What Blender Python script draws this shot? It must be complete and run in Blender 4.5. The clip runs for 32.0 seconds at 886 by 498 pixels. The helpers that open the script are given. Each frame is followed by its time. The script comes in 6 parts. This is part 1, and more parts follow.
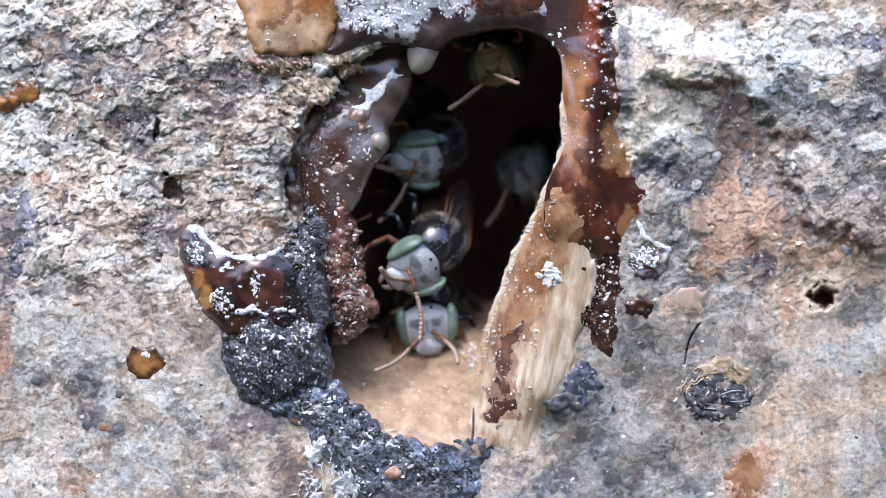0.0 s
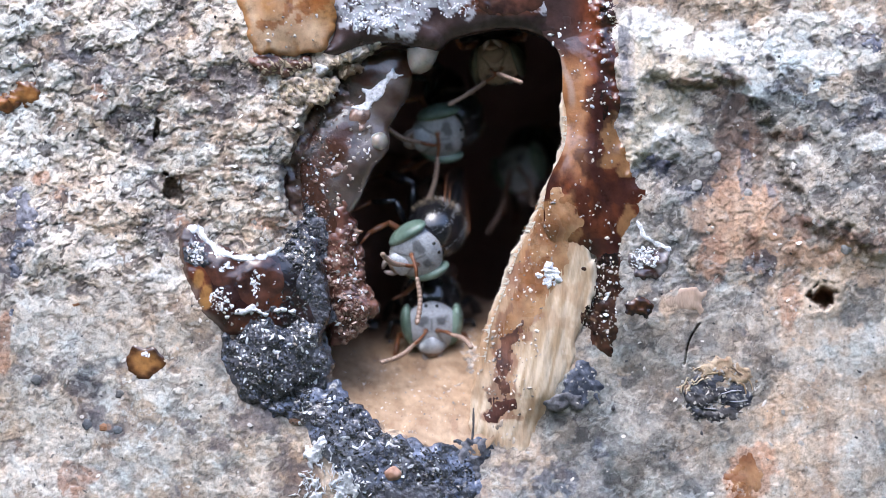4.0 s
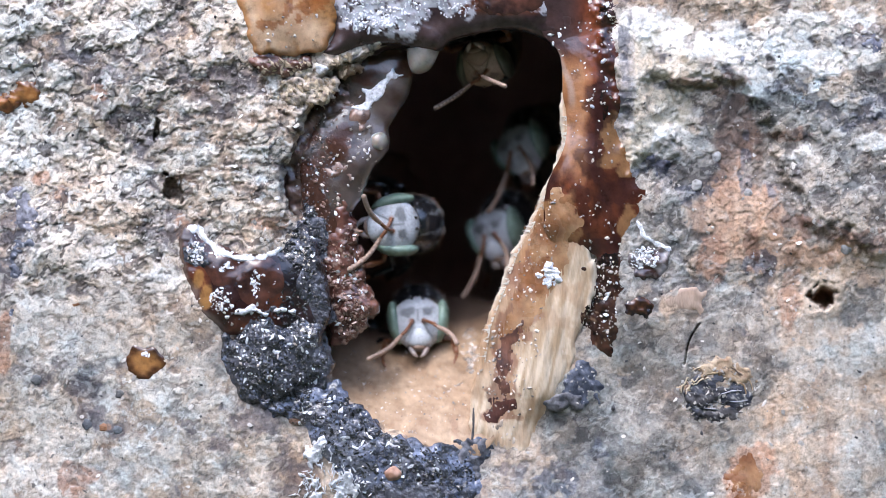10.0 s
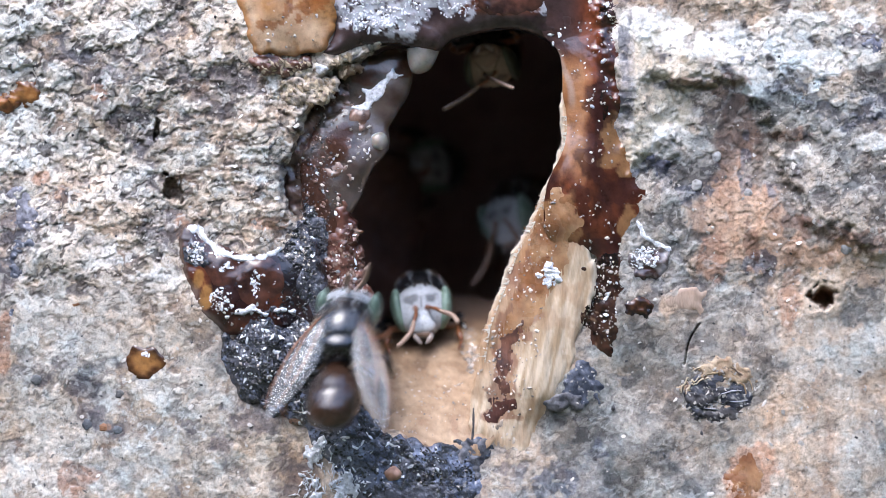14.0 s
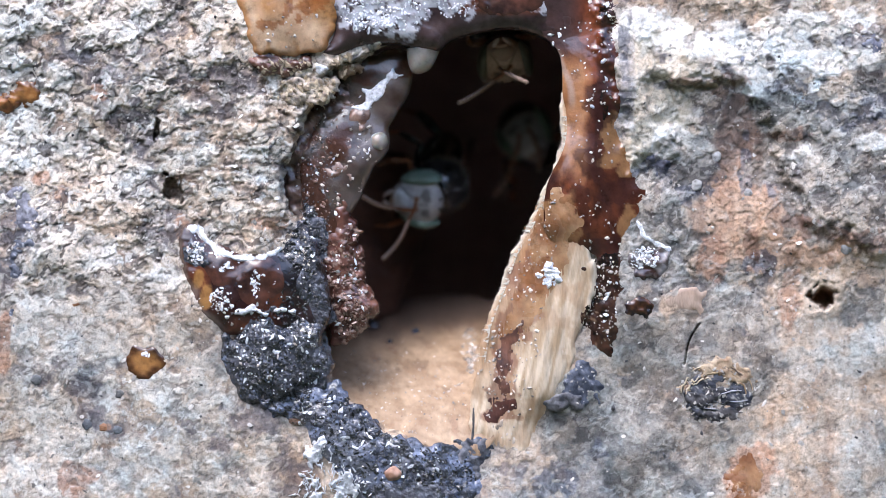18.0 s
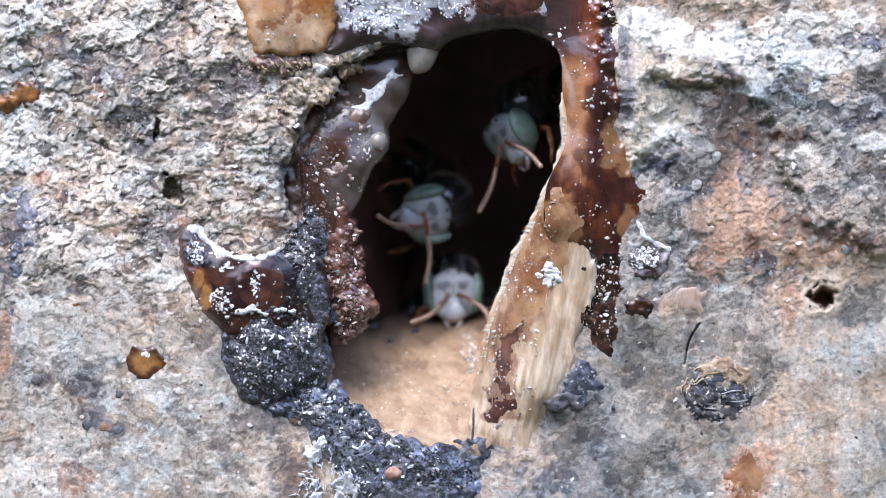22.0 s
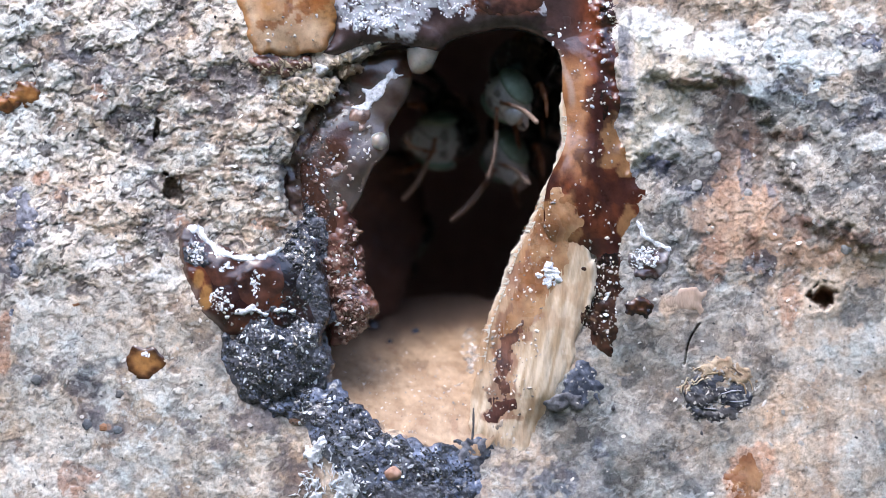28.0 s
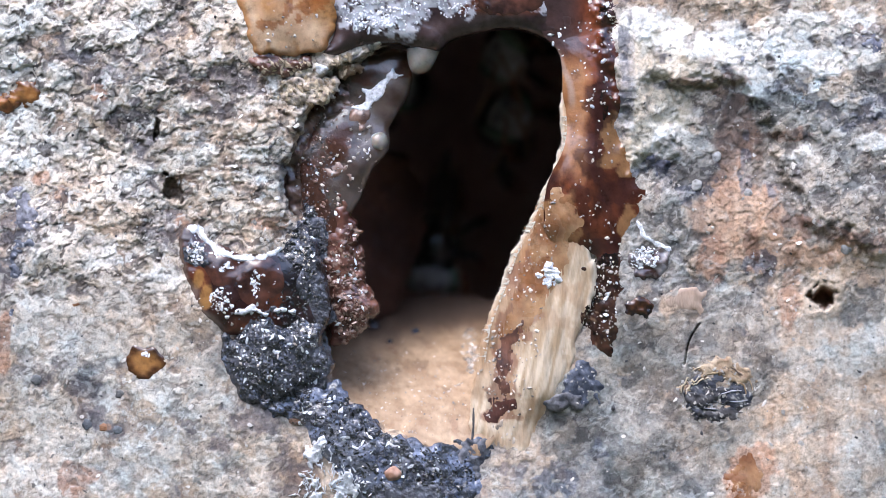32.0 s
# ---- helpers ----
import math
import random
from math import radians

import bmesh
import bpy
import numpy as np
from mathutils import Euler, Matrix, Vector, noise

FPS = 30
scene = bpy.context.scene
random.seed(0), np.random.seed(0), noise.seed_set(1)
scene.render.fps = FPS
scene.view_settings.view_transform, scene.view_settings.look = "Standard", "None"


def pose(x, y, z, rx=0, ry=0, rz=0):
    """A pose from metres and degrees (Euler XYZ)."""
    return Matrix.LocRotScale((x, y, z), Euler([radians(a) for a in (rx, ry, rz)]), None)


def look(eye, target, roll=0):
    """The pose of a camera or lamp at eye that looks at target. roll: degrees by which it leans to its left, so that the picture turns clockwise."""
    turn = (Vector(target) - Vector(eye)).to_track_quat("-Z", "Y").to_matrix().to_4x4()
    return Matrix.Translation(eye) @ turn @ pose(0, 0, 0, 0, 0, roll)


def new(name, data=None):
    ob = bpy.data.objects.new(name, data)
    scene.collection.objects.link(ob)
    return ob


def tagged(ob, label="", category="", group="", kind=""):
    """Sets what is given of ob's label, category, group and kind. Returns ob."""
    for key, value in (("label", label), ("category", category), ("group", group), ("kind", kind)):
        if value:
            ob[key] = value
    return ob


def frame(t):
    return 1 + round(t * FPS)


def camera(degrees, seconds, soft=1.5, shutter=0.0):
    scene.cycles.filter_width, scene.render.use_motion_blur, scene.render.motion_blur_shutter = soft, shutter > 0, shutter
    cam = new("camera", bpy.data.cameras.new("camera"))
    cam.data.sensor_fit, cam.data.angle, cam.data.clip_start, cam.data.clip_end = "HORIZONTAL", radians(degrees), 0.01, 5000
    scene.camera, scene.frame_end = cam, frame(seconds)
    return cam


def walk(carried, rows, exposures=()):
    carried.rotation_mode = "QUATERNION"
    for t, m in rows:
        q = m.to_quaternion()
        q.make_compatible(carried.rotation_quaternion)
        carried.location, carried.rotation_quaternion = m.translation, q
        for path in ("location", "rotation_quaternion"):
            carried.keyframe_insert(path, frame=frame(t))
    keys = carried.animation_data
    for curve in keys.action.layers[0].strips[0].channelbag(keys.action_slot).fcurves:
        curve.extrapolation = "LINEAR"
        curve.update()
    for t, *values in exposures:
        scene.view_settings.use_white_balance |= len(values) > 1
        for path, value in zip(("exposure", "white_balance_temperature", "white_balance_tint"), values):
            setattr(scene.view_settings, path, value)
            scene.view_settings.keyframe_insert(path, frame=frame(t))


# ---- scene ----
cam = camera(24.0, 32.0, soft=0.7, shutter=0.8)

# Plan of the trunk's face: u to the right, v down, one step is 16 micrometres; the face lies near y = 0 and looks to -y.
STEP = 0.000016
DIST = 784 * STEP / math.tan(radians(12.0))
MM = 0.001


def spot(u, v, h=0.0):
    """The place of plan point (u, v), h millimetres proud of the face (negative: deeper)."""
    k = (DIST - h * MM) / DIST
    return Vector(((u - 784) * STEP * k, -h * MM, (441 - v) * STEP * k))


EYE = look((0, -DIST, 0), (0, 0, 0))
walk(cam, [(0.0, EYE), (32.0, EYE)], exposures=[(0.0, 0.83, 5900, 12), (32.0, 0.83, 5900, 12)])
cam.data.dof.use_dof = True
cam.data.dof.focus_distance = DIST - 0.0002
cam.data.dof.aperture_fstop = 47

# ---- light: a bright, thinly clouded sky in front of the trunk, a soft veiled sun high up ----
world = bpy.data.worlds.new("sky")
scene.world = world
world.use_nodes = True
wn = world.node_tree.nodes
sky = wn.new("ShaderNodeTexSky")
sky.sky_type, sky.sun_disc = "NISHITA", False
sky.sun_elevation, sky.sun_rotation = radians(58), radians(206)
sky.air_density, sky.dust_density = 1.0, 2.0
wn["Background"].inputs["Strength"].default_value = 0.34
world.node_tree.links.new(sky.outputs["Color"], wn["Background"].inputs["Color"])
sun = new("sun", bpy.data.lights.new("sun", "SUN"))
sun.data.energy, sun.data.angle, sun.data.color = 1.3, radians(32), (1.0, 0.97, 0.93)
sun.matrix_world = look((-0.30, -0.62, 1.1), (0, 0, 0))


# ---- noise on the plan ----
def lattice(u, v, size, seed):
    rng = np.random.RandomState(seed)
    tab = rng.rand(256, 256)
    x, y = u / size, v / size
    i, j = np.floor(x).astype(int), np.floor(y).astype(int)
    f, g = x - i, y - j
    f, g = f * f * (3 - 2 * f), g * g * (3 - 2 * g)
    i0, i1, j0, j1 = i & 255, (i + 1) & 255, j & 255, (j + 1) & 255
    return (tab[i0, j0] * (1 - f) + tab[i1, j0] * f) * (1 - g) + (tab[i0, j1] * (1 - f) + tab[i1, j1] * f) * g


def fbm(u, v, size, octaves=4, seed=0):
    """Fractal noise, about -1 to 1."""
    total, amp, norm = 0, 1.0, 0.0
    for k in range(octaves):
        total = total + amp * (lattice(u + 37.1 * k, v - 19.7 * k, size / 2 ** k, seed + k) * 2 - 1)
        norm += amp
        amp *= 0.55
    return total / norm * 1.6


def cells(u, v, size, seed=0, wide=1.0):
    """Cell noise: distance to the nearest seed, gap to the next, and a random number a cell."""
    rng = np.random.RandomState(seed)
    tx, ty, tr = rng.rand(128, 128), rng.rand(128, 128), rng.rand(128, 128)
    x, y = u / (size * wide), v / size
    i, j = np.floor(x).astype(int), np.floor(y).astype(int)
    f1, f2, rid = np.full(u.shape, 9.0), np.full(u.shape, 9.0), np.zeros(u.shape)
    for a in (-1, 0, 1):
        for b in (-1, 0, 1):
            p, q = (i + a) & 127, (j + b) & 127
            d = np.hypot(i + a + tx[p, q] - x, j + b + ty[p, q] - y)
            near = d < f1
            f2 = np.where(near, f1, np.minimum(f2, d))
            rid = np.where(near, tr[p, q], rid)
            f1 = np.where(near, d, f1)
    return f1, f2 - f1, rid


def blend(x, stops):
    """Colour by value: stops of (value, colour), ascending."""
    at = [s[0] for s in stops]
    return np.stack([np.interp(x, at, [s[1][k] for s in stops]) for k in range(3)], -1)


def smooth(x, a, b):
    t = np.clip((x - a) / (b - a), 0, 1)
    return t * t * (3 - 2 * t)


def mix(a, b, t):
    t = np.asarray(t)[..., None]
    return np.asarray(a) * (1 - t) + np.asarray(b) * t


def rounded(pts, k=5):
    """A closed Catmull-Rom line through the points."""
    p = np.array(pts, float)
    a, b, c, d = np.roll(p, 1, 0), p, np.roll(p, -1, 0), np.roll(p, -2, 0)
    out = []
    for t in np.arange(k) / k:
        out.append(0.5 * (2 * b + (c - a) * t + (2 * a - 5 * b + 4 * c - d) * t ** 2 + (3 * b - a - 3 * c + d) * t ** 3))
    return np.stack(out, 1).reshape(-1, 2)


def inside(line, u, v):
    """Signed distance to a closed line, positive inside."""
    best, odd = np.full(u.shape, 1e9), np.zeros(u.shape, bool)
    for (x0, y0), (x1, y1) in zip(line, np.roll(line, -1, 0)):
        ex, ey = x1 - x0, y1 - y0
        t = np.clip(((u - x0) * ex + (v - y0) * ey) / (ex * ex + ey * ey + 1e-9), 0, 1)
        best = np.minimum(best, (u - x0 - t * ex) ** 2 + (v - y0 - t * ey) ** 2)
        if y0 != y1:
            odd ^= ((y0 > v) != (y1 > v)) & (u < x0 + (v - y0) / (y1 - y0) * ex)
    return np.where(odd, 1, -1) * np.sqrt(best)


def zones(u, v, rows, ragged=0.35, size=60, seed=5):
    """How far (u, v) lies in any of the ragged ellipses (u, v, half width, half height)."""
    n = fbm(u, v, size, 4, seed) * ragged
    got = np.zeros(u.shape)
    for a, b, p, q in rows:
        got = np.maximum(got, smooth(1 - np.hypot((u - a) / p, (v - b) / q) + n, -0.12, 0.12))
    return got


# ---- materials ----
def nodes_of(name):
    m = bpy.data.materials.new(name)
    m.use_nodes = True
    t = m.node_tree
    return m, t.nodes, t.links, t.nodes["Principled BSDF"]


def grain(ns, ls, size, detail=4.0, rough=0.6, stretch=None):
    """A noise node in object space with features of that size in millimetres."""
    co = ns.new("ShaderNodeTexCoord")
    n = ns.new("ShaderNodeTexNoise")
    n.inputs["Scale"].default_value = 1.0 / (size * MM)
    n.inputs["Detail"].default_value, n.inputs["Roughness"].default_value = detail, rough
    if stretch:
        mp = ns.new("ShaderNodeMapping")
        mp.inputs["Scale"].default_value = stretch
        ls.new(co.outputs["Object"], mp.inputs["Vector"])
        ls.new(mp.outputs["Vector"], n.inputs["Vector"])
    else:
        ls.new(co.outputs["Object"], n.inputs["Vector"])
    return n.outputs["Fac"]


def ramp(ns, ls, fac, stops):
    r = ns.new("ShaderNodeValToRGB")
    e = r.color_ramp.elements
    while len(e) < len(stops):
        e.new(0.5)
    for el, (p, c) in zip(e, stops):
        el.position, el.color = p, (*c, 1) if len(c) == 3 else c
    ls.new(fac, r.inputs["Fac"])
    return r.outputs["Color"]


def surface(name, tint=None, size=0.12, spread=0.3, rough=(0.75, 0.2), bump=0.02, bump_size=0.06, coat=0.0, sss=0.0,
            sss_scale=0.3, trans=0.0, stretch=None, island=0.0, spec=0.5, second=None):
    """A surface: colour from the mesh's own tint layer, or tint given here, varied by grain at two scales; its
    layer's alpha (wetness) leads roughness from dry to wet."""
    m, ns, ls, p = nodes_of(name)
    g1 = grain(ns, ls, size, 5.0, 0.65, stretch)
    g2 = grain(ns, ls, size * 7, 3.0, 0.55, stretch)
    if tint is None:
        at = ns.new("ShaderNodeAttribute")
        at.attribute_name = "tint"
        col, wet = at.outputs["Color"], at.outputs["Alpha"]
    else:
        if second is not None:
            col = ramp(ns, ls, g2, [(0.35, tint), (0.65, second)])
        else:
            rgb = ns.new("ShaderNodeRGB")
            rgb.outputs[0].default_value = (*tint, 1)
            col = rgb.outputs[0]
        wet = None
    var = ramp(ns, ls, g1, [(0.30, (1 - spread,) * 3), (0.46, (1 - spread * 0.15,) * 3), (0.56, (1 + spread * 0.1,) * 3), (0.72, (1 + spread * 0.6,) * 3)])
    mul = ns.new("ShaderNodeMix")
    mul.data_type, mul.blend_type, mul.clamp_result = "RGBA", "MULTIPLY", False
    mul.inputs[0].default_value = 1.0
    ls.new(col, mul.inputs[6])
    ls.new(var, mul.inputs[7])
    out = mul.outputs[2]
    if island:
        geo = ns.new("ShaderNodeNewGeometry")
        r = ramp(ns, ls, geo.outputs["Random Per Island"], [(0.0, (1 - island,) * 3), (1.0, (1 + island * 0.7,) * 3)])
        m2 = ns.new("ShaderNodeMix")
        m2.data_type, m2.blend_type, m2.clamp_result = "RGBA", "MULTIPLY", False
        m2.inputs[0].default_value = 1.0
        ls.new(out, m2.inputs[6])
        ls.new(r, m2.inputs[7])
        out = m2.outputs[2]
    ls.new(out, p.inputs["Base Color"])
    mr = ns.new("ShaderNodeMapRange")
    mr.inputs["To Min"].default_value, mr.inputs["To Max"].default_value = rough
    if wet is not None:
        ls.new(wet, mr.inputs["Value"])
    else:
        ls.new(g2, mr.inputs["Value"])
    ls.new(mr.outputs["Result"], p.inputs["Roughness"])
    p.inputs["Specular IOR Level"].default_value = spec
    p.inputs["Coat Weight"].default_value, p.inputs["Coat Roughness"].default_value = coat, 0.05
    p.inputs["Coat IOR"].default_value = 1.7 if coat > 0.8 else 1.5
    if sss:
        p.inputs["Subsurface Weight"].default_value = sss
        p.inputs["Subsurface Radius"].default_value = (1.0, 0.5, 0.25)
        p.inputs["Subsurface Scale"].default_value = sss_scale * MM
    p.inputs["Transmission Weight"].default_value = trans
    if bump:
        b = ns.new("ShaderNodeBump")
        b.inputs["Strength"].default_value = 1.0
        b.inputs["Distance"].default_value = bump * MM
        ls.new(grain(ns, ls, bump_size, 4.0, 0.6, stretch), b.inputs["Height"])
        ls.new(b.outputs["Normal"], p.inputs["Normal"])
    return m


BARK = surface("weathered bark", size=0.13, spread=0.54, rough=(0.75, 0.3), bump=0.020, bump_size=0.08, spec=0.3)
WOOD = surface("bare wood", size=0.14, spread=0.25, rough=(0.7, 0.3), bump=0.02, bump_size=0.06, stretch=(1, 1, 0.22))
RESIN = surface("plant resin", size=0.35, spread=0.5, rough=(0.5, 0.12), bump=0.012, bump_size=0.16, coat=0.3, spec=0.5, sss=0.2, sss_scale=0.3)
TAR = surface("black resin", size=0.12, spread=0.4, rough=(0.42, 0.10), bump=0.10, bump_size=0.10, coat=0.8, spec=0.7)
GUM = surface("pale gum", size=0.3, spread=0.3, rough=(0.35, 0.08), bump=0.014, bump_size=0.1, coat=0.3, sss=0.5, sss_scale=0.4, trans=0.25)
# White of frost and flakes, also of glints built as white pieces.
WAX_GLINT = surface("white wax and glint", (0.78, 0.78, 0.80), size=0.10, spread=0.55, rough=(0.5, 0.25), bump=0.03, bump_size=0.05, coat=0.2)
CHIP = surface("bark crumbs", (0.40, 0.375, 0.345), size=0.08, spread=0.3, rough=(0.9, 0.7), bump=0.0, island=0.55, second=(0.54, 0.49, 0.43))
SHARD = surface("torn inner bark", (0.36, 0.27, 0.17), size=0.08, spread=0.35, rough=(0.9, 0.7), bump=0.0, island=0.55, second=(0.56, 0.46, 0.33))
SOOT = surface("dark specks", (0.05, 0.047, 0.05), size=0.06, spread=0.4, rough=(0.6, 0.25), bump=0.0, island=0.5)
GRAIN = surface("pale grains", (0.54, 0.46, 0.39), size=0.05, spread=0.3, rough=(0.4, 0.12), bump=0.0, island=0.7, coat=0.4)
CRUMB = surface("pink resin crumbs", (0.15, 0.075, 0.055), size=0.05, spread=0.4, rough=(0.35, 0.1), bump=0.0, island=0.7, coat=0.5, second=(0.32, 0.21, 0.16))
HOLLOW = surface("rotten heartwood", (0.46, 0.37, 0.34), size=0.4, spread=0.5, rough=(0.9, 0.7), bump=0.05, bump_size=0.3, second=(0.54, 0.44, 0.40))
EARTH = surface("leaf litter", (0.10, 0.085, 0.05), size=30, spread=0.5, rough=(0.95, 0.8), bump=8, bump_size=20, second=(0.05, 0.075, 0.03))
SCREEN_GREEN = surface("dark green of the sky screen", (0.045, 0.075, 0.03), size=60, spread=0.6, rough=(0.8, 0.5), bump=30, bump_size=60, second=(0.07, 0.10, 0.04))
JAW = surface("pale jaw", (0.40, 0.33, 0.30), size=0.06, spread=0.3, rough=(0.5, 0.3), bump=0.004, bump_size=0.03)
FACE = surface("grey downy cuticle", (0.50, 0.52, 0.545), size=0.06, spread=0.4, rough=(0.6, 0.4), bump=0.012, bump_size=0.03, second=(0.66, 0.675, 0.69))
EYEM = surface("pale green compound eye", (0.10, 0.15, 0.115), size=0.16, spread=0.35, rough=(0.35, 0.2), bump=0.006, bump_size=0.03, second=(0.25, 0.34, 0.27))
# Eyes of the roof bee, the dim warm light on them painted in.
DIM_LIT_EYE = surface("compound eye, dull olive from painted dim light", (0.060, 0.062, 0.042), size=0.16, spread=0.35, rough=(0.4, 0.2), bump=0.006, bump_size=0.03, second=(0.13, 0.125, 0.085))
MASK = surface("grey downy face", size=0.06, spread=0.4, rough=(0.6, 0.35), bump=0.012, bump_size=0.03)
BLACKM = surface("black cuticle", (0.012, 0.012, 0.014), size=0.2, spread=0.3, rough=(0.3, 0.14), bump=0.012, bump_size=0.12, coat=0.7)
BROWNM = surface("amber brown cuticle", (0.20, 0.075, 0.03), size=0.2, spread=0.3, rough=(0.4, 0.25), bump=0.004, bump_size=0.05, coat=0.2)
TAWNY = surface("tawny feeler", (0.34, 0.23, 0.17), size=0.1, spread=0.25, rough=(0.5, 0.35), bump=0.003, bump_size=0.03)
HAIRM = surface("fine pale hair", (0.30, 0.23, 0.15), size=0.2, spread=0.2, rough=(0.6, 0.4), bump=0.0)
DOWNM = surface("silver down", (0.42, 0.42, 0.43), size=0.2, spread=0.2, rough=(0.5, 0.3), bump=0.0)
BELLY = surface("banded brown black abdomen", (0.02, 0.013, 0.010), size=0.2, spread=0.3, rough=(0.3, 0.15), bump=0.005, bump_size=0.06, coat=0.5, second=(0.06, 0.028, 0.015))
POLLEN_W = surface("white pollen", (0.74, 0.68, 0.60), size=0.08, spread=0.15, rough=(0.6, 0.35), bump=0.02, bump_size=0.06, sss=0.3, sss_scale=0.2)
POLLEN_Y = surface("yellow pollen", (0.78, 0.66, 0.30), size=0.08, spread=0.15, rough=(0.7, 0.5), bump=0.03, bump_size=0.06, sss=0.3, sss_scale=0.2)
WINGM = surface("smoky wing", (0.09, 0.085, 0.085), size=0.25, spread=0.5, rough=(0.35, 0.15), bump=0.02, bump_size=0.12, trans=0.3, second=(0.15, 0.168, 0.19), spec=0.6, coat=0.4)
WINGM.node_tree.nodes["Principled BSDF"].inputs["Alpha"].default_value = 0.26


# ---- mesh helpers ----
def mesh_of(name, verts, faces, material, tint=None, smooth_it=True):
    me = bpy.data.meshes.new(name)
    me.from_pydata(verts.tolist() if hasattr(verts, "tolist") else verts, [], faces.tolist() if hasattr(faces, "tolist") else faces)
    if tint is not None:
        at = me.attributes.new("tint", "FLOAT_COLOR", "POINT")
        at.data.foreach_set("color", np.asarray(tint, np.float32).ravel())
    if smooth_it:
        me.polygons.foreach_set("use_smooth", [True] * len(me.polygons))
    me.materials.append(material)
    me.update()
    return me


def part(name, bm, material, parent, label=""):
    me = bpy.data.meshes.new(name)
    bm.normal_update()
    bm.to_mesh(me)
    bm.free()
    me.polygons.foreach_set("use_smooth", [True] * len(me.polygons))
    me.materials.append(material)
    ob = new(name, me)
    ob.parent = parent
    return tagged(ob, label)


def at_depth(u, v, h):
    """Plan points and heights to places, all at once."""
    k = (DIST - h * MM) / DIST
    return np.stack([(u - 784) * STEP * k, -h * MM, (441 - v) * STEP * k], -1)


def net(line, step, pad=0, ragged=0.0, ragged_size=20, seed=0):
    """A square net over the inside of a closed line, its rim drawn onto the line: u, v, distance, quads."""
    lo, hi = line.min(0) - step * 2 - pad, line.max(0) + step * 2 + pad
    u, v = np.meshgrid(np.arange(lo[0], hi[0], step), np.arange(lo[1], hi[1], step), indexing="ij")
    sd = inside(line, u, v)
    if ragged:
        sd = sd + ragged * fbm(u, v, ragged_size, 3, seed)
    gu, gv = np.gradient(sd, step)
    g2 = np.maximum(gu * gu + gv * gv, 0.3)
    out = sd < 0
    n, m = u.shape
    idx = np.arange(n * m).reshape(n, m)
    q = np.stack([idx[:-1, :-1], idx[1:, :-1], idx[1:, 1:], idx[:-1, 1:]], -1).reshape(-1, 4)
    q = q[(sd.ravel()[q] > 0).any(1)]
    u = np.where(out, u - gu * sd / g2, u)
    v = np.where(out, v - gv * sd / g2, v)
    sd = np.where(out, 0, sd)
    used = np.unique(q)
    back = np.full(n * m, -1)
    back[used] = np.arange(len(used))
    return u.ravel()[used], v.ravel()[used], sd.ravel()[used], back[q]


def body(name, pts, material, base, front, behind, width, paint, lumps=(), step=4, ragged=0.0, ragged_size=20, seed=0, k=5, curve=0.5, along=(1.0, 1.0)):
    """A solid lens or slab over a closed outline: heights in mm above base(u, v); lumps: (height, size, octaves)."""
    line = rounded(pts, k)
    u, v, sd, q = net(line, step, 12 if ragged else 0, ragged, ragged_size, seed)
    t = np.clip(sd / width, 0, 1)
    prof = (1 - (1 - t) ** 2) ** curve
    b = base(u, v)
    h = b + front * prof
    for i, (amp, size, octs) in enumerate(lumps):
        h = h + amp * fbm(u * along[0], v * along[1], size, octs, seed + 11 * i + 3) * np.clip(sd / 8, 0, 1)
    low = b - behind * prof - 0.002
    n = len(u)
    verts = np.concatenate([at_depth(u, v, h), at_depth(u, v, low)])
    faces = np.concatenate([q, q[:, ::-1] + n])
    tint = paint(u, v, sd)
    return new(name, mesh_of(name, verts, faces, material, np.concatenate([tint, tint])))


def colour(rgb, wet):
    return np.concatenate([rgb, np.broadcast_to(np.asarray(wet, float), rgb.shape[:-1])[..., None]], -1)


def ball(bm, c, r, seg=16, rings=10, turn=None, shape=None):
    """An ellipsoid in millimetres, bent by shape(Vector on the unit ball) where given."""
    made = bmesh.ops.create_uvsphere(bm, u_segments=seg, v_segments=rings, radius=1.0)["verts"]
    for w in made:
        p = w.co.copy()
        if shape:
            p = shape(p)
        p = Vector((p.x * r[0], p.y * r[1], p.z * r[2]))
        if turn:
            p = turn @ p
        w.co = (p + Vector(c)) * MM
    return made


def tube(bm, pts, radii, seg=7):
    """A round limb along points in millimetres."""
    rings = []
    for i, p in enumerate(pts):
        p = Vector(p)
        way = (Vector(pts[min(i + 1, len(pts) - 1)]) - Vector(pts[max(i - 1, 0)])).normalized()
        side = way.orthogonal().normalized()
        if i and rings:
            side = (last - way * last.dot(way)).normalized()
        last = side
        up = way.cross(side)
        rings.append([bm.verts.new((p + (side * math.cos(a) + up * math.sin(a)) * radii[i]) * MM) for a in [2 * math.pi * k / seg for k in range(seg)]])
    for a, b in zip(rings, rings[1:]):
        for k in range(seg):
            bm.faces.new((a[k], a[(k + 1) % seg], b[(k + 1) % seg], b[k]))
    bm.faces.new(rings[0][::-1])
    bm.faces.new(rings[-1])


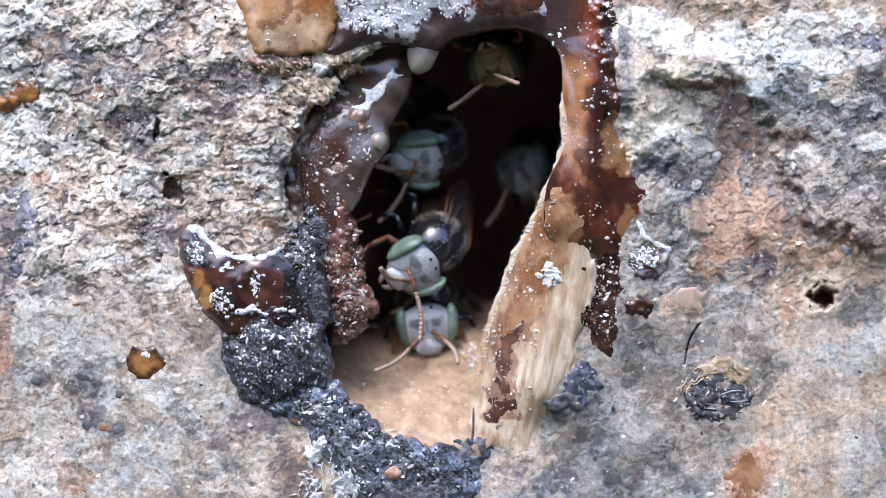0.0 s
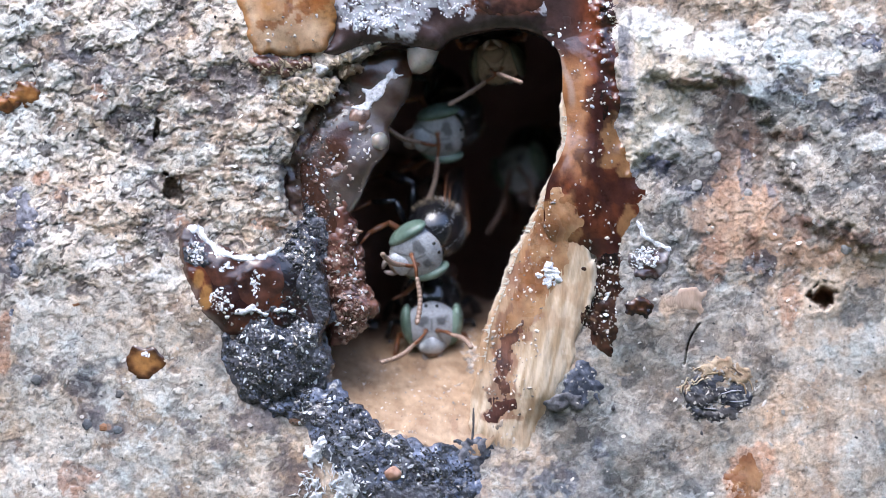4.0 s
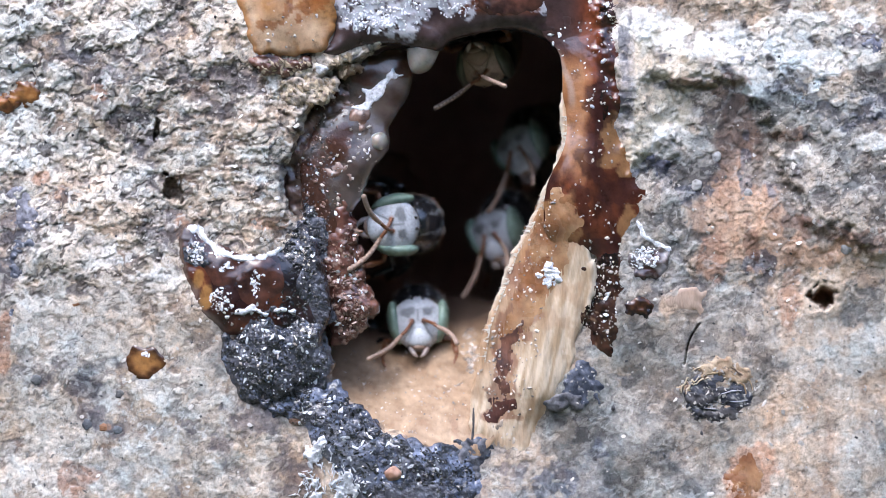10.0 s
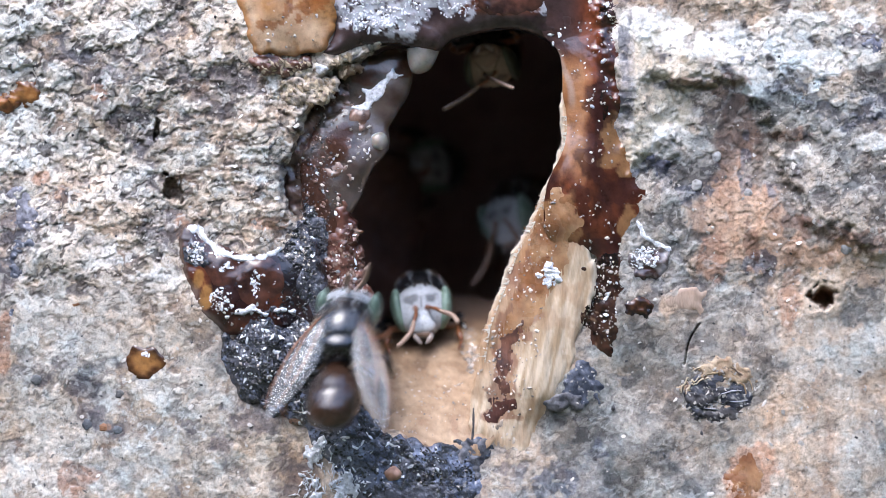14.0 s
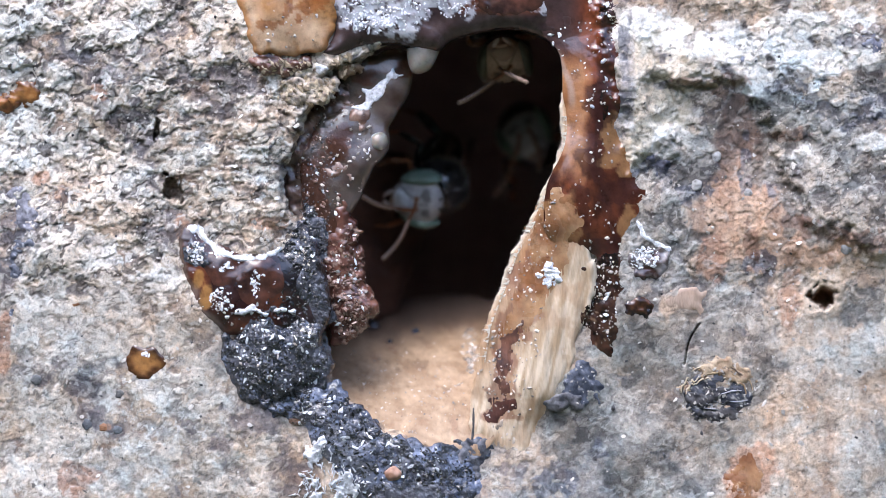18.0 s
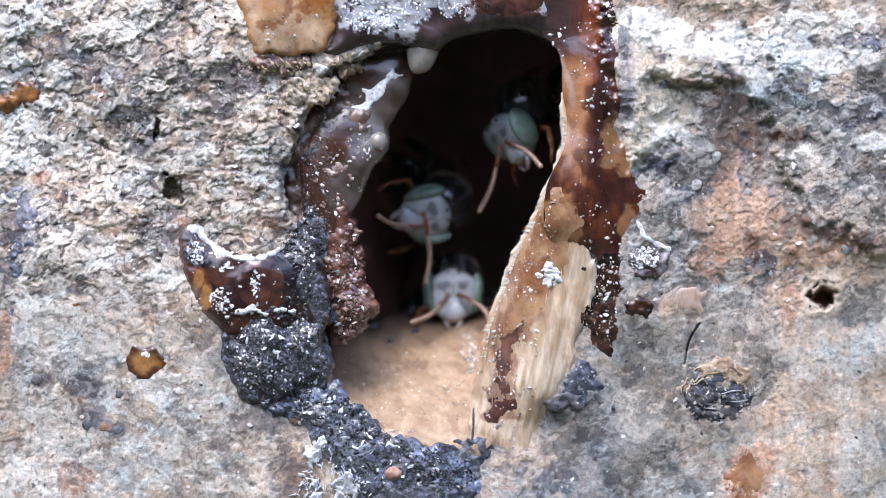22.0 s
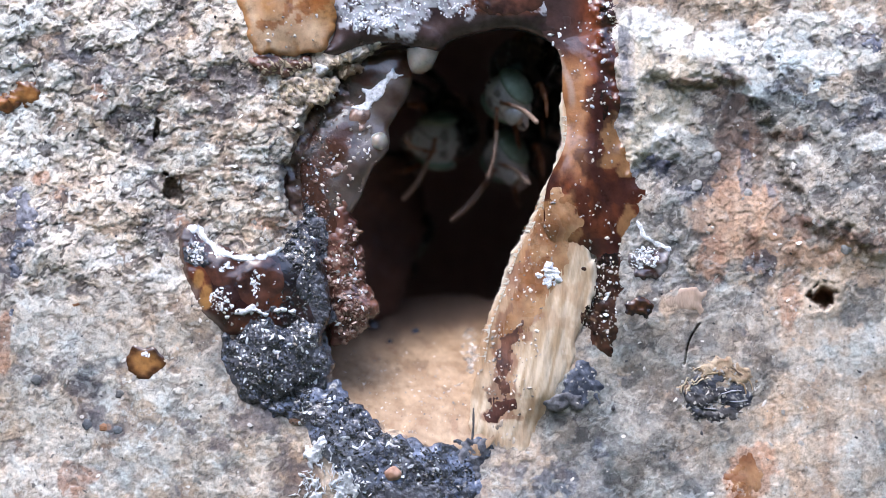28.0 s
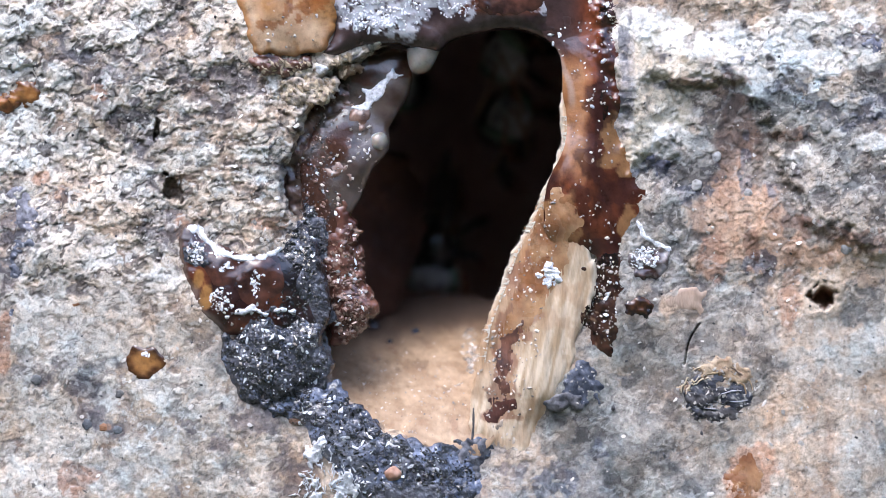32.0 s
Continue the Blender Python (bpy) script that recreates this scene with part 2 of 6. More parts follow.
def fur(bm, c, r, count, length, seed, keep=lambda n: True):
    rng = random.Random(seed)
    done = 0
    while done < count:
        n = Vector((rng.gauss(0, 1), rng.gauss(0, 1), rng.gauss(0, 1))).normalized()
        if not keep(n):
            continue
        done += 1
        p = Vector(c) + Vector((n.x * r[0], n.y * r[1], n.z * r[2])) * 0.98
        q = p + (n + Vector((rng.uniform(-0.4, 0.4), rng.uniform(-0.4, 0.4), rng.uniform(-0.4, 0.4)))) * length * rng.uniform(0.6, 1.2)
        side = n.orthogonal().normalized() * 0.007
        other = n.cross(side)
        vs = [bm.verts.new(x * MM) for x in (p + side, p - side * 0.5 + other, p - side * 0.5 - other, q)]
        for f in ((0, 1, 3), (1, 2, 3), (2, 0, 3)):
            bm.faces.new([vs[i] for i in f])


# ---- the bark round the nest hole ----
HOLE = [(640, 108), (598, 128), (560, 180), (522, 250), (505, 310), (514, 375), (548, 420), (562, 560), (578, 625), (600, 690), (660, 742),
        (740, 780), (826, 802), (858, 778), (905, 700), (968, 600), (1004, 490), (1022, 390), (1030, 200), (1015, 90), (960, 25), (800, 25), (700, 60)]
LEDGE = [(1094, -80), (1700, -80), (1700, 470), (1500, 432), (1400, 372), (1345, 225), (1300, 160), (1235, 158), (1165, 160), (1200, 250), (1140, 292), (1100, 285)]
BORE = [(1432, 516), (1452, 506), (1474, 512), (1478, 532), (1460, 550), (1442, 540)]
TAN = [(1235, 18, 110, 32), (1340, 25, 30, 40), (1500, 12, 90, 26), (1478, 128, 30, 44), (1470, 165, 26, 16), (1300, 400, 80, 70), (1420, 450, 90, 40), (1490, 470, 80, 30), (1385, 540, 40, 70), (1208, 540, 46, 30),
       (1420, 590, 60, 60), (1436, 690, 70, 90), (1540, 470, 50, 40), (1270, 450, 50, 40), (1500, 690, 90, 110), (1376, 780, 40, 100), (1440, 800, 60, 90), (1525, 790, 50, 50), (955, 850, 34, 60), (1090, 640, 60, 20)]
ROSY = [(72, 315, 16, 13), (106, 346, 12, 13), (322, 402, 15, 24), (472, 392, 34, 14), (175, 165, 14, 16), (8, 600, 12, 60), (1325, 842, 48, 52), (1260, 460, 26, 40),
        (1400, 530, 22, 50), (325, 318, 16, 10), (420, 630, 16, 40), (130, 850, 40, 30), (190, 757, 8, 7)]
PALE = [(60, 30, 50, 34), (200, 30, 110, 40), (90, 125, 34, 22), (30, 120, 40, 30), (30, 240, 46, 60), (130, 250, 60, 36), (180, 300, 70, 26), (60, 420, 50, 40), (150, 450, 70, 50), (60, 560, 60, 60), (150, 620, 60, 60), (240, 520, 60, 50),
        (60, 800, 90, 90), (240, 820, 120, 70), (330, 690, 70, 50), (300, 600, 40, 40), (450, 300, 60, 40), (380, 90, 40, 30), (430, 30, 30, 30), (400, 850, 50, 30)]
DUSK = [(170, 110, 44, 30), (360, 160, 56, 36), (230, 225, 44, 30), (340, 215, 40, 24), (40, 380, 44, 50), (20, 470, 30, 70), (300, 40, 40, 22), (130, 660, 60, 30), (160, 745, 22, 18), (205, 765, 16, 12), (300, 400, 40, 26), (230, 130, 40, 20),
        (440, 150, 40, 20), (520, 830, 60, 50), (450, 740, 70, 40), (930, 840, 60, 30), (70, 680, 22, 12), (95, 10, 24, 10)]
SNOW = [(1500, 62, 70, 46), (1130, 40, 44, 34), (1215, 74, 84, 32), (1310, 84, 50, 40), (1335, 130, 30, 36), (1400, 60, 60, 26), (1440, 96, 80, 40), (1530, 96, 50, 34), (1460, 40, 70, 20), (1540, 255, 40, 16), (1425, 285, 34, 24), (1190, 250, 26, 24)]
MIST = [(1420, 635, 34, 24), (1414, 758, 26, 12), (1300, 788, 44, 16), (1150, 850, 44, 32), (1530, 600, 70, 50), (1545, 830, 44, 60), (1290, 520, 34, 10), (1100, 640, 60, 20), (1360, 860, 30, 30)]
SLATE = [(1480, 398, 56, 18), (1446, 342, 36, 36), (1380, 162, 40, 20), (1540, 182, 40, 30), (1532, 74, 40, 12), (1182, 104, 14, 8), (1196, 152, 40, 8), (1180, 300, 60, 22), (1216, 330, 46, 24), (1392, 330, 36, 36), (1424, 366, 40, 20), (1106, 140, 12, 80), (1100, 70, 14, 30), (1500, 210, 40, 16), (1300, 590, 20, 30), (1540, 410, 12, 14), (1350, 470, 30, 20), (1320, 300, 10, 40), (1020, 740, 40, 16), (980, 860, 30, 40), (1060, 790, 40, 20)]
ASHY = [(1175, 410, 60, 56), (1470, 330, 110, 90), (1510, 385, 80, 50), (1400, 230, 60, 60), (1290, 570, 60, 40), (1180, 620, 110, 80), (1340, 640, 50, 70), (1110, 760, 130, 90), (1260, 830, 60, 60), (1230, 280, 50, 40), (1520, 540, 40, 30), (1560, 770, 14, 30)]
UMBER = [(1520, 424, 50, 18), (1292, 150, 26, 22), (1226, 144, 50, 6), (1474, 412, 44, 14), (1545, 440, 30, 16), (1330, 440, 12, 30), (1550, 50, 30, 10), (1396, 240, 30, 10), (1410, 395, 40, 10)]
FIBRE = [(430, 260, 110, 56), (430, 360, 110, 40), (330, 290, 60, 50), (200, 385, 80, 30), (500, 220, 36, 40)]
hole_line, ledge_line, bore_line = rounded(HOLE), rounded(LEDGE, 4), rounded(BORE)
TRUNK = 120.0


def lie(u, v):
    """The broad shape of the face: the trunk's curve, the ledge, slow swells. In mm."""
    x = (u - 784) * STEP / MM
    h = -(TRUNK - np.sqrt(TRUNK ** 2 - np.clip(x, -100, 100) ** 2))
    h = h + 0.30 * fbm(u, v, 260, 3, 40)
    h = h + 0.30 * smooth(inside(ledge_line, u, v) + 18 * fbm(u, v, 50, 3, 39) + 7 * fbm(u, v, 15, 3, 38), -4, 30)
    h = h + 0.35 * smooth(520 - u, -20, 60) - 0.25 * smooth(u - 1180, -60, 200) * smooth(v - 430, -60, 80)
    return h


def bark_relief(u, v):
    """Height of the bark in mm and its colour: broken flakes in layers, over and beside patches of lichen, bare wood and soot."""
    wu = u + 11 * fbm(u, v, 30, 3, 70) + 4 * fbm(u, v, 9, 2, 71)
    wv = v + 8 * fbm(u, v, 26, 3, 74) + 3 * fbm(u, v, 8, 2, 75)
    right = smooth(u - 800, -100, 160)
    calm = smooth(v, 440, 600)
    # flat west of the hole, above it crumbly: how broken the flakes are
    broken = (1 - 0.72 * calm) * (1 - 0.20 * right)
    fibre = zones(u, v, FIBRE, 0.35, 50, 90)
    pale, dusk = zones(u, v, PALE, 0.9, 46, 31), zones(u, v, DUSK, 0.9, 36, 32)
    low = fbm(u, v, 150, 3, 50)

    def flakes(size, seed, level, wide=1.15, crisp=0.10):
        return smooth(fbm(wu / wide, wv, size, 4, seed), level, level + crisp)

    tilt = 0.30 * low + 0.40 * pale - 0.60 * dusk + 0.06
    big = fbm(wu / 1.2, wv, 32, 4, 41) + tilt
    f1, gap, rid = cells(wu, wv, 17, 61, 1.15)
    k1, kap, kid = cells(wu, wv, 8.5, 63, 1.2)
    # the ground tone, in steps, each flake a shade of its own
    shade = 0.95 * big + 0.85 * (rid - 0.5) * (0.55 + 0.45 * broken) + 0.85 * (kid - 0.5) * (0.28 + 0.72 * broken) + 0.25 * fbm(u, v, 12, 3, 51)
    shade = shade * (1 - 0.28 * calm)
    west = blend(shade, [(-1.1, (0.13, 0.115, 0.12)), (-0.7, (0.25, 0.225, 0.225)), (-0.35, (0.36, 0.32, 0.295)), (-0.1, (0.46, 0.41, 0.36)), (0.2, (0.555, 0.50, 0.43)), (0.5, (0.66, 0.62, 0.555)), (0.9, (0.76, 0.745, 0.71))])
    east = blend(shade, [(-1.0, (0.14, 0.13, 0.135)), (-0.5, (0.27, 0.255, 0.25)), (-0.1, (0.385, 0.36, 0.335)), (0.3, (0.48, 0.45, 0.41)), (0.8, (0.62, 0.60, 0.56))])
    c = mix(west, east, right)
    # beige flakes and grey ones
    c = mix(c, blend(shade, [(-0.6, (0.36, 0.27, 0.21)), (0.2, (0.58, 0.475, 0.37)), (0.8, (0.70, 0.61, 0.50))]), 0.7 * flakes(38, 52, 0.18 + 0.25 * right) * (1 - 0.7 * pale))
    c = mix(c, blend(shade, [(-0.6, (0.16, 0.15, 0.165)), (0.3, (0.30, 0.285, 0.29)), (0.9, (0.42, 0.41, 0.40))]), 0.75 * flakes(26, 53, 0.42 - 0.3 * dusk + 0.3 * pale) * (1 - 0.55 * calm))
    h = lie(u, v) + 0.075 * fbm(u, v, 60, 4, 42)
    h = h + (0.06 + 0.09 * broken) * smooth(big, -0.10, 0.0) + (0.05 + 0.08 * broken) * smooth(big, 0.36, 0.46) + 0.06 * broken * smooth(big, -0.62, -0.52)
    h = h + (0.03 + 0.10 * broken) * (rid - 0.5) * smooth(gap, 0.0, 0.12) + 0.05 * (kid - 0.5) * broken * smooth(kap, 0.0, 0.15)
    # chalky lichen
    chalk = np.clip(flakes(26, 55, 0.26 - 0.65 * pale + 0.45 * dusk + 0.5 * right * (1 - pale), 1.15, 0.12), 0, 1)
    c = mix(c, blend(0.7 * shade + 0.4 * fbm(u, v, 9, 3, 56), [(-0.6, (0.50, 0.465, 0.42)), (0.0, (0.68, 0.65, 0.60)), (0.6, (0.82, 0.80, 0.76))]), 0.8 * chalk * (1 - 0.25 * calm))
    h = h + 0.03 * chalk
    c = mix(c, blend(shade, [(-0.8, (0.12, 0.105, 0.12)), (0.0, (0.25, 0.225, 0.24)), (0.7, (0.40, 0.37, 0.37))]), 0.62 * dusk * smooth(fbm(u, v, 14, 3, 94), -0.5, 0.0))
    c = mix(c, blend(shade, [(-0.8, (0.46, 0.43, 0.40)), (0.0, (0.70, 0.685, 0.655)), (0.6, (0.86, 0.85, 0.83))]), 0.58 * pale * (1 - right) * (1 - 0.6 * calm) * smooth(fbm(u, v, 18, 3, 95), -0.4, 0.1))
    # bare wood, lichen and soot east of the hole
    streaks = fbm(u * 2.0 + 6 * fbm(u, v, 60, 2, 36), v * 0.40, 30, 4, 33)
    tan = zones(u, v, TAN, 0.55, 46, 34)
    c = mix(c, blend(0.45 * streaks + 0.14 * shade + 0.10, [(-0.8, (0.36, 0.26, 0.20)), (-0.2, (0.55, 0.43, 0.335)), (0.2, (0.66, 0.555, 0.45)), (0.8, (0.78, 0.71, 0.62))]), 0.8 * tan)
    plain = np.maximum(zones(u, v, SNOW, 0.65, 40, 37), smooth(inside(cream_line, u, v), -6, 14))
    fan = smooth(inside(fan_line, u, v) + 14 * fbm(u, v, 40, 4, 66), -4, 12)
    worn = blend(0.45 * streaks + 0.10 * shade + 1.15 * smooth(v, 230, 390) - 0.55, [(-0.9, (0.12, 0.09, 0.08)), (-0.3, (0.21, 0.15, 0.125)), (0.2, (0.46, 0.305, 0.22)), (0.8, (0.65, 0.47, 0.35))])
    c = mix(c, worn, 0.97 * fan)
    cream = smooth(inside(cream_line, u, v) + 12 * fbm(u, v, 36, 4, 69), -6, 14)
    c = mix(c, blend(0.55 * shade + 0.1, [(-0.9, (0.40, 0.36, 0.29)), (-0.2, (0.60, 0.565, 0.47)), (0.5, (0.74, 0.72, 0.64))]), 0.9 * cream)
    scar = smooth(-np.abs(u - 1109 + 5 * fbm(u, v, 40, 3, 57)), -17, -11) * smooth(v, 36, 60) * smooth(250 - v, 0, 40)
    c = mix(c, blend(0.6 * shade, [(-0.6, (0.30, 0.30, 0.31)), (0.2, (0.46, 0.46, 0.47))]), 0.85 * scar)
    snow = zones(u, v, SNOW, 0.65, 40, 37)
    c = mix(c, blend(0.45 * shade + 0.2 * fbm(u, v, 10, 3, 78) + 0.05, [(-0.9, (0.52, 0.49, 0.46)), (-0.4, (0.76, 0.74, 0.70)), (0.2, (0.88, 0.87, 0.85))]), 0.92 * snow)
    h = h + 0.06 * snow
    c = mix(c, blend(shade, [(-0.8, (0.40, 0.39, 0.36)), (0.0, (0.60, 0.585, 0.54)), (0.7, (0.74, 0.73, 0.69))]), 0.65 * zones(u, v, MIST, 1.0, 60, 89))
    slate = zones(u, v, SLATE, 0.8, 34, 68) * smooth(fbm(u, v, 16, 3, 79) + 0.35 * fbm(u, v, 60, 2, 80), -0.75, -0.35)
    c = mix(c, blend(shade + 0.5 * fbm(u, v, 8, 3, 83), [(-0.7, (0.05, 0.053, 0.075)), (0.0, (0.135, 0.14, 0.18)), (0.7, (0.30, 0.305, 0.34))]), 0.82 * slate)
    ashy = zones(u, v, ASHY, 0.7, 44, 84)
    c = mix(c, blend(shade, [(-0.8, (0.10, 0.095, 0.09)), (-0.1, (0.235, 0.225, 0.21)), (0.6, (0.45, 0.44, 0.41))]), 0.85 * ashy)
    # umber patches; here and in SLATE the thin strip at the shelf paints shadow
    c = mix(c, mix((0.15, 0.085, 0.065), (0.27, 0.145, 0.105), np.clip(0.5 + streaks, 0, 1)), 0.62 * zones(u, v, UMBER, 0.8, 24, 85))
    c = mix(c, mix((0.42, 0.235, 0.16), (0.54, 0.345, 0.25), np.clip(0.5 + low, 0, 1)), 0.75 * zones(u, v, ROSY, 0.35, 24, 35))
    # torn fibres beside the hole: long wavy ridges with dark gaps under them
    bend = v + 9 * fbm(u, v, 110, 2, 92) + 0.05 * (u - 400)
    lines = fbm(u * 0.32 + 5 * fbm(u, v, 16, 2, 93), bend, 13, 3, 91) + 0.4 * (kid - 0.5)
    c = mix(c, blend(lines + 0.25 * low, [(-0.75, (0.17, 0.13, 0.105)), (-0.40, (0.40, 0.315, 0.245)), (0.0, (0.56, 0.485, 0.40)), (0.45, (0.70, 0.65, 0.575))]), 0.85 * fibre)
    h = h + 0.13 * fibre * smooth(lines, -0.7, 0.4)
    # dark gaps under lifted flakes, small white flecks
    dash = smooth(fbm(wu * 0.6, wv * 1.0, 11, 3, 58), 0.42, 0.56) * (0.30 + 0.70 * broken) * (1 - 0.6 * tan) * (1 - 0.7 * plain) * (1 - 0.8 * fan)
    c = mix(c, (0.085, 0.07, 0.068), 0.85 * dash)
    h = h - 0.06 * dash
    fleck = smooth(fbm(wu * 0.8, wv * 1.2, 10, 3, 59), 0.48, 0.62) * (0.45 + 0.55 * broken)
    c = mix(c, (0.81, 0.80, 0.77), 0.65 * fleck * (1 - 0.4 * right) * (1 - 0.4 * fan))
    h = h + 0.02 * fleck
    crack = smooth(0.075 - np.abs(fbm(wu * 0.8, wv * 1.1, 34, 3, 87)), 0, 0.05) * smooth(fbm(u, v, 70, 3, 88), -0.15, 0.25)
    c = mix(c, (0.11, 0.095, 0.09), 0.6 * crack * (1 - 0.5 * tan) * (1 - 0.8 * fan))
    h = h - 0.05 * crack
    rim = smooth(0.16 - np.abs(fbm(wu * 0.8, wv * 1.1, 34, 3, 87) - 0.17), 0, 0.1) * smooth(fbm(u, v, 70, 3, 88), -0.15, 0.25)
    c = mix(c, (0.70, 0.675, 0.63), 0.28 * rim * (1 - 0.8 * fan))
    spots = smooth(fbm(u, v, 17, 3, 47), 0.66, 0.82)
    c = mix(c, (0.10, 0.10, 0.115), 0.55 * spots * (1 - 0.5 * calm) * (1 - 0.8 * fan) * (1 - 0.8 * plain))
    pits = smooth(fbm(u, v, 36, 4, 44), 0.66, 0.9) * (0.2 + 0.8 * broken)
    h = h - 0.14 * pits
    c = mix(c, (0.10, 0.08, 0.07), 0.6 * pits)
    # hue that wanders from flake to flake
    joint = smooth(kap, 0.16, 0.03) * smooth(fbm(u, v, 30, 3, 86), -0.4, 0.3)
    c = c * (1 - 0.42 * joint * (0.45 + 0.55 * broken) * (1 - 0.65 * np.maximum(plain, fan)))[..., None]
    warm = 0.10 * (rid - 0.5) + 0.10 * low + 0.07 * fbm(u, v, 22, 3, 60)
    c = c * np.stack([1.02 + warm, 1.0 + 0.1 * warm, 0.975 - 0.6 * warm], -1)
    # grey tone on the bark round the resin, and how wet the bark is
    greying = smooth(-inside(knob_line, u, v), 56, 0) * smooth(low + 0.4 * shade, -0.7, 0.5)
    c = mix(c, (0.14, 0.13, 0.145), 0.6 * greying)
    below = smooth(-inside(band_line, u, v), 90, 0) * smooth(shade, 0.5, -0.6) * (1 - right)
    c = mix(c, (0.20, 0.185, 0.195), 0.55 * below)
    wet = np.clip(0.3 * dusk + 0.35 * slate + 0.15 * smooth(low, 0.4, 0.9), 0, 1)
    h = lie(u, v) + (0.30 - 0.13 * calm - 0.08 * right * (1 - calm)) * (h - lie(u, v))
    c = c * mix(mix(mix((0.86, 0.825, 0.78), (0.80, 0.75, 0.695), calm), (0.82, 0.785, 0.745), right), mix(mix((0.99, 0.955, 0.91), (0.89, 0.845, 0.79), calm), (0.98, 0.94, 0.89), right), np.maximum(snow, 0.6 * pale * chalk))
    c = c * (1 - 0.15 * smooth(v, 410, 480) * smooth(630 - v, 0, 60) * smooth(420 - u, 0, 60))[..., None]
    # the shelf over the worn fan, the shade of its underside painted dark
    drop = v - (136 + 12 * smooth(u, 1160, 1200) - 6 * smooth(u, 1240, 1300) + 5 * fbm(u, v, 22, 3, 97))
    shelf = smooth(u, 1150, 1180) * smooth(1318 - u, 0, 24) * smooth(fbm(u, v, 26, 3, 98), -0.55, 0.25)
    h = h + 0.14 * shelf * smooth(-drop, -3, 2) * smooth(drop, -46, -10)
    under = shelf * smooth(drop, -2, 3) * smooth(-drop, -17, -8)
    h = h - 0.10 * under
    c = mix(c, (0.24, 0.18, 0.145), 0.7 * under)
    # bore hole and splits
    d = inside(bore_line, u, v) + 8 * fbm(u, v, 14, 3, 82)
    h = h - 0.9 * smooth(d, -2, 14) + 0.06 * smooth(-d, 26, 4) * smooth(-d, -2, 4)
    c = mix(c, (0.30, 0.15, 0.08), 0.85 * smooth(d, -1, 6))
    c = mix(c, (0.68, 0.53, 0.39), 0.75 * smooth(-d, 24, 4) * smooth(-d, -1, 2))
    split = np.abs(u - (1222 + (610 - v) * 0.42 + 5 * np.sin(v * 0.06))) + 60 * (smooth(np.abs(v - 610), 36, 46))
    h = h - 0.3 * smooth(-split, -1.9, -0.2)
    notch = zones(u, v, [(306, 332, 13, 24), (278, 226, 6, 18)], 0.8, 18, 81)
    h = h - 0.45 * notch
    c = mix(c, (0.12, 0.085, 0.065), 0.75 * notch)
    return h, c, wet


# resin outlines that the bark needs to know of
KNOB = [(418, 566), (470, 548), (530, 556), (574, 578), (582, 640), (556, 690), (492, 714), (432, 694), (396, 648), (402, 604)]
LUMP = [(318, 420), (342, 396), (384, 430), (438, 450), (500, 436), (536, 400), (556, 420), (580, 500), (580, 580), (520, 596), (430, 600), (392, 586), (350, 540), (326, 480)]
BAND = [(484, 726), (548, 692), (598, 690), (648, 736), (716, 776), (780, 796), (850, 772), (866, 802), (838, 850), (836, 940), (640, 940), (604, 860), (560, 800), (510, 756)]
FAN = [(1290, 150), (1316, 150), (1350, 250), (1400, 350), (1500, 425), (1470, 470), (1380, 480), (1290, 470), (1230, 430), (1222, 370), (1262, 320), (1270, 230)]
CREAM = [(1100, 40), (1240, 50), (1250, 120), (1226, 160), (1222, 250), (1160, 286), (1104, 270)]
knob_line, fan_line, cream_line, band_line = rounded(KNOB, 3), rounded(FAN, 4), rounded(CREAM, 4), rounded(BAND, 3)


def build_bark():
    step = 1.9
    u, v = np.meshgrid(np.arange(-70, 1640, step, float), np.arange(-70, 955, step, float), indexing="ij")
    sd = -inside(hole_line, u, v) + 10 * fbm(u, v, 30, 4, 8)
    gu, gv = np.gradient(sd, step)
    g2 = np.maximum(gu * gu + gv * gv, 0.3)
    n, m = u.shape
    idx = np.arange(n * m).reshape(n, m)
    q = np.stack([idx[:-1, :-1], idx[:-1, 1:], idx[1:, 1:], idx[1:, :-1]], -1).reshape(-1, 4)
    q = q[(sd.ravel()[q] > 0).any(1)]
    edge = sd < 0
    u, v = np.where(edge, u - gu * sd / g2, u), np.where(edge, v - gv * sd / g2, v)
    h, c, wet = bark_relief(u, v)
    h = h - 0.55 * smooth(-np.maximum(sd, 0), -16, 0) ** 2
    used = np.unique(q)
    back = np.full(n * m, -1)
    back[used] = np.arange(len(used))
    verts = at_depth(u, v, h).reshape(-1, 3)[used]
    tint = colour(np.clip(c, 0.02, 0.85), wet).reshape(-1, 4)[used]
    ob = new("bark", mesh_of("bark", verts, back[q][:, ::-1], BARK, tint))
    return tagged(ob, "grey and beige crumbly weathered bark round a nest hole", "bark", kind="structure")


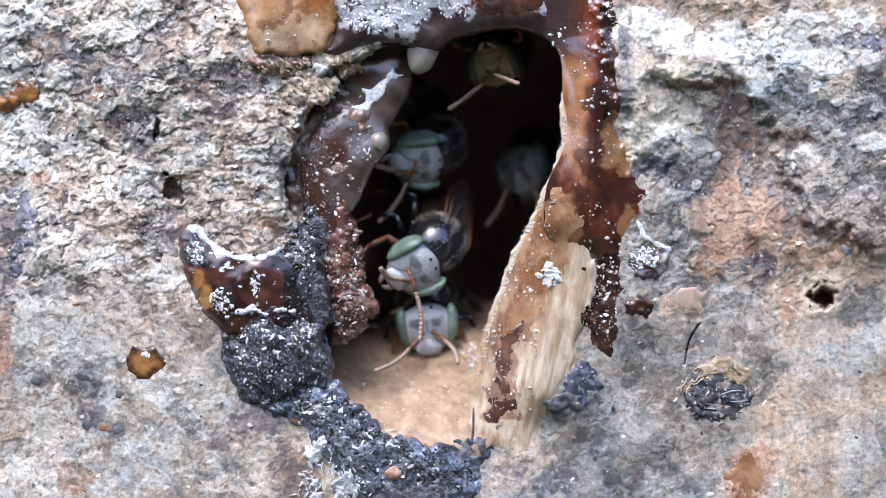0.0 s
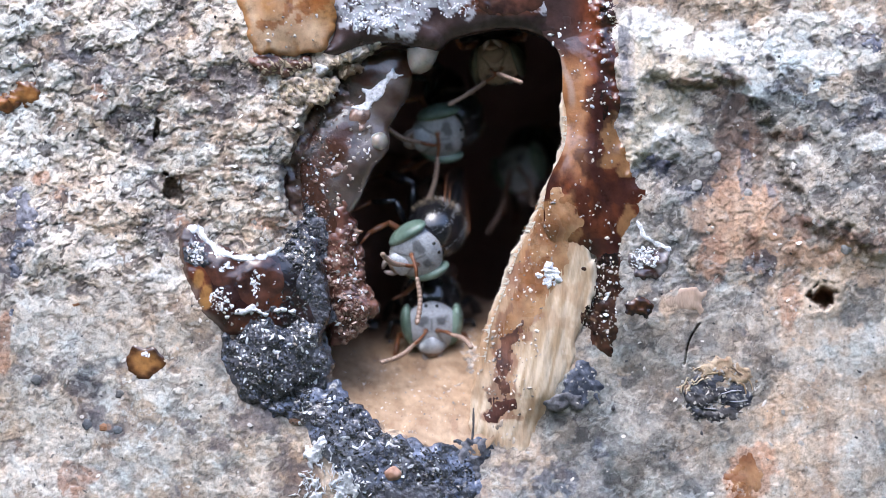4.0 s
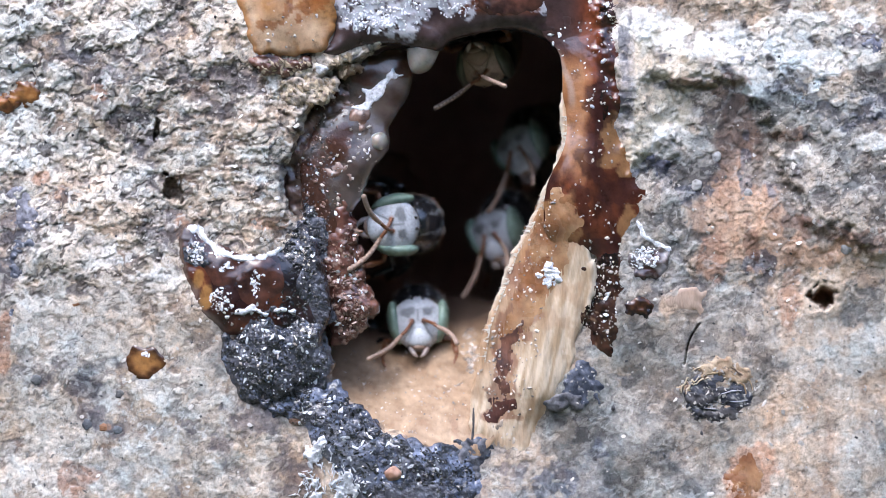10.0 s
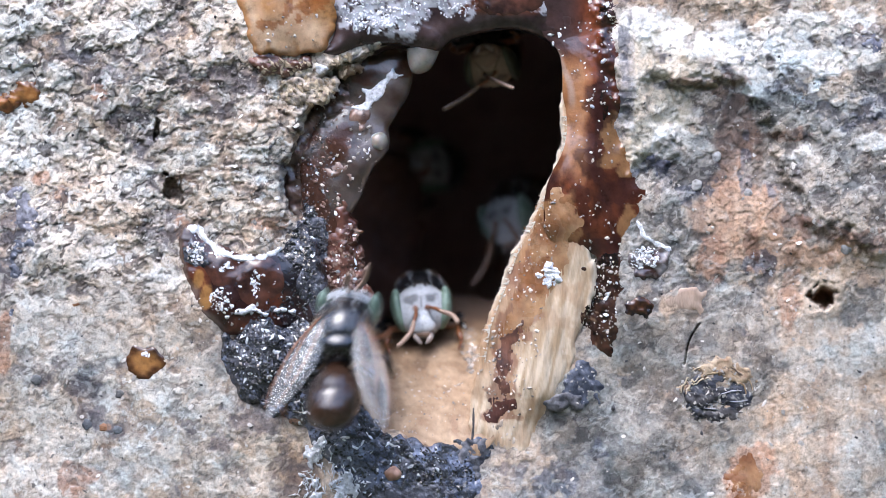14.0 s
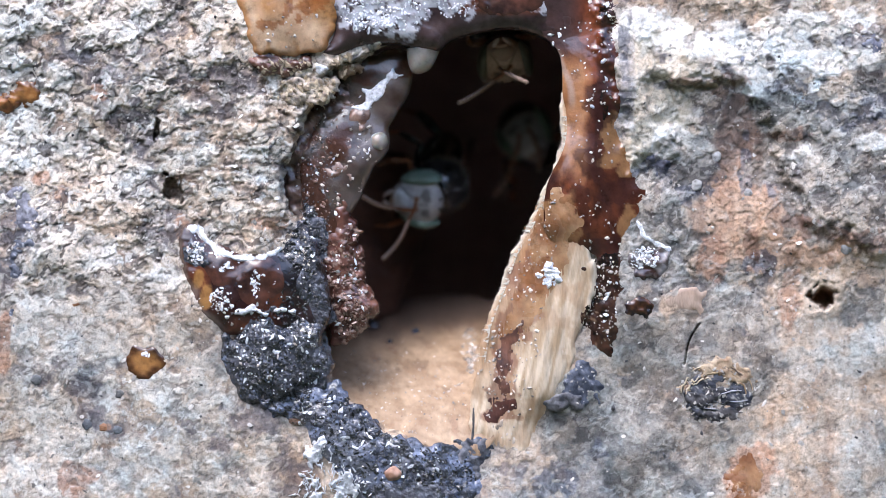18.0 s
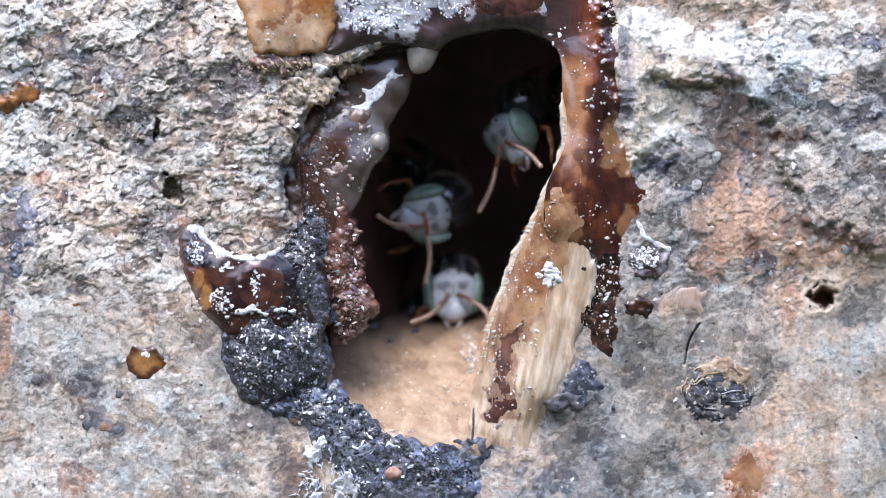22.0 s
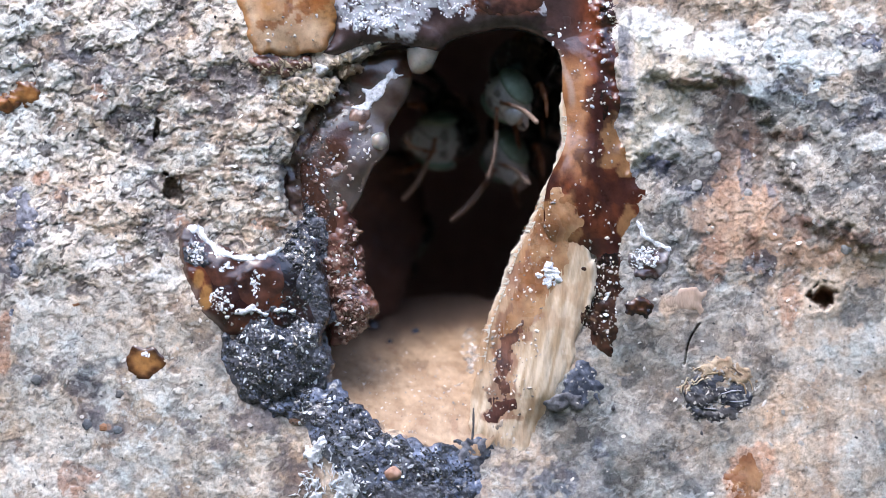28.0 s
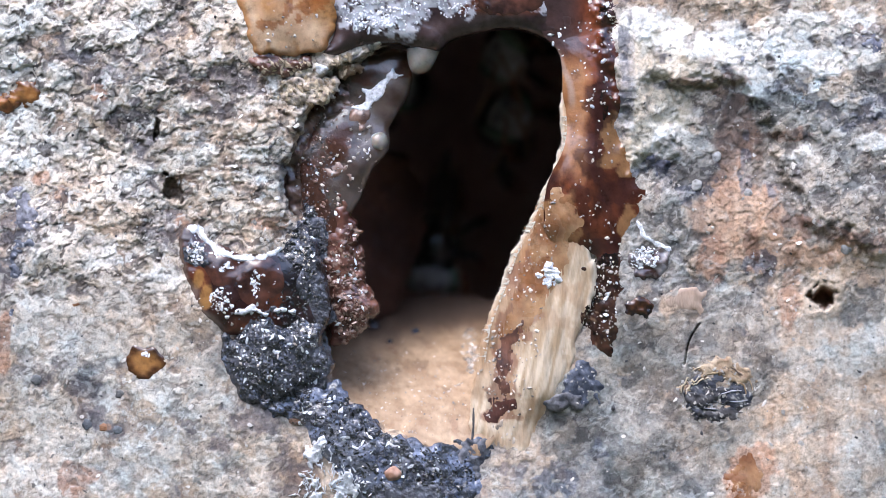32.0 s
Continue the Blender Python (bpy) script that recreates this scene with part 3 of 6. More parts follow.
def build_trunk():
    """The rest of the trunk, round and behind the face, down to the ground."""
    verts, faces = [], []
    cols, rows = 96, [-1.2, -0.8, -0.4, -0.2, -0.1, -0.04, -0.0075, 0.0075, 0.04, 0.1, 0.2, 0.4, 0.6]
    r0 = TRUNK * MM
    start = math.asin(0.0130 / r0)
    for z in rows:
        for i in range(cols + 1):
            a = start + (2 * math.pi - 2 * start) * i / cols
            r = r0 - 0.0006 + (0.004 * noise.noise(Vector((math.sin(a) * 3, math.cos(a) * 3, z * 9))) if 4 < i < cols - 4 or abs(z) > 0.05 else 0)
            verts.append((r * math.sin(a), r0 - r * math.cos(a), z))
    w = cols + 1
    for j in range(len(rows) - 1):
        for i in range(cols):
            faces.append((j * w + i, j * w + i + 1, (j + 1) * w + i + 1, (j + 1) * w + i))
        if j != 6:
            faces.append((j * w + cols, j * w, (j + 1) * w, (j + 1) * w + cols))
    faces.append(tuple(range((len(rows) - 1) * w, len(rows) * w)))
    tint = np.tile([0.36, 0.33, 0.30, 0.0], (len(verts), 1))
    ob = new("tree_trunk", mesh_of("tree_trunk", verts, faces, BARK, tint))
    return tagged(ob, "grey weathered trunk of an old tree", "trunk", kind="structure")


def build_hollow():
    """The dark nest hollow behind the hole, widening inwards."""
    line = rounded(HOLE, 4)
    n = len(line)
    mid = np.array([790.0, 380.0])
    verts, faces = [], []
    for j, (h, grow) in enumerate([(-0.45, 1.03), (-0.8, 1.05), (-1.5, 1.10), (-3, 1.22), (-5, 1.42), (-8, 1.75), (-12, 2.0), (-17, 1.9), (-22, 1.3), (-24, 0.5)]):
        p = mid + (line - mid) * grow
        w = fbm(p[:, 0], p[:, 1] + 300 * j, 120, 3, 17) * (0 if j == 0 else 22)
        p = p + (line - mid) / np.linalg.norm(line - mid, axis=1)[:, None] * w[:, None]
        verts += at_depth(p[:, 0], p[:, 1], np.full(n, float(h))).tolist()
        if j:
            a, b = (j - 1) * n, j * n
            faces += [(a + i, a + (i + 1) % n, b + (i + 1) % n, b + i) for i in range(n)]
    faces.append(tuple(range(9 * n, 10 * n)))
    ob = new("nest_hollow", mesh_of("nest_hollow", verts, faces, HOLLOW))
    return tagged(ob, "dark brown hollow inside the rotten trunk", "hollow", kind="structure")


def build_sill():
    """Bare wood floor of the entrance, sloping back into the dark."""
    pts = [(572, 606), (584, 680), (640, 735), (720, 778), (828, 802), (856, 800), (892, 740), (900, 640), (904, 570), (890, 536), (780, 524), (660, 540), (630, 576)]

    def base(u, v):
        w = np.clip((805 - v + 0.15 * (800 - u)) / 200, 0, 2.2)
        return -0.15 - 2.8 * w ** 1.5 - 9.0 * np.maximum(w - 0.95, 0) ** 1.5 + 0.05 * fbm(u, v, 70, 3, 3)

    def paint(u, v, sd):
        c = mix((0.29, 0.18, 0.10), (0.46, 0.315, 0.195), np.clip(0.5 + 0.5 * fbm(u, v, 26, 4, 4) + 0.5 * fbm(u * 0.5 + v * 0.4, v * 1.6 - u * 0.5, 12, 3, 8), 0, 1))
        c = mix(c, (0.20, 0.12, 0.07), 0.7 * zones(u, v, [(745, 645, 14, 9), (705, 655, 6, 5), (640, 690, 6, 5), (790, 690, 8, 5)], 0.4, 12, 6))
        c = mix(c, (0.28, 0.15, 0.08), 0.6 * smooth(fbm(u, v, 30, 3, 7), 0.5, 0.9))
        # back of the floor painted dark, in place of the shade deeper in
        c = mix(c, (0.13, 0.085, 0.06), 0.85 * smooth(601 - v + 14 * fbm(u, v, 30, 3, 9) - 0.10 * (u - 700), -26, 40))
        return colour(c, 0.2 * np.ones(u.shape))

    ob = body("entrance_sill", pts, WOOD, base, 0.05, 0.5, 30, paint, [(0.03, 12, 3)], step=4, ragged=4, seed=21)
    return tagged(ob, "bare tan wood sill at the nest entrance, dusted with grains", "wood sill", kind="structure")


def build_inner_wall():
    """Red-brown side wall of the hollow, where some of the bees cling."""
    pts = [(560, 300), (640, 260), (720, 280), (752, 380), (730, 480), (690, 560), (600, 560), (560, 440)]
    paint = lambda u, v, sd: colour(mix((0.055, 0.026, 0.019), (0.12, 0.056, 0.038), np.clip(0.5 + 0.8 * fbm(u, v, 50, 4, 18), 0, 1)), 0.3 + 0 * u)
    ob = body("hollow_wall", pts, WOOD, lambda u, v: -2.8 - 0.035 * np.maximum(u - 590, 0), 0.3, 0.6, 40, paint, [(0.3, 60, 3), (0.08, 16, 3)], step=5, ragged=8, seed=23)
    return tagged(ob, "red-brown wooden side wall inside the nest hollow", "wall", kind="structure")


build_inner_wall()
build_trunk()
build_bark()
build_hollow()
build_sill()


def build_sky_screen():
    """Added dark green ring, unseen behind the viewer: it closes the place and keeps low sky light off the trunk."""
    verts, faces, n = [], [], 72
    for i in range(n):
        a = 2 * math.pi * i / n
        r = 5.0 + 0.6 * noise.noise(Vector((math.cos(a) * 2, math.sin(a) * 2, 0)))
        top = 2.3 + 0.9 * noise.noise(Vector((math.cos(a) * 3, math.sin(a) * 3, 5)))
        verts += [(r * math.cos(a), r * math.sin(a), -1.2), (r * math.cos(a) * 1.04, r * math.sin(a) * 1.04, top)]
    for i in range(n):
        j = (i + 1) % n
        faces.append((2 * i, 2 * j, 2 * j + 1, 2 * i + 1))
    ob = new("backdrop", mesh_of("backdrop", verts, faces, SCREEN_GREEN))
    return tagged(ob, "added dark green wall all round, screening low sky light", "greenery", kind="structure")


build_sky_screen()
ground = new("ground", mesh_of("ground", [(-3000, -3000, -1.2), (3000, -3000, -1.2), (3000, 3000, -1.2), (-3000, 3000, -1.2)], [(0, 1, 2, 3)], EARTH))
tagged(ground, "brown and green leaf litter on the ground", "ground", kind="structure")


# ---- resin, wood and wax round the entrance ----
def on_bark(drop=0.0):
    return lambda u, v: lie(u, v) + drop


def two(a, b, size, seed, wet=0.8, third=None, share=0.5):
    def paint(u, v, sd):
        c = mix(a, b, np.clip(0.5 + 0.8 * fbm(u, v, size, 4, seed), 0, 1))
        if third is not None:
            c = mix(c, third, smooth(fbm(u, v, size * 0.5, 4, seed + 9), 1.0 - share * 1.6, 1.25 - share * 1.6))
        return colour(c, np.clip(wet + 0.3 * fbm(u, v, size * 0.6, 3, seed + 5), 0, 1))
    return paint


def build_splinter():
    pts = [(992, 165), (1024, 190), (1036, 300), (1044, 448), (1056, 456), (1052, 520), (1022, 600), (1016, 640), (988, 690), (962, 742), (948, 792), (918, 808),
           (868, 796), (836, 772), (832, 724), (846, 640), (857, 580), (880, 520), (905, 450), (938, 390), (960, 338), (984, 286), (993, 230)]

    def base(u, v):
        edge = 830 + (795 - v) * 0.21
        return lie(u, v) + 0.10 - 0.14 * smooth(v, 690, 800) - 0.13 * smooth(u - (985 - 0.3 * (v - 600)), -50, 30) * smooth(v, 540, 640) - 0.5 * smooth(-(u - edge), -120, 10) * (1 - 0.7 * smooth(v, 700, 780))

    def paint(u, v, sd):
        f = fbm(u + 0.22 * v, v * 0.10, 6, 3, 12)
        c = mix((0.42, 0.29, 0.17), (0.68, 0.55, 0.40), np.clip(0.5 + 0.7 * f + 0.3 * fbm(u, v, 60, 3, 13), 0, 1))
        c = mix(c, (0.42, 0.24, 0.12), 0.8 * smooth(966 - u + 0.40 * (500 - v) + 30 * fbm(u, v, 40, 3, 16), -10, 40) * smooth(740 - v, 0, 120))
        amber = smooth(470 - v - 0.5 * (u - 960), -40, 60) * smooth(sd, 9, 22)
        c = mix(c, (0.42, 0.20, 0.085), 0.85 * amber)
        rust = zones(u, v, [(895, 620, 20, 60), (885, 700, 26, 45), (880, 735, 34, 14), (925, 560, 30, 40), (945, 455, 14, 24), (920, 500, 30, 40)], 0.5, 20, 14)
        c = mix(c, (0.22, 0.09, 0.05), 0.7 * rust)
        c = mix(c, (0.40, 0.24, 0.13), 0.5 * smooth(fbm(u, v, 30, 4, 15), 0.1, 0.6))
        c = mix(c, (0.68, 0.60, 0.47), 0.8 * smooth(-sd, -9, -2) * smooth(600 - v, 0, 120))
        return colour(c, np.clip(0.15 + 0.6 * amber + 0.4 * rust, 0, 1))

    ob = body("wood_splinter", pts, WOOD, base, 0.16, 0.7, 26, paint, [(0.04, 16, 4), (0.05, 60, 3)], step=2.6, ragged=3, ragged_size=16, seed=31, k=4, along=(1.5, 0.22))
    return tagged(ob, "pale splintered wood wedge edging the nest hole, stained amber", "wood splinter")


def build_collar():
    pts = [(950, 20), (960, -50), (1086, -50), (1090, 30), (1096, 110), (1098, 180), (1092, 226), (1108, 262), (1134, 296), (1158, 338), (1136, 374), (1114, 410), (1100, 440), (1100, 560), (1082, 612), (1046, 612),
           (1038, 530), (1056, 454), (1004, 449), (984, 432), (962, 396), (968, 330), (998, 264), (1005, 220), (996, 160), (992, 110), (982, 82), (962, 62)]

    def paint(u, v, sd):
        m = fbm(u * 1.8, v * 0.7, 40, 4, 22)
        c = mix((0.050, 0.015, 0.010), (0.13, 0.036, 0.016), np.clip(0.40 + 0.9 * m, 0, 1))
        c = mix(c, (0.20, 0.055, 0.020), 0.7 * zones(u, v, [(1046, 40, 16, 44), (1040, 130, 14, 30), (1000, 420, 30, 30), (1012, 370, 24, 44)], 0.6, 34, 27))
        amber = smooth(1040 - u + 12 * m, -10, 16) * smooth(v, 76, 130) * smooth(330 - v + 40 * m, 0, 90)
        c = mix(c, mix((0.25, 0.10, 0.036), (0.37, 0.175, 0.075), np.clip(0.5 + m, 0, 1)), 0.85 * amber)
        c = mix(c, (0.36, 0.25, 0.19), 0.75 * smooth(-np.abs(u - (990 + 0.20 * (v - 80) + 5 * np.sin(v * 0.05))), -9, -2) * smooth(v, 76, 100) * smooth(200 - v, 0, 24))
        c = mix(c, (0.30, 0.155, 0.065), 0.75 * zones(u, v, [(1090, 250, 20, 40), (1078, 286, 24, 20), (1108, 300, 24, 20), (1112, 392, 20, 30), (985, 400, 34, 50)], 0.7, 30, 24))
        c = mix(c, (0.040, 0.014, 0.012), 0.7 * zones(u, v, [(1076, 60, 18, 70), (1070, 180, 24, 50), (1066, 350, 40, 50), (1030, 290, 16, 26), (1120, 340, 26, 24), (1076, 440, 30, 30)], 0.8, 34, 23))
        c = mix(c, (0.035, 0.020, 0.016), 0.85 * zones(u, v, [(1070, 540, 40, 84)], 0.5, 24, 26))
        c = mix(c, (0.060, 0.036, 0.034), 0.9 * smooth(1022 - u + 10 * m, -14, 26) * smooth(104 - v + 14 * m, 0, 34))
        return colour(c, 0.75 + 0.2 * fbm(u, v, 40, 3, 25))

    ob = body("resin_collar", pts, RESIN, lambda u, v: lie(u, v) + 0.02 - 0.05 * smooth(u, 1060, 1120) + 0.22 * smooth(v, 200, 300) * smooth(1075 - u, -10, 40) * smooth(500 - v, 0, 40) - 0.13 * smooth(v, 390, 452) * smooth(1062 - u, 0, 20), 0.15, 0.9, 60, paint, [(0.05, 90, 2), (0.010, 30, 2)], step=3, ragged=3, ragged_size=60, seed=33, k=4, curve=0.9)
    return tagged(ob, "glossy red-brown resin ridge beside the nest hole", "resin ridge")


def build_arch():
    pts = [(562, 96), (588, 56), (602, -50), (1002, -50), (1010, 60), (1004, 112), (984, 84), (930, 58), (876, 55), (802, 72), (776, 92), (728, 88), (700, 80), (640, 88), (600, 104)]

    def paint(u, v, sd):
        c = mix((0.030, 0.017, 0.017), (0.085, 0.056, 0.054), np.clip(0.5 + 0.8 * fbm(u, v, 60, 4, 42), 0, 1))
        c = mix(c, (0.12, 0.035, 0.014), 0.8 * smooth(-v + 20 + 30 * fbm(u, v, 60, 3, 43), -12, 14) * smooth(u, 780, 840))
        frost = zones(u, v, [(680, 22, 84, 40), (805, 8, 42, 26), (975, 5, 30, 20)], 0.5, 26, 44) * smooth(fbm(u, v, 9, 3, 45), -0.55, 0.05)
        c = mix(c, (0.60, 0.60, 0.64), 0.7 * frost)
        return colour(c, 0.85 - 0.4 * frost)

    ob = body("resin_arch", pts, RESIN, lambda u, v: lie(u, v) - 0.25 - 0.20 * smooth(u, 900, 1000), 0.5, 0.5, 34, paint, [(0.06, 60, 3), (0.02, 14, 3)], step=3, seed=34, k=5)
    return tagged(ob, "dark smoky resin arch over the nest hole, frosted white on top", "resin arch")


def build_flap():
    pts = [(600, 122), (640, 100), (724, 92), (726, 160), (702, 204), (688, 226), (686, 262), (664, 294), (646, 334), (622, 376), (612, 430), (590, 450), (560, 420), (538, 370), (530, 310), (540, 262), (566, 214), (600, 186)]

    def paint(u, v, sd):
        c = mix((0.060, 0.038, 0.030), (0.150, 0.116, 0.098), np.clip(0.5 + 0.7 * fbm(u, v, 44, 4, 52) + 0.004 * (u - 610), 0, 1))
        c = mix(c, (0.095, 0.036, 0.021), 0.8 * zones(u, v, [(555, 330, 40, 90), (588, 240, 24, 40), (680, 108, 54, 26), (640, 130, 30, 30), (600, 430, 44, 50)], 0.8, 34, 53))
        return colour(c, 0.85 + 0.2 * fbm(u, v, 30, 3, 54))

    ob = body("resin_flap", pts, GUM, lambda u, v: lie(u, v) - 0.75 + 0.002 * (620 - u), 0.30, 0.35, 44, paint, [(0.09, 90, 2), (0.012, 24, 2)], step=3, ragged=4, ragged_size=30, seed=35)
    return tagged(ob, "smoky grey-brown translucent resin flap lining the hole", "resin flap")


def build_lining():
    pts = [(500, 300), (520, 240), (560, 180), (600, 140), (650, 120), (660, 200), (640, 300), (600, 400), (560, 430), (520, 400)]
    paint = two((0.08, 0.042, 0.030), (0.26, 0.16, 0.12), 24, 66, 0.5, (0.40, 0.31, 0.25), 0.3)
    ob = body("resin_lining", pts, RESIN, lambda u, v: lie(u, v) - 0.85, 0.3, 0.3, 24, paint, [(0.16, 34, 3), (0.07, 10, 3)], step=4, ragged=4, seed=45)
    return tagged(ob, "dark brown crumbly resin lining the gap behind the flap", "resin lining")


def build_pillar():
    pts = [(540, 400), (574, 350), (620, 352), (640, 430), (648, 490), (664, 530), (654, 578), (624, 594), (582, 598), (560, 520)]
    paint = two((0.05, 0.018, 0.014), (0.19, 0.085, 0.060), 30, 62, 0.8, (0.36, 0.25, 0.19), 0.30)
    ob = body("resin_pillar", pts, RESIN, lambda u, v: lie(u, v) - 0.75, 0.42, 0.5, 50, paint, [(0.12, 50, 3), (0.03, 9, 3)], step=2.6, ragged=16, ragged_size=26, seed=36)
    return tagged(ob, "crumbly pinkish-brown resin pillar edging the nest hole", "resin pillar")


def build_lump():
    def paint(u, v, sd):
        c = mix((0.028, 0.011, 0.010), (0.12, 0.036, 0.018), np.clip(0.40 + 0.9 * fbm(u, v, 60, 3, 72), 0, 1))
        c = mix(c, (0.34, 0.17, 0.055), 0.85 * zones(u, v, [(364, 522, 13, 26), (352, 500, 9, 18)], 0.4, 30, 73))
        c = mix(c, (0.20, 0.15, 0.12), 0.6 * smooth(-sd, -14, -3) * smooth(420 - u, 0, 60))
        c = mix(c, (0.015, 0.014, 0.017), 0.85 * smooth(u - 500 + 50 * fbm(u, v, 50, 3, 74), -10, 30))
        return colour(c, 0.9 + 0.2 * fbm(u, v, 40, 3, 75))

    ob = body("resin_lump", LUMP, RESIN, on_bark(-0.03), 0.30, 0.3, 56, paint, [(0.10, 70, 2), (0.016, 22, 2)], step=2.6, ragged=5, ragged_size=30, seed=37, k=4)
    return tagged(ob, "wet glossy brown-black resin lump on the bark", "resin lump")


def build_knob():
    paint = two((0.010, 0.011, 0.017), (0.05, 0.052, 0.07), 14, 82, 0.7, (0.15, 0.175, 0.24), 0.24)
    ob = body("resin_mass", KNOB, TAR, on_bark(-0.05), 0.42, 0.3, 80, paint, [(0.08, 50, 2), (0.025, 7, 3)], step=2.2, ragged=18, ragged_size=36, seed=38, k=4)
    return tagged(ob, "rough black mass of hardened resin on the bark", "resin mass")


def build_band():
    pts = BAND

    def paint(u, v, sd):
        c = mix((0.014, 0.017, 0.028), (0.19, 0.22, 0.32), np.clip(0.28 + 1.0 * fbm(u, v, 16, 4, 92), 0, 1))
        c = mix(c, (0.20, 0.20, 0.22), 0.4 * zones(u, v, [(590, 800, 60, 46), (650, 870, 50, 30)], 0.6, 26, 93))
        c = mix(c, (0.36, 0.19, 0.12), 0.8 * zones(u, v, [(695, 838, 15, 12), (520, 748, 14, 8)], 0.2, 20, 94))
        return colour(c, 0.6 + 0.4 * fbm(u, v, 20, 3, 95))

    ob = body("resin_band", pts, TAR, on_bark(-0.05), 0.24, 0.3, 60, paint, [(0.06, 50, 2), (0.025, 7, 3)], step=2.2, ragged=18, ragged_size=36, seed=39, k=4)
    return tagged(ob, "lumpy blue-black resin band below the nest hole", "resin band")


def build_sheet():
    pts = [(424, -50), (438, 50), (446, 82), (462, 96), (500, 99), (540, 98), (570, 90), (580, 66), (596, 34), (602, -50)]

    def paint(u, v, sd):
        c = mix((0.38, 0.19, 0.075), (0.56, 0.38, 0.24), np.clip(0.5 + 0.7 * fbm(u * 1.5, v, 60, 3, 102) + 0.006 * (v - 50), 0, 1))
        c = mix(c, (0.40, 0.19, 0.06), 0.6 * smooth(fbm(u * 2, v, 46, 3, 104), 0.4, 0.8))
        c = mix(c, (0.46, 0.20, 0.06), 0.75 * smooth(-sd, -12, -2))
        c = mix(c, (0.25, 0.08, 0.018), 0.7 * zones(u, v, [(468, 42, 18, 9), (510, 16, 9, 26), (552, 8, 26, 12), (528, 36, 5, 12)], 0.9, 16, 103))
        return colour(c, 0.95 * np.ones(u.shape))

    ob = body("resin_sheet", pts, RESIN, on_bark(0.08), 0.14, 0.2, 12, paint, [(0.04, 60, 2), (0.008, 14, 2)], step=3, ragged=5, seed=40)
    return tagged(ob, "honey-coloured translucent resin sheet on the bark", "resin sheet")


def blob(name, label, category, at, size, material, paint, front=0.35, lumps=((0.05, 14, 3),), seed=0, sides=9, drop=-0.06, ragged=3, width=None):
    """A small lump of resin or wood on the bark at plan point `at`, `size` its half width and height."""
    rng = random.Random(seed)
    pts = []
    for i in range(sides):
        a = 2 * math.pi * i / sides
        r = rng.uniform(0.8, 1.15)
        pts.append((at[0] + size[0] * r * math.cos(a), at[1] + size[1] * r * math.sin(a)))
    ob = body(name, pts, material, on_bark(drop), front, 0.2, width or 0.9 * min(size), paint, lumps, step=3, ragged=ragged, ragged_size=18, seed=seed)
    return tagged(ob, label, category)


def amber_drop(dark, light, seed):
    def paint(u, v, sd):
        c = mix(dark, light, np.clip(smooth(sd, 3, 18) * 0.8 + 0.45 * fbm(u, v, 16, 3, seed), 0, 1))
        return colour(c, 0.95 + 0 * u)
    return paint


build_splinter()
build_collar()
build_arch()
build_lining()
build_flap()
build_pillar()
build_lump()
build_knob()
build_band()
build_sheet()


# ---- small things on and round the entrance ----
def touch(u, v):
    """Where the sight line through plan point (u, v) meets what is built so far: the place and the normal."""
    eye = Vector((0, -DIST, 0))
    hit, place, normal, _, ob, _ = scene.ray_cast(GRAPH, eye, (spot(u, v) - eye).normalized())
    if not hit:
        return None
    return place, (normal if normal.y < 0 else -normal), ob.name


def strew(name, where, count, sizes, material, parent=None, label="", flat=0.6, on=None, seed=1, long=1.6, keep=None, sink=0.2, off=()):
    """Many loose bits, each a small lopsided crumb, lying in the ellipses `where`; one mesh. Sizes in plan steps."""
    rng = random.Random(seed)
    verts, faces = [], []
    weights = [p * q for _, _, p, q in where]
    tries = 0
    while count and tries < 40000:
        tries += 1
        a, b, p, q = rng.choices(where, weights)[0]
        r, th = math.sqrt(rng.random()), rng.uniform(0, 2 * math.pi)
        u, v = a + p * r * math.cos(th), b + q * r * math.sin(th)
        got = touch(u, v)
        if not got or (on and got[2].split(".")[0] not in on) or got[2].split(".")[0] in off or (keep and not keep(u, v)):
            continue
        count -= 1
        place, n, _ = got
        size = (sizes[0] + (sizes[1] - sizes[0]) * rng.random() ** 2.2) * STEP
        n = (n + Vector((rng.uniform(-0.5, 0.5), rng.uniform(-0.3, 0.3), rng.uniform(-0.5, 0.5)))).normalized()
        x = n.orthogonal().normalized()
        x.rotate(Matrix.Rotation(rng.uniform(0, 6.3), 3, n))
        y = n.cross(x)
        i = len(verts)
        place = place + n * size * flat * (0.5 - sink)
        sx, sy = size * rng.uniform(0.7, long), size * rng.uniform(0.6, 1.0)
        k = rng.choice((4, 5, 6))
        for j in range(k):
            th = 2 * math.pi * (j + rng.uniform(-0.25, 0.25)) / k
            verts.append(place + x * sx * math.cos(th) + y * sy * math.sin(th) + n * size * rng.uniform(-0.25, 0.25) * flat)
        verts.append(place + n * size * flat * rng.uniform(0.6, 1.1) + x * size * rng.uniform(-0.3, 0.3))
        verts.append(place - n * size * flat * 0.8)
        for j in range(k):
            j2 = (j + 1) % k
            faces.append((i + j, i + j2, i + k))
            faces.append((i + j2, i + j, i + k + 1))
    ob = new(name, mesh_of(name, [tuple(p) for p in verts], faces, material, None, False))
    if parent:
        ob.parent = parent
        return tagged(ob, label, kind="stuff")
    return ob


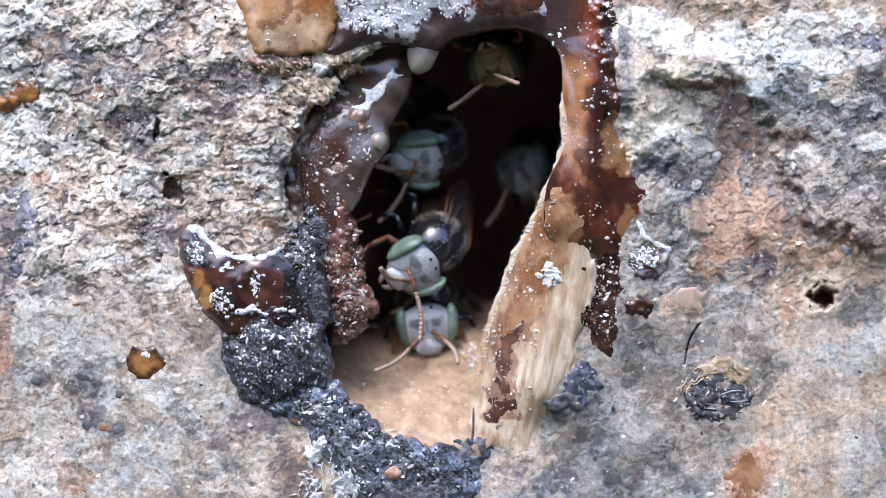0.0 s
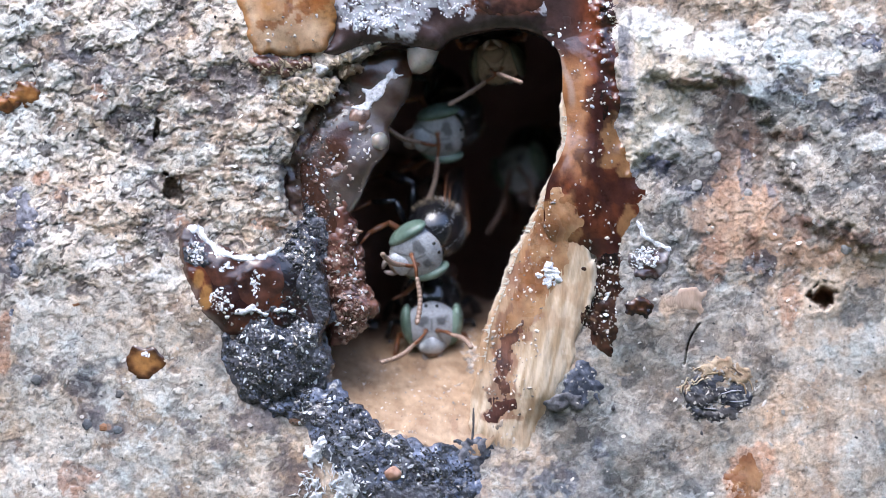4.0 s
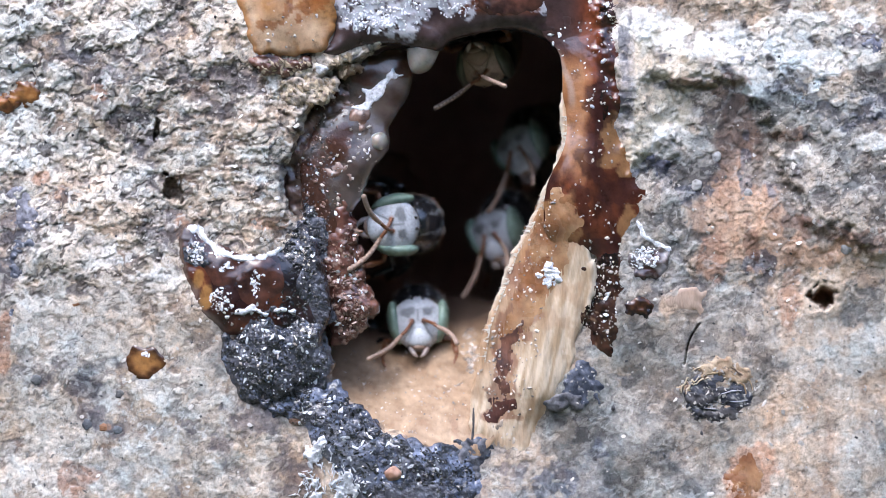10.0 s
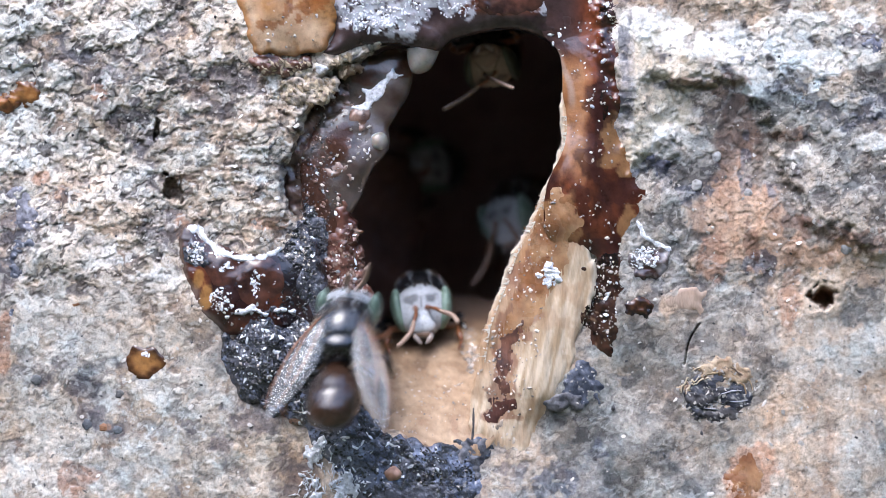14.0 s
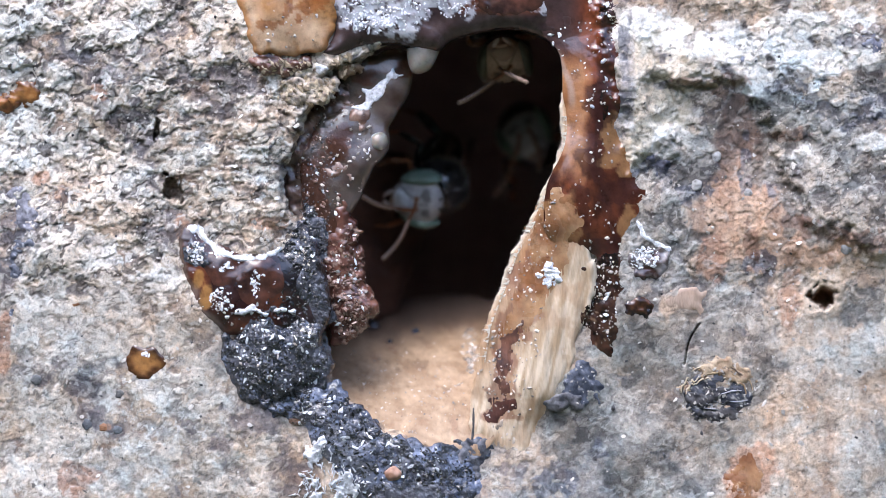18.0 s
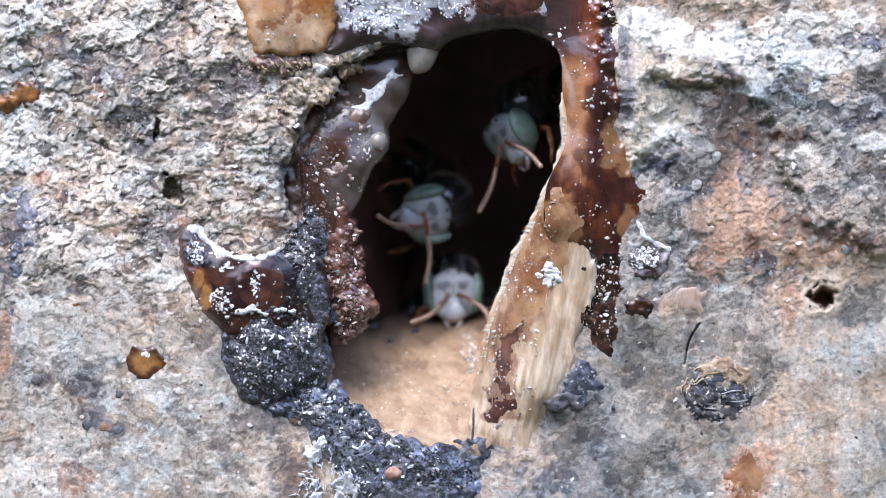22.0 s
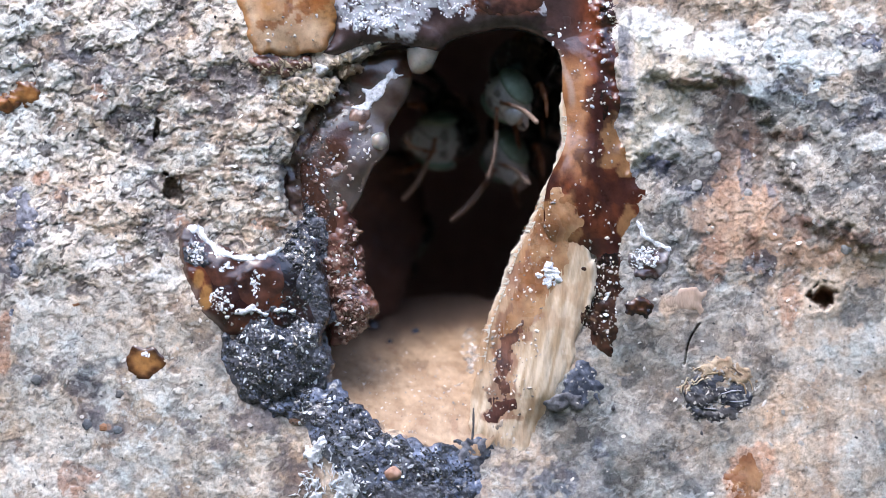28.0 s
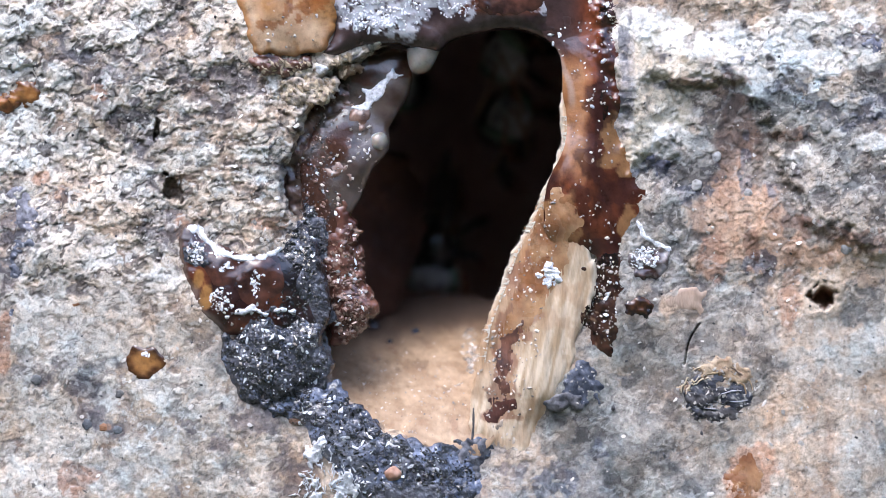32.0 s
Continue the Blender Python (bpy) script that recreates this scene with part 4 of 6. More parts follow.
def bead(name, at, size, material, parent, label="", squash=0.6, seed=1, tint=None, hang=0.0):
    """A rounded lump lying on what is at plan point `at`; size in plan steps: half width, half height."""
    place, n, _ = touch(*at) or (spot(at[0], at[1], -0.4), Vector((0, -1, 0)), "")
    bm = bmesh.new()
    made = bmesh.ops.create_uvsphere(bm, u_segments=22, v_segments=14, radius=1.0)["verts"]
    for w in made:
        p = w.co.copy()
        p *= 1 + 0.30 * noise.noise(p * 1.7 + Vector((seed, 0, 0)))
        drop = hang * max(0, -p.z)
        w.co = place + Vector((p.x * size[0] * (1 - 0.35 * drop), p.y * squash * min(size), p.z * size[1])) * STEP
    ob = part(name, bm, material, parent, label)
    if tint:
        at_ = ob.data.attributes.new("tint", "FLOAT_COLOR", "POINT")
        at_.data.foreach_set("color", list(tint) * len(ob.data.vertices))
    return ob


def daub(name, pts, material, parent, label, paint, thick=0.08, width=10, ragged=3, ragged_size=16, lumps=(), step=3):
    """A smear or patch of its own outline that lies on whatever is below it; thickness in mm."""
    u, v, sd, q = net(rounded(pts, 4), step, 12 if ragged else 0, ragged, ragged_size, len(name) + int(pts[0][0]))
    got = [touch(a, b) for a, b in zip(u, v)]
    seen = [-g[0].y / MM for g in got if g]
    usual = sorted(seen)[len(seen) // 2] if seen else 0.0
    b = np.array([max(-g[0].y / MM, usual - 0.5) if g else usual for g in got])
    t = np.clip(sd / width, 0, 1)
    prof = (1 - (1 - t) ** 2) ** 0.6
    h = b + thick * prof - 0.012 * (1 - prof)
    for i, (amp, size, octs) in enumerate(lumps):
        h = h + amp * fbm(u, v, size, octs, 7 + i) * prof
    n = len(u)
    verts = np.concatenate([at_depth(u, v, h), at_depth(u, v, b - 0.03)])
    ob = new(name, mesh_of(name, verts, np.concatenate([q, q[:, ::-1] + n]), material, np.concatenate([paint(u, v, sd)] * 2)))
    ob.parent = parent
    return tagged(ob, label)


def strand(name, pts, radius, material, parent=None, lift=0.02, label="", taper=True, tint=None):
    """A thread or ridge laid along plan points on the surface; radius in plan steps."""
    line = []
    for (a, b), (c, d) in zip(pts, pts[1:]):
        for k in range(6):
            line.append((a + (c - a) * k / 6, b + (d - b) * k / 6))
    line.append(pts[-1])
    way, rad = [], []
    for i, (u, v) in enumerate(line):
        got = touch(u, v)
        y = got[0].y if got else 0.0005
        way.append(Vector((*spot(u, v).xz, y)))
        t = i / (len(line) - 1)
        rad.append(radius * STEP / MM * (0.25 + 0.75 * math.sin(math.pi * min(1, max(0.04, t))) ** 0.6 if taper else 1.0))
    ys = [p.z for p in way]
    pts3 = []
    for i, p in enumerate(way):
        near = ys[max(0, i - 2):i + 3]
        y = sum(near) / len(near)
        k = (DIST + y) / DIST
        pts3.append(Vector((p.x * k, y - lift * MM, p.y * k)) / MM)
    bm = bmesh.new()
    tube(bm, pts3, rad, 8)
    ob = part(name, bm, material, parent, label)
    if tint:
        at_ = ob.data.attributes.new("tint", "FLOAT_COLOR", "POINT")
        at_.data.foreach_set("color", list(tint) * len(ob.data.vertices))
    return ob


bpy.context.view_layer.update()
GRAPH = bpy.context.evaluated_depsgraph_get()

# amber resin spots and lumps on the bark
blob("resin_spot", "honey-brown translucent resin spot on the bark", "resin spot", (45, 170), (40, 22), RESIN, amber_drop((0.12, 0.05, 0.02), (0.36, 0.16, 0.05), 111), 0.10, seed=201, drop=0.0, ragged=8)
blob("resin_spot", "honey-brown translucent resin spot on the bark", "resin spot", (12, 182), (24, 16), RESIN, amber_drop((0.12, 0.05, 0.02), (0.36, 0.16, 0.05), 113), 0.10, seed=202, drop=0.0, ragged=8)
amber_spot = blob("resin_spot", "round amber resin drop with a dark edge", "resin spot", (252, 642), (34, 32), RESIN, amber_drop((0.07, 0.03, 0.014), (0.34, 0.165, 0.055), 116), 0.08, ((0.02, 24, 3),), seed=243, sides=13, drop=0.01, ragged=4)
blob("resin_spot", "small brown resin smear on the bark", "resin spot", (122, 543), (22, 14), RESIN, two((0.16, 0.07, 0.03), (0.30, 0.16, 0.08), 14, 117, 0.5), 0.10, seed=204)
blob("resin_spot", "dark red-brown glossy resin bead", "resin spot", (1130, 548), (30, 26), RESIN, two((0.016, 0.010, 0.010), (0.12, 0.05, 0.022), 14, 118, 0.95, (0.30, 0.29, 0.30), 0.2), 0.12, ((0.08, 14, 3),), seed=205, ragged=9)
grey_spot = blob("resin_spot", "silvery grey crusted resin bead", "resin spot", (1156, 460), (46, 30), RESIN, two((0.05, 0.025, 0.022), (0.30, 0.27, 0.27), 14, 119, 0.8), 0.14, ((0.08, 14, 3),), seed=206, ragged=12)
blob("resin_crust", "blue-grey crust of dried resin", "resin crust", (1030, 680), (30, 44), BARK, two((0.035, 0.04, 0.058), (0.14, 0.15, 0.19), 14, 120, 0.6, (0.32, 0.32, 0.35), 0.25), 0.08, ((0.025, 9, 3), (0.03, 30, 2)), 207, 9, 0.0, 14)
blob("resin_crust", "blue-grey crust of dried resin", "resin crust", (995, 716), (36, 16), BARK, two((0.07, 0.07, 0.08), (0.20, 0.19, 0.20), 12, 121, 0.5), 0.09, ((0.035, 12, 3),), 208, 9, 0.04, 9)
blob("resin_crust", "grey crust of dried resin", "resin crust", (838, 808), (28, 32), BARK, two((0.04, 0.04, 0.05), (0.18, 0.18, 0.20), 12, 122, 0.6), 0.12, ((0.09, 12, 3),), 209, 9, 0.0, 9)
blob("resin_crust", "grey chalky crust on the bark", "resin crust", (1346, 470), (26, 20), BARK, two((0.20, 0.19, 0.20), (0.50, 0.49, 0.49), 10, 123, 0.4), 0.06, ((0.06, 10, 3),), 210, 9, -0.03, 12)
blob("resin_crust", "blue-black crust of dried resin", "resin crust", (1162, 298), (22, 26), BARK, two((0.03, 0.03, 0.045), (0.12, 0.12, 0.15), 10, 124, 0.6), 0.07, ((0.07, 10, 3),), 211, 9, -0.03, 12)
blob("resin_crust", "blue-grey crust on the bark", "resin crust", (1300, 102), (24, 10), BARK, two((0.16, 0.16, 0.20), (0.34, 0.34, 0.40), 12, 125, 0.5), 0.05, ((0.04, 10, 3),), 212, 9, -0.01, 7)
blob("resin_crust", "blue-grey crust on the bark", "resin crust", (1540, 75), (40, 20), BARK, two((0.12, 0.12, 0.16), (0.36, 0.36, 0.42), 12, 126, 0.5), 0.05, ((0.05, 10, 3),), 213, 9, -0.01, 12)
for k, (u, v, a, b) in enumerate([(40, 434, 22, 12), (30, 486, 20, 13), (24, 452, 9, 16), (24, 575, 9, 26)]):
    blob("resin_crust", "blue-black wet crust on the bark", "resin crust", (u, v), (a, b), BARK, two((0.03, 0.035, 0.05), (0.17, 0.175, 0.21), 9, 127 + k, 0.7, (0.50, 0.51, 0.55), 0.28), 0.05, ((0.05, 8, 3),), 214 + 20 * k, 9, -0.01, 9)
blob("resin_crust", "blue-black wet crust on the bark", "resin crust", (46, 376), (30, 44), BARK, two((0.08, 0.08, 0.10), (0.26, 0.25, 0.28), 14, 137, 0.6, (0.50, 0.50, 0.52), 0.2), 0.06, ((0.05, 12, 3),), 224, 9, -0.01, 16)
blob("wood_bump", "tan rounded bump of inner bark", "wood bump", (1208, 532), (44, 26), WOOD, two((0.42, 0.29, 0.21), (0.54, 0.40, 0.30), 30, 128, 0.2), 0.10, ((0.012, 20, 3),), 215, 9, -0.035, 10)
blob("wood_bump", "small pink bump of inner bark", "wood bump", (72, 316), (16, 13), WOOD, two((0.44, 0.24, 0.17), (0.52, 0.32, 0.24), 20, 129, 0.3), 0.07, ((0.02, 8, 2),), 216)
blob("wood_bump", "small pink bump of inner bark", "wood bump", (106, 346), (11, 13), WOOD, two((0.44, 0.24, 0.17), (0.52, 0.32, 0.24), 20, 130, 0.3), 0.06, ((0.02, 8, 2),), 217)
blob("resin_spot", "orange-brown resin stain on bare wood", "resin spot", (1318, 866), (34, 66), RESIN, two((0.26, 0.11, 0.05), (0.44, 0.25, 0.13), 30, 131, 0.5, (0.60, 0.42, 0.25), 0.25), 0.02, ((0.012, 16, 3),), 218, 9, 0.01, 7)

blob("resin_crust", "dark red-brown crust under the honey resin", "resin crust", (500, 114), (56, 18), RESIN, two((0.06, 0.025, 0.018), (0.22, 0.11, 0.08), 16, 160, 0.5, (0.40, 0.31, 0.25), 0.3), 0.2, ((0.05, 7, 3), (0.05, 30, 2)), 230, 9, -0.02, 9)
blob("bark_flap", "crumbly tan bark overhanging the gap", "bark flap", (540, 162), (40, 24), BARK, two((0.34, 0.26, 0.20), (0.62, 0.53, 0.43), 12, 161, 0.1, (0.16, 0.12, 0.10), 0.3), 0.22, ((0.05, 6, 3), (0.07, 30, 2)), 231, 9, -0.05, 14)
blob("bark_flap", "crumbly tan bark overhanging the gap", "bark flap", (580, 158), (26, 18), BARK, two((0.34, 0.26, 0.20), (0.62, 0.53, 0.43), 12, 163, 0.1, (0.16, 0.12, 0.10), 0.3), 0.2, ((0.05, 6, 3), (0.07, 30, 2)), 233, 9, -0.2, 12)
blob("bark_flap", "crumbly tan bark overhanging the gap", "bark flap", (616, 120), (30, 20), BARK, two((0.22, 0.13, 0.08), (0.46, 0.34, 0.22), 14, 162, 0.2), 0.3, ((0.05, 6, 3), (0.07, 30, 2)), 232, 9, -0.4, 9)

bpy.context.view_layer.update()
GRAPH = bpy.context.evaluated_depsgraph_get()
strew("shard", [(540, 164, 52, 26), (585, 158, 30, 20), (614, 118, 32, 20), (502, 118, 50, 14)], 300, (1.5, 6.5), SHARD, bpy.data.objects["bark_flap"], "torn tan shards of bark", flat=0.35, seed=361, long=2.2, on=("bark_flap", "resin_crust", "bark"))

# the knot in the bark
knot = blob("bark_knot", "dark charred knot with a tan split rim", "bark knot", (1266, 700), (64, 44), BARK, two((0.018, 0.019, 0.026), (0.09, 0.092, 0.11), 16, 132, 0.5, (0.40, 0.38, 0.34), 0.42), 0.05, ((0.05, 26, 3), (0.02, 8, 3)), 219, 9, 0.0, 6)
bpy.context.view_layer.update()
GRAPH = bpy.context.evaluated_depsgraph_get()
STRAW = two((0.26, 0.16, 0.09), (0.54, 0.40, 0.26), 12, 145, 0.3, (0.10, 0.07, 0.05), 0.3)
for pts in ([(1226, 652), (1260, 640), (1300, 648), (1330, 664), (1322, 682), (1290, 672), (1250, 664)], [(1200, 680), (1218, 668), (1226, 690), (1214, 706)], [(1256, 640), (1280, 628), (1306, 640), (1296, 650), (1266, 652)]):
    daub("rim_flake", pts, WOOD, knot, "tan split wood at the rim", STRAW, 0.04, 8, 13, 16, ((0.05, 14, 3),))
for pts in ([(1214, 700), (1250, 688), (1290, 694), (1280, 712), (1230, 720)], [(1230, 728), (1280, 722), (1322, 716), (1300, 740), (1250, 750)]):
    daub("char_flake", pts, BARK, knot, "charred flake", two((0.018, 0.017, 0.02), (0.12, 0.11, 0.11), 10, 153, 0.6, (0.36, 0.35, 0.34), 0.2), 0.03, 10, 11, 14, ((0.03, 9, 3),))

for k in range(16):
    rng = random.Random(500 + k)
    lift = rng.uniform(-8, 24)
    a0 = rng.uniform(2.7, 5.4)
    a1 = a0 + rng.uniform(0.4, 1.3)
    arc = [(1266 + (56 + lift * 0.6) * math.cos(a), 694 + (30 + lift) * math.sin(a) + rng.uniform(-4, 4)) for a in [a0 + (a1 - a0) * i / 6 for i in range(7)]]
    tone = rng.choice(((0.50, 0.36, 0.22), (0.36, 0.23, 0.12), (0.16, 0.11, 0.08), (0.58, 0.47, 0.33)))
    strand("rim_fibre", arc, rng.uniform(0.9, 2.1), WOOD, knot, 0.01, "tan torn fibre at the rim", tint=(*tone, 0.3))
for k in range(8):
    rng = random.Random(600 + k)
    u0, v0 = 1266 + rng.uniform(-50, 30), 700 + rng.uniform(-4, 38)
    shade = rng.choice((0.25, 0.5, 1.0, 4.0))
    strand("char_ridge", [(u0, v0), (u0 + rng.uniform(12, 24), v0 + rng.uniform(-8, 8)), (u0 + rng.uniform(30, 46), v0 + rng.uniform(-10, 10))], rng.uniform(0.8, 1.7), BARK, knot, 0.01, "charred ridge", tint=(*[x * shade for x in (0.09, 0.088, 0.095)], 0.5))

# parts of the resin bodies
arch, flap, lump, mass, band, sheet = (bpy.data.objects[n] for n in ("resin_arch", "resin_flap", "resin_lump", "resin_mass", "resin_band", "resin_sheet"))
collar, splinter, pillar, sill = (bpy.data.objects[n] for n in ("resin_collar", "wood_splinter", "resin_pillar", "entrance_sill"))
MILK = two((0.26, 0.24, 0.205), (0.36, 0.335, 0.29), 30, 140, 0.9)
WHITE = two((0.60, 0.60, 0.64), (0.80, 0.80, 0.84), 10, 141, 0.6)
DARKRED = two((0.014, 0.007, 0.006), (0.06, 0.020, 0.011), 18, 142, 0.85)
BROWN = two((0.028, 0.014, 0.012), (0.10, 0.040, 0.026), 18, 143, 0.9)
PITCH = two((0.010, 0.010, 0.014), (0.08, 0.08, 0.10), 12, 144, 0.85, (0.20, 0.21, 0.25), 0.28)
drop = body("hanging_drop", [(722, 70), (750, 66), (784, 66), (774, 100), (762, 122), (744, 131), (728, 126), (721, 104)], GUM, lambda u, v: lie(u, v) - 0.30, 0.34, 0.3, 26, MILK, step=3, seed=401)
drop.parent = arch
tagged(drop, "pale milky hanging drop")
daub("rust_patch", [(840, -20), (960, -20), (950, 16), (890, 26), (850, 14)], RESIN, arch, "red-brown resin patch", BROWN, 0.03, 14, 7)
daub("bead", [(657, 242), (671, 234), (684, 240), (686, 256), (676, 266), (661, 261)], GUM, flap, "pale milky resin bead", MILK, 0.12, 14, 1)
daub("wax_smear", [(697, 117), (701, 129), (714, 133), (700, 138), (690, 143), (683, 152), (680, 163), (672, 175), (660, 182), (654, 194), (636, 196), (621, 190), (640, 184), (646, 172), (639, 156), (655, 158), (668, 146), (680, 138), (688, 128)], WAX_GLINT, flap, "white smear", WHITE, 0.03, 5, 2, 7, step=2)
daub("wax_smear", [(560, 112), (574, 116), (588, 128), (578, 134), (562, 126)], WAX_GLINT, flap, "white smear", WHITE, 0.03, 6, 4, 9)
# Sky glints on the wet rims, laid on as thin white daubs.
daub("wet_rim", [(332, 402), (346, 394), (358, 402), (368, 420), (392, 440), (424, 451), (460, 450), (492, 436), (500, 440), (470, 458), (428, 463), (390, 452), (362, 432), (350, 412), (340, 414)], WAX_GLINT, lump, "white glint along the wet resin rim", WHITE, 0.03, 5, 4, 9)
daub("wet_rim", [(404, 562), (424, 548), (446, 544), (470, 552), (496, 542), (522, 550), (520, 556), (494, 552), (470, 560), (444, 553), (420, 560)], WAX_GLINT, lump, "white glint along the wet resin rim", WHITE, 0.06, 5, 6, 10)
daub("wet_rim", [(1124, 390), (1134, 394), (1142, 410), (1162, 426), (1190, 438), (1188, 446), (1156, 434), (1134, 416)], WAX_GLINT, grey_spot, "white glint along the wet resin rim", WHITE, 0.02, 4, 3, 8)
for pts in ([(345, 440), (400, 452), (424, 486), (394, 506), (356, 486)], [(420, 470), (480, 460), (500, 500), (470, 545), (420, 530)]):
    daub("amber_patch", pts, RESIN, lump, "brown glossy resin patch", BROWN, 0.012, 24, 9, 30, ((0.006, 16, 2),))
for pts in ([(478, 446), (520, 410), (545, 372), (562, 400), (574, 480), (580, 560), (540, 545), (516, 480)], [(330, 425), (360, 430), (372, 465), (345, 470)]):
    daub("black_patch", pts, TAR, lump, "black glossy resin patch", PITCH, 0.03, 20, 18, 30, ((0.03, 7, 3),))
for pts in ([(408, 600), (470, 570), (500, 610), (470, 660), (420, 650)], [(500, 580), (565, 590), (572, 650), (530, 690), (500, 650)], [(440, 655), (500, 660), (530, 700), (480, 712), (436, 690)]):
    daub("lump", pts, TAR, mass, "", PITCH, 0.03, 26, 18, 30, ((0.03, 7, 3),))
for pts in ([(500, 725), (560, 705), (600, 720), (590, 750), (530, 755)], [(610, 720), (660, 745), (690, 790), (640, 790), (610, 760)], [(690, 790), (770, 805), (800, 840), (730, 850), (690, 825)], [(650, 850), (720, 860), (800, 850), (830, 920), (660, 920)]):
    daub("lump", pts, TAR, band, "", PITCH, 0.02, 22, 18, 30, ((0.03, 7, 3),))
daub("wood_speck", [(680, 836), (695, 826), (710, 836), (705, 850), (686, 850)], WOOD, band, "tan wood speck", two((0.36, 0.19, 0.12), (0.46, 0.28, 0.20), 10, 147, 0.4), 0.15, 10, 2)
for pts in ([(1056, -20), (1088, -20), (1090, 90), (1076, 120), (1060, 60)], [(1064, 150), (1086, 150), (1080, 210), (1062, 214)]):
    daub("dark_streak", pts, RESIN, collar, "dark red-black resin streak", DARKRED, 0.006, 22, 9, 44)
daub("dark_streak", [(1050, 456), (1094, 448), (1100, 500), (1098, 570), (1084, 614), (1056, 622), (1040, 590), (1038, 540), (1052, 500)], RESIN, collar, "black-brown granular resin streak", two((0.012, 0.007, 0.006), (0.08, 0.035, 0.022), 16, 152, 0.85, (0.24, 0.15, 0.09), 0.26), 0.02, 24, 18, 24, ((0.02, 12, 3),))
daub("stain", [(852, 744), (862, 716), (890, 700), (914, 708), (908, 732), (880, 748)], WOOD, splinter, "dark red resin stain", two((0.05, 0.02, 0.016), (0.12, 0.045, 0.03), 20, 149, 0.8), 0.008, 10, 9, 12)
daub("stain", [(880, 640), (884, 600), (908, 570), (930, 566), (920, 600), (906, 640), (902, 690), (880, 700)], WOOD, splinter, "dark red resin stain", two((0.05, 0.022, 0.018), (0.18, 0.08, 0.05), 14, 150, 0.8), 0.008, 10, 9, 12)

FILM = two((0.25, 0.11, 0.048), (0.44, 0.255, 0.135), 34, 151, 0.6, (0.15, 0.05, 0.025), 0.16)
daub("amber_film", [(1030, 402), (1012, 449), (1002, 470), (976, 525), (946, 575), (914, 606), (893, 592), (892, 545), (910, 485), (930, 432), (950, 380), (976, 330), (1004, 350)], RESIN, splinter, "thin amber resin film", FILM, 0.008, 30, 14, 26)
# The shaded gap between wedge and sill, laid on as a dark strand.
strand("split", [(838, 722), (838, 758), (834, 790)], 2.5, SOOT, splinter, -0.01, "dark strand for the shade in the split")

bpy.context.view_layer.update()
GRAPH = bpy.context.evaluated_depsgraph_get()
# frost, grains and dust
for u, v, r in ((662, 580, 13), (736, 588, 8), (690, 606, 6)):
    b = bead("resin_bead", (u, v), (r, r), TAR, None, "small dark blue-black resin bead on the wood sill", 0.9, u, (0.05, 0.055, 0.075, 0.6))
    tagged(b, category="resin bead", group="beads on the sill")
strew("frost", [(680, 22, 80, 36), (805, 8, 40, 24), (655, 40, 40, 20)], 420, (1.0, 4.4), WAX_GLINT, arch, "white frost of wax crumbs", on=("resin_arch",), seed=301)
def spray(name, clumps, parent, label, seed):
    """Clumps of fine white needles that fan out from their middles; clumps: (u, v, reach, count)."""
    rng = random.Random(seed)
    verts, faces = [], []
    for a, b, reach, count in clumps:
        way = rng.uniform(1.0, 2.2)
        for k in range(count):
            u, v = a + rng.gauss(0, reach * 0.5), b + rng.gauss(0, reach * 0.5)
            got = touch(u, v)
            if not got:
                continue
            th = way + rng.gauss(0, 0.7) + rng.choice((0, 0, 0, math.pi, 1.6))
            ln = reach * rng.uniform(0.2, 0.8)
            h = -got[0].y / MM
            w = rng.uniform(1.0, 2.4)
            i = len(verts)
            rise = rng.uniform(0.03, 0.16)
            for q in ((u - w * math.sin(th), v + w * math.cos(th), h + 0.01), (u + w * math.sin(th), v - w * math.cos(th), h + 0.01), (u, v, h + 0.06), (u + ln * math.cos(th), v + ln * math.sin(th), h + 0.015 + rise)):
                verts.append(tuple(spot(*q)))
            faces += [(i, i + 2, i + 3), (i + 2, i + 1, i + 3), (i + 1, i, i + 3), (i, i + 1, i + 2)]
    ob = new(name, mesh_of(name, verts, faces, WAX_GLINT, None, False))
    ob.parent = parent
    return tagged(ob, label, kind="stuff")


for pts in ([(596, 846), (622, 838), (634, 852), (616, 872), (592, 868)], [(552, 790), (570, 786), (574, 812), (560, 826), (548, 812)], [(542, 846), (560, 842), (566, 880), (546, 890)], [(580, 872), (612, 876), (606, 900), (576, 900)]):
    daub("frost_patch", pts, WAX_GLINT, band, "white crystalline crust", WHITE, 0.07, 6, 16, 14, ((0.06, 6, 2),), 2.2)
spray("frost", [(552, 850, 22, 26), (548, 876, 22, 24), (610, 858, 26, 34), (640, 862, 18, 14), (568, 800, 20, 22), (585, 832, 24, 18)], band, "white needle crystals on the resin", 302)
strew("grit", [(390, 535, 22, 20), (348, 445, 18, 24), (540, 420, 14, 60)], 110, (1.0, 3.4), GRAIN, lump, "pale stuck grains", seed=303)
strew("grit", [(510, 50, 70, 44)], 26, (1.2, 4), GRAIN, sheet, "pale stuck grains", on=("resin_sheet",), seed=346)
strew("grit", [(1050, 200, 40, 230), (1060, 480, 40, 120), (1000, 400, 40, 50)], 120, (1.3, 5), GRAIN, collar, "pale stuck grains", on=("resin_collar", "dark_streak", "amber_patch"), seed=304)
strew("grit", [(626, 545, 40, 70), (615, 500, 46, 100)], 420, (1.5, 6), CRUMB, pillar, "pinkish crumbs on the resin", on=("resin_pillar",), seed=305)
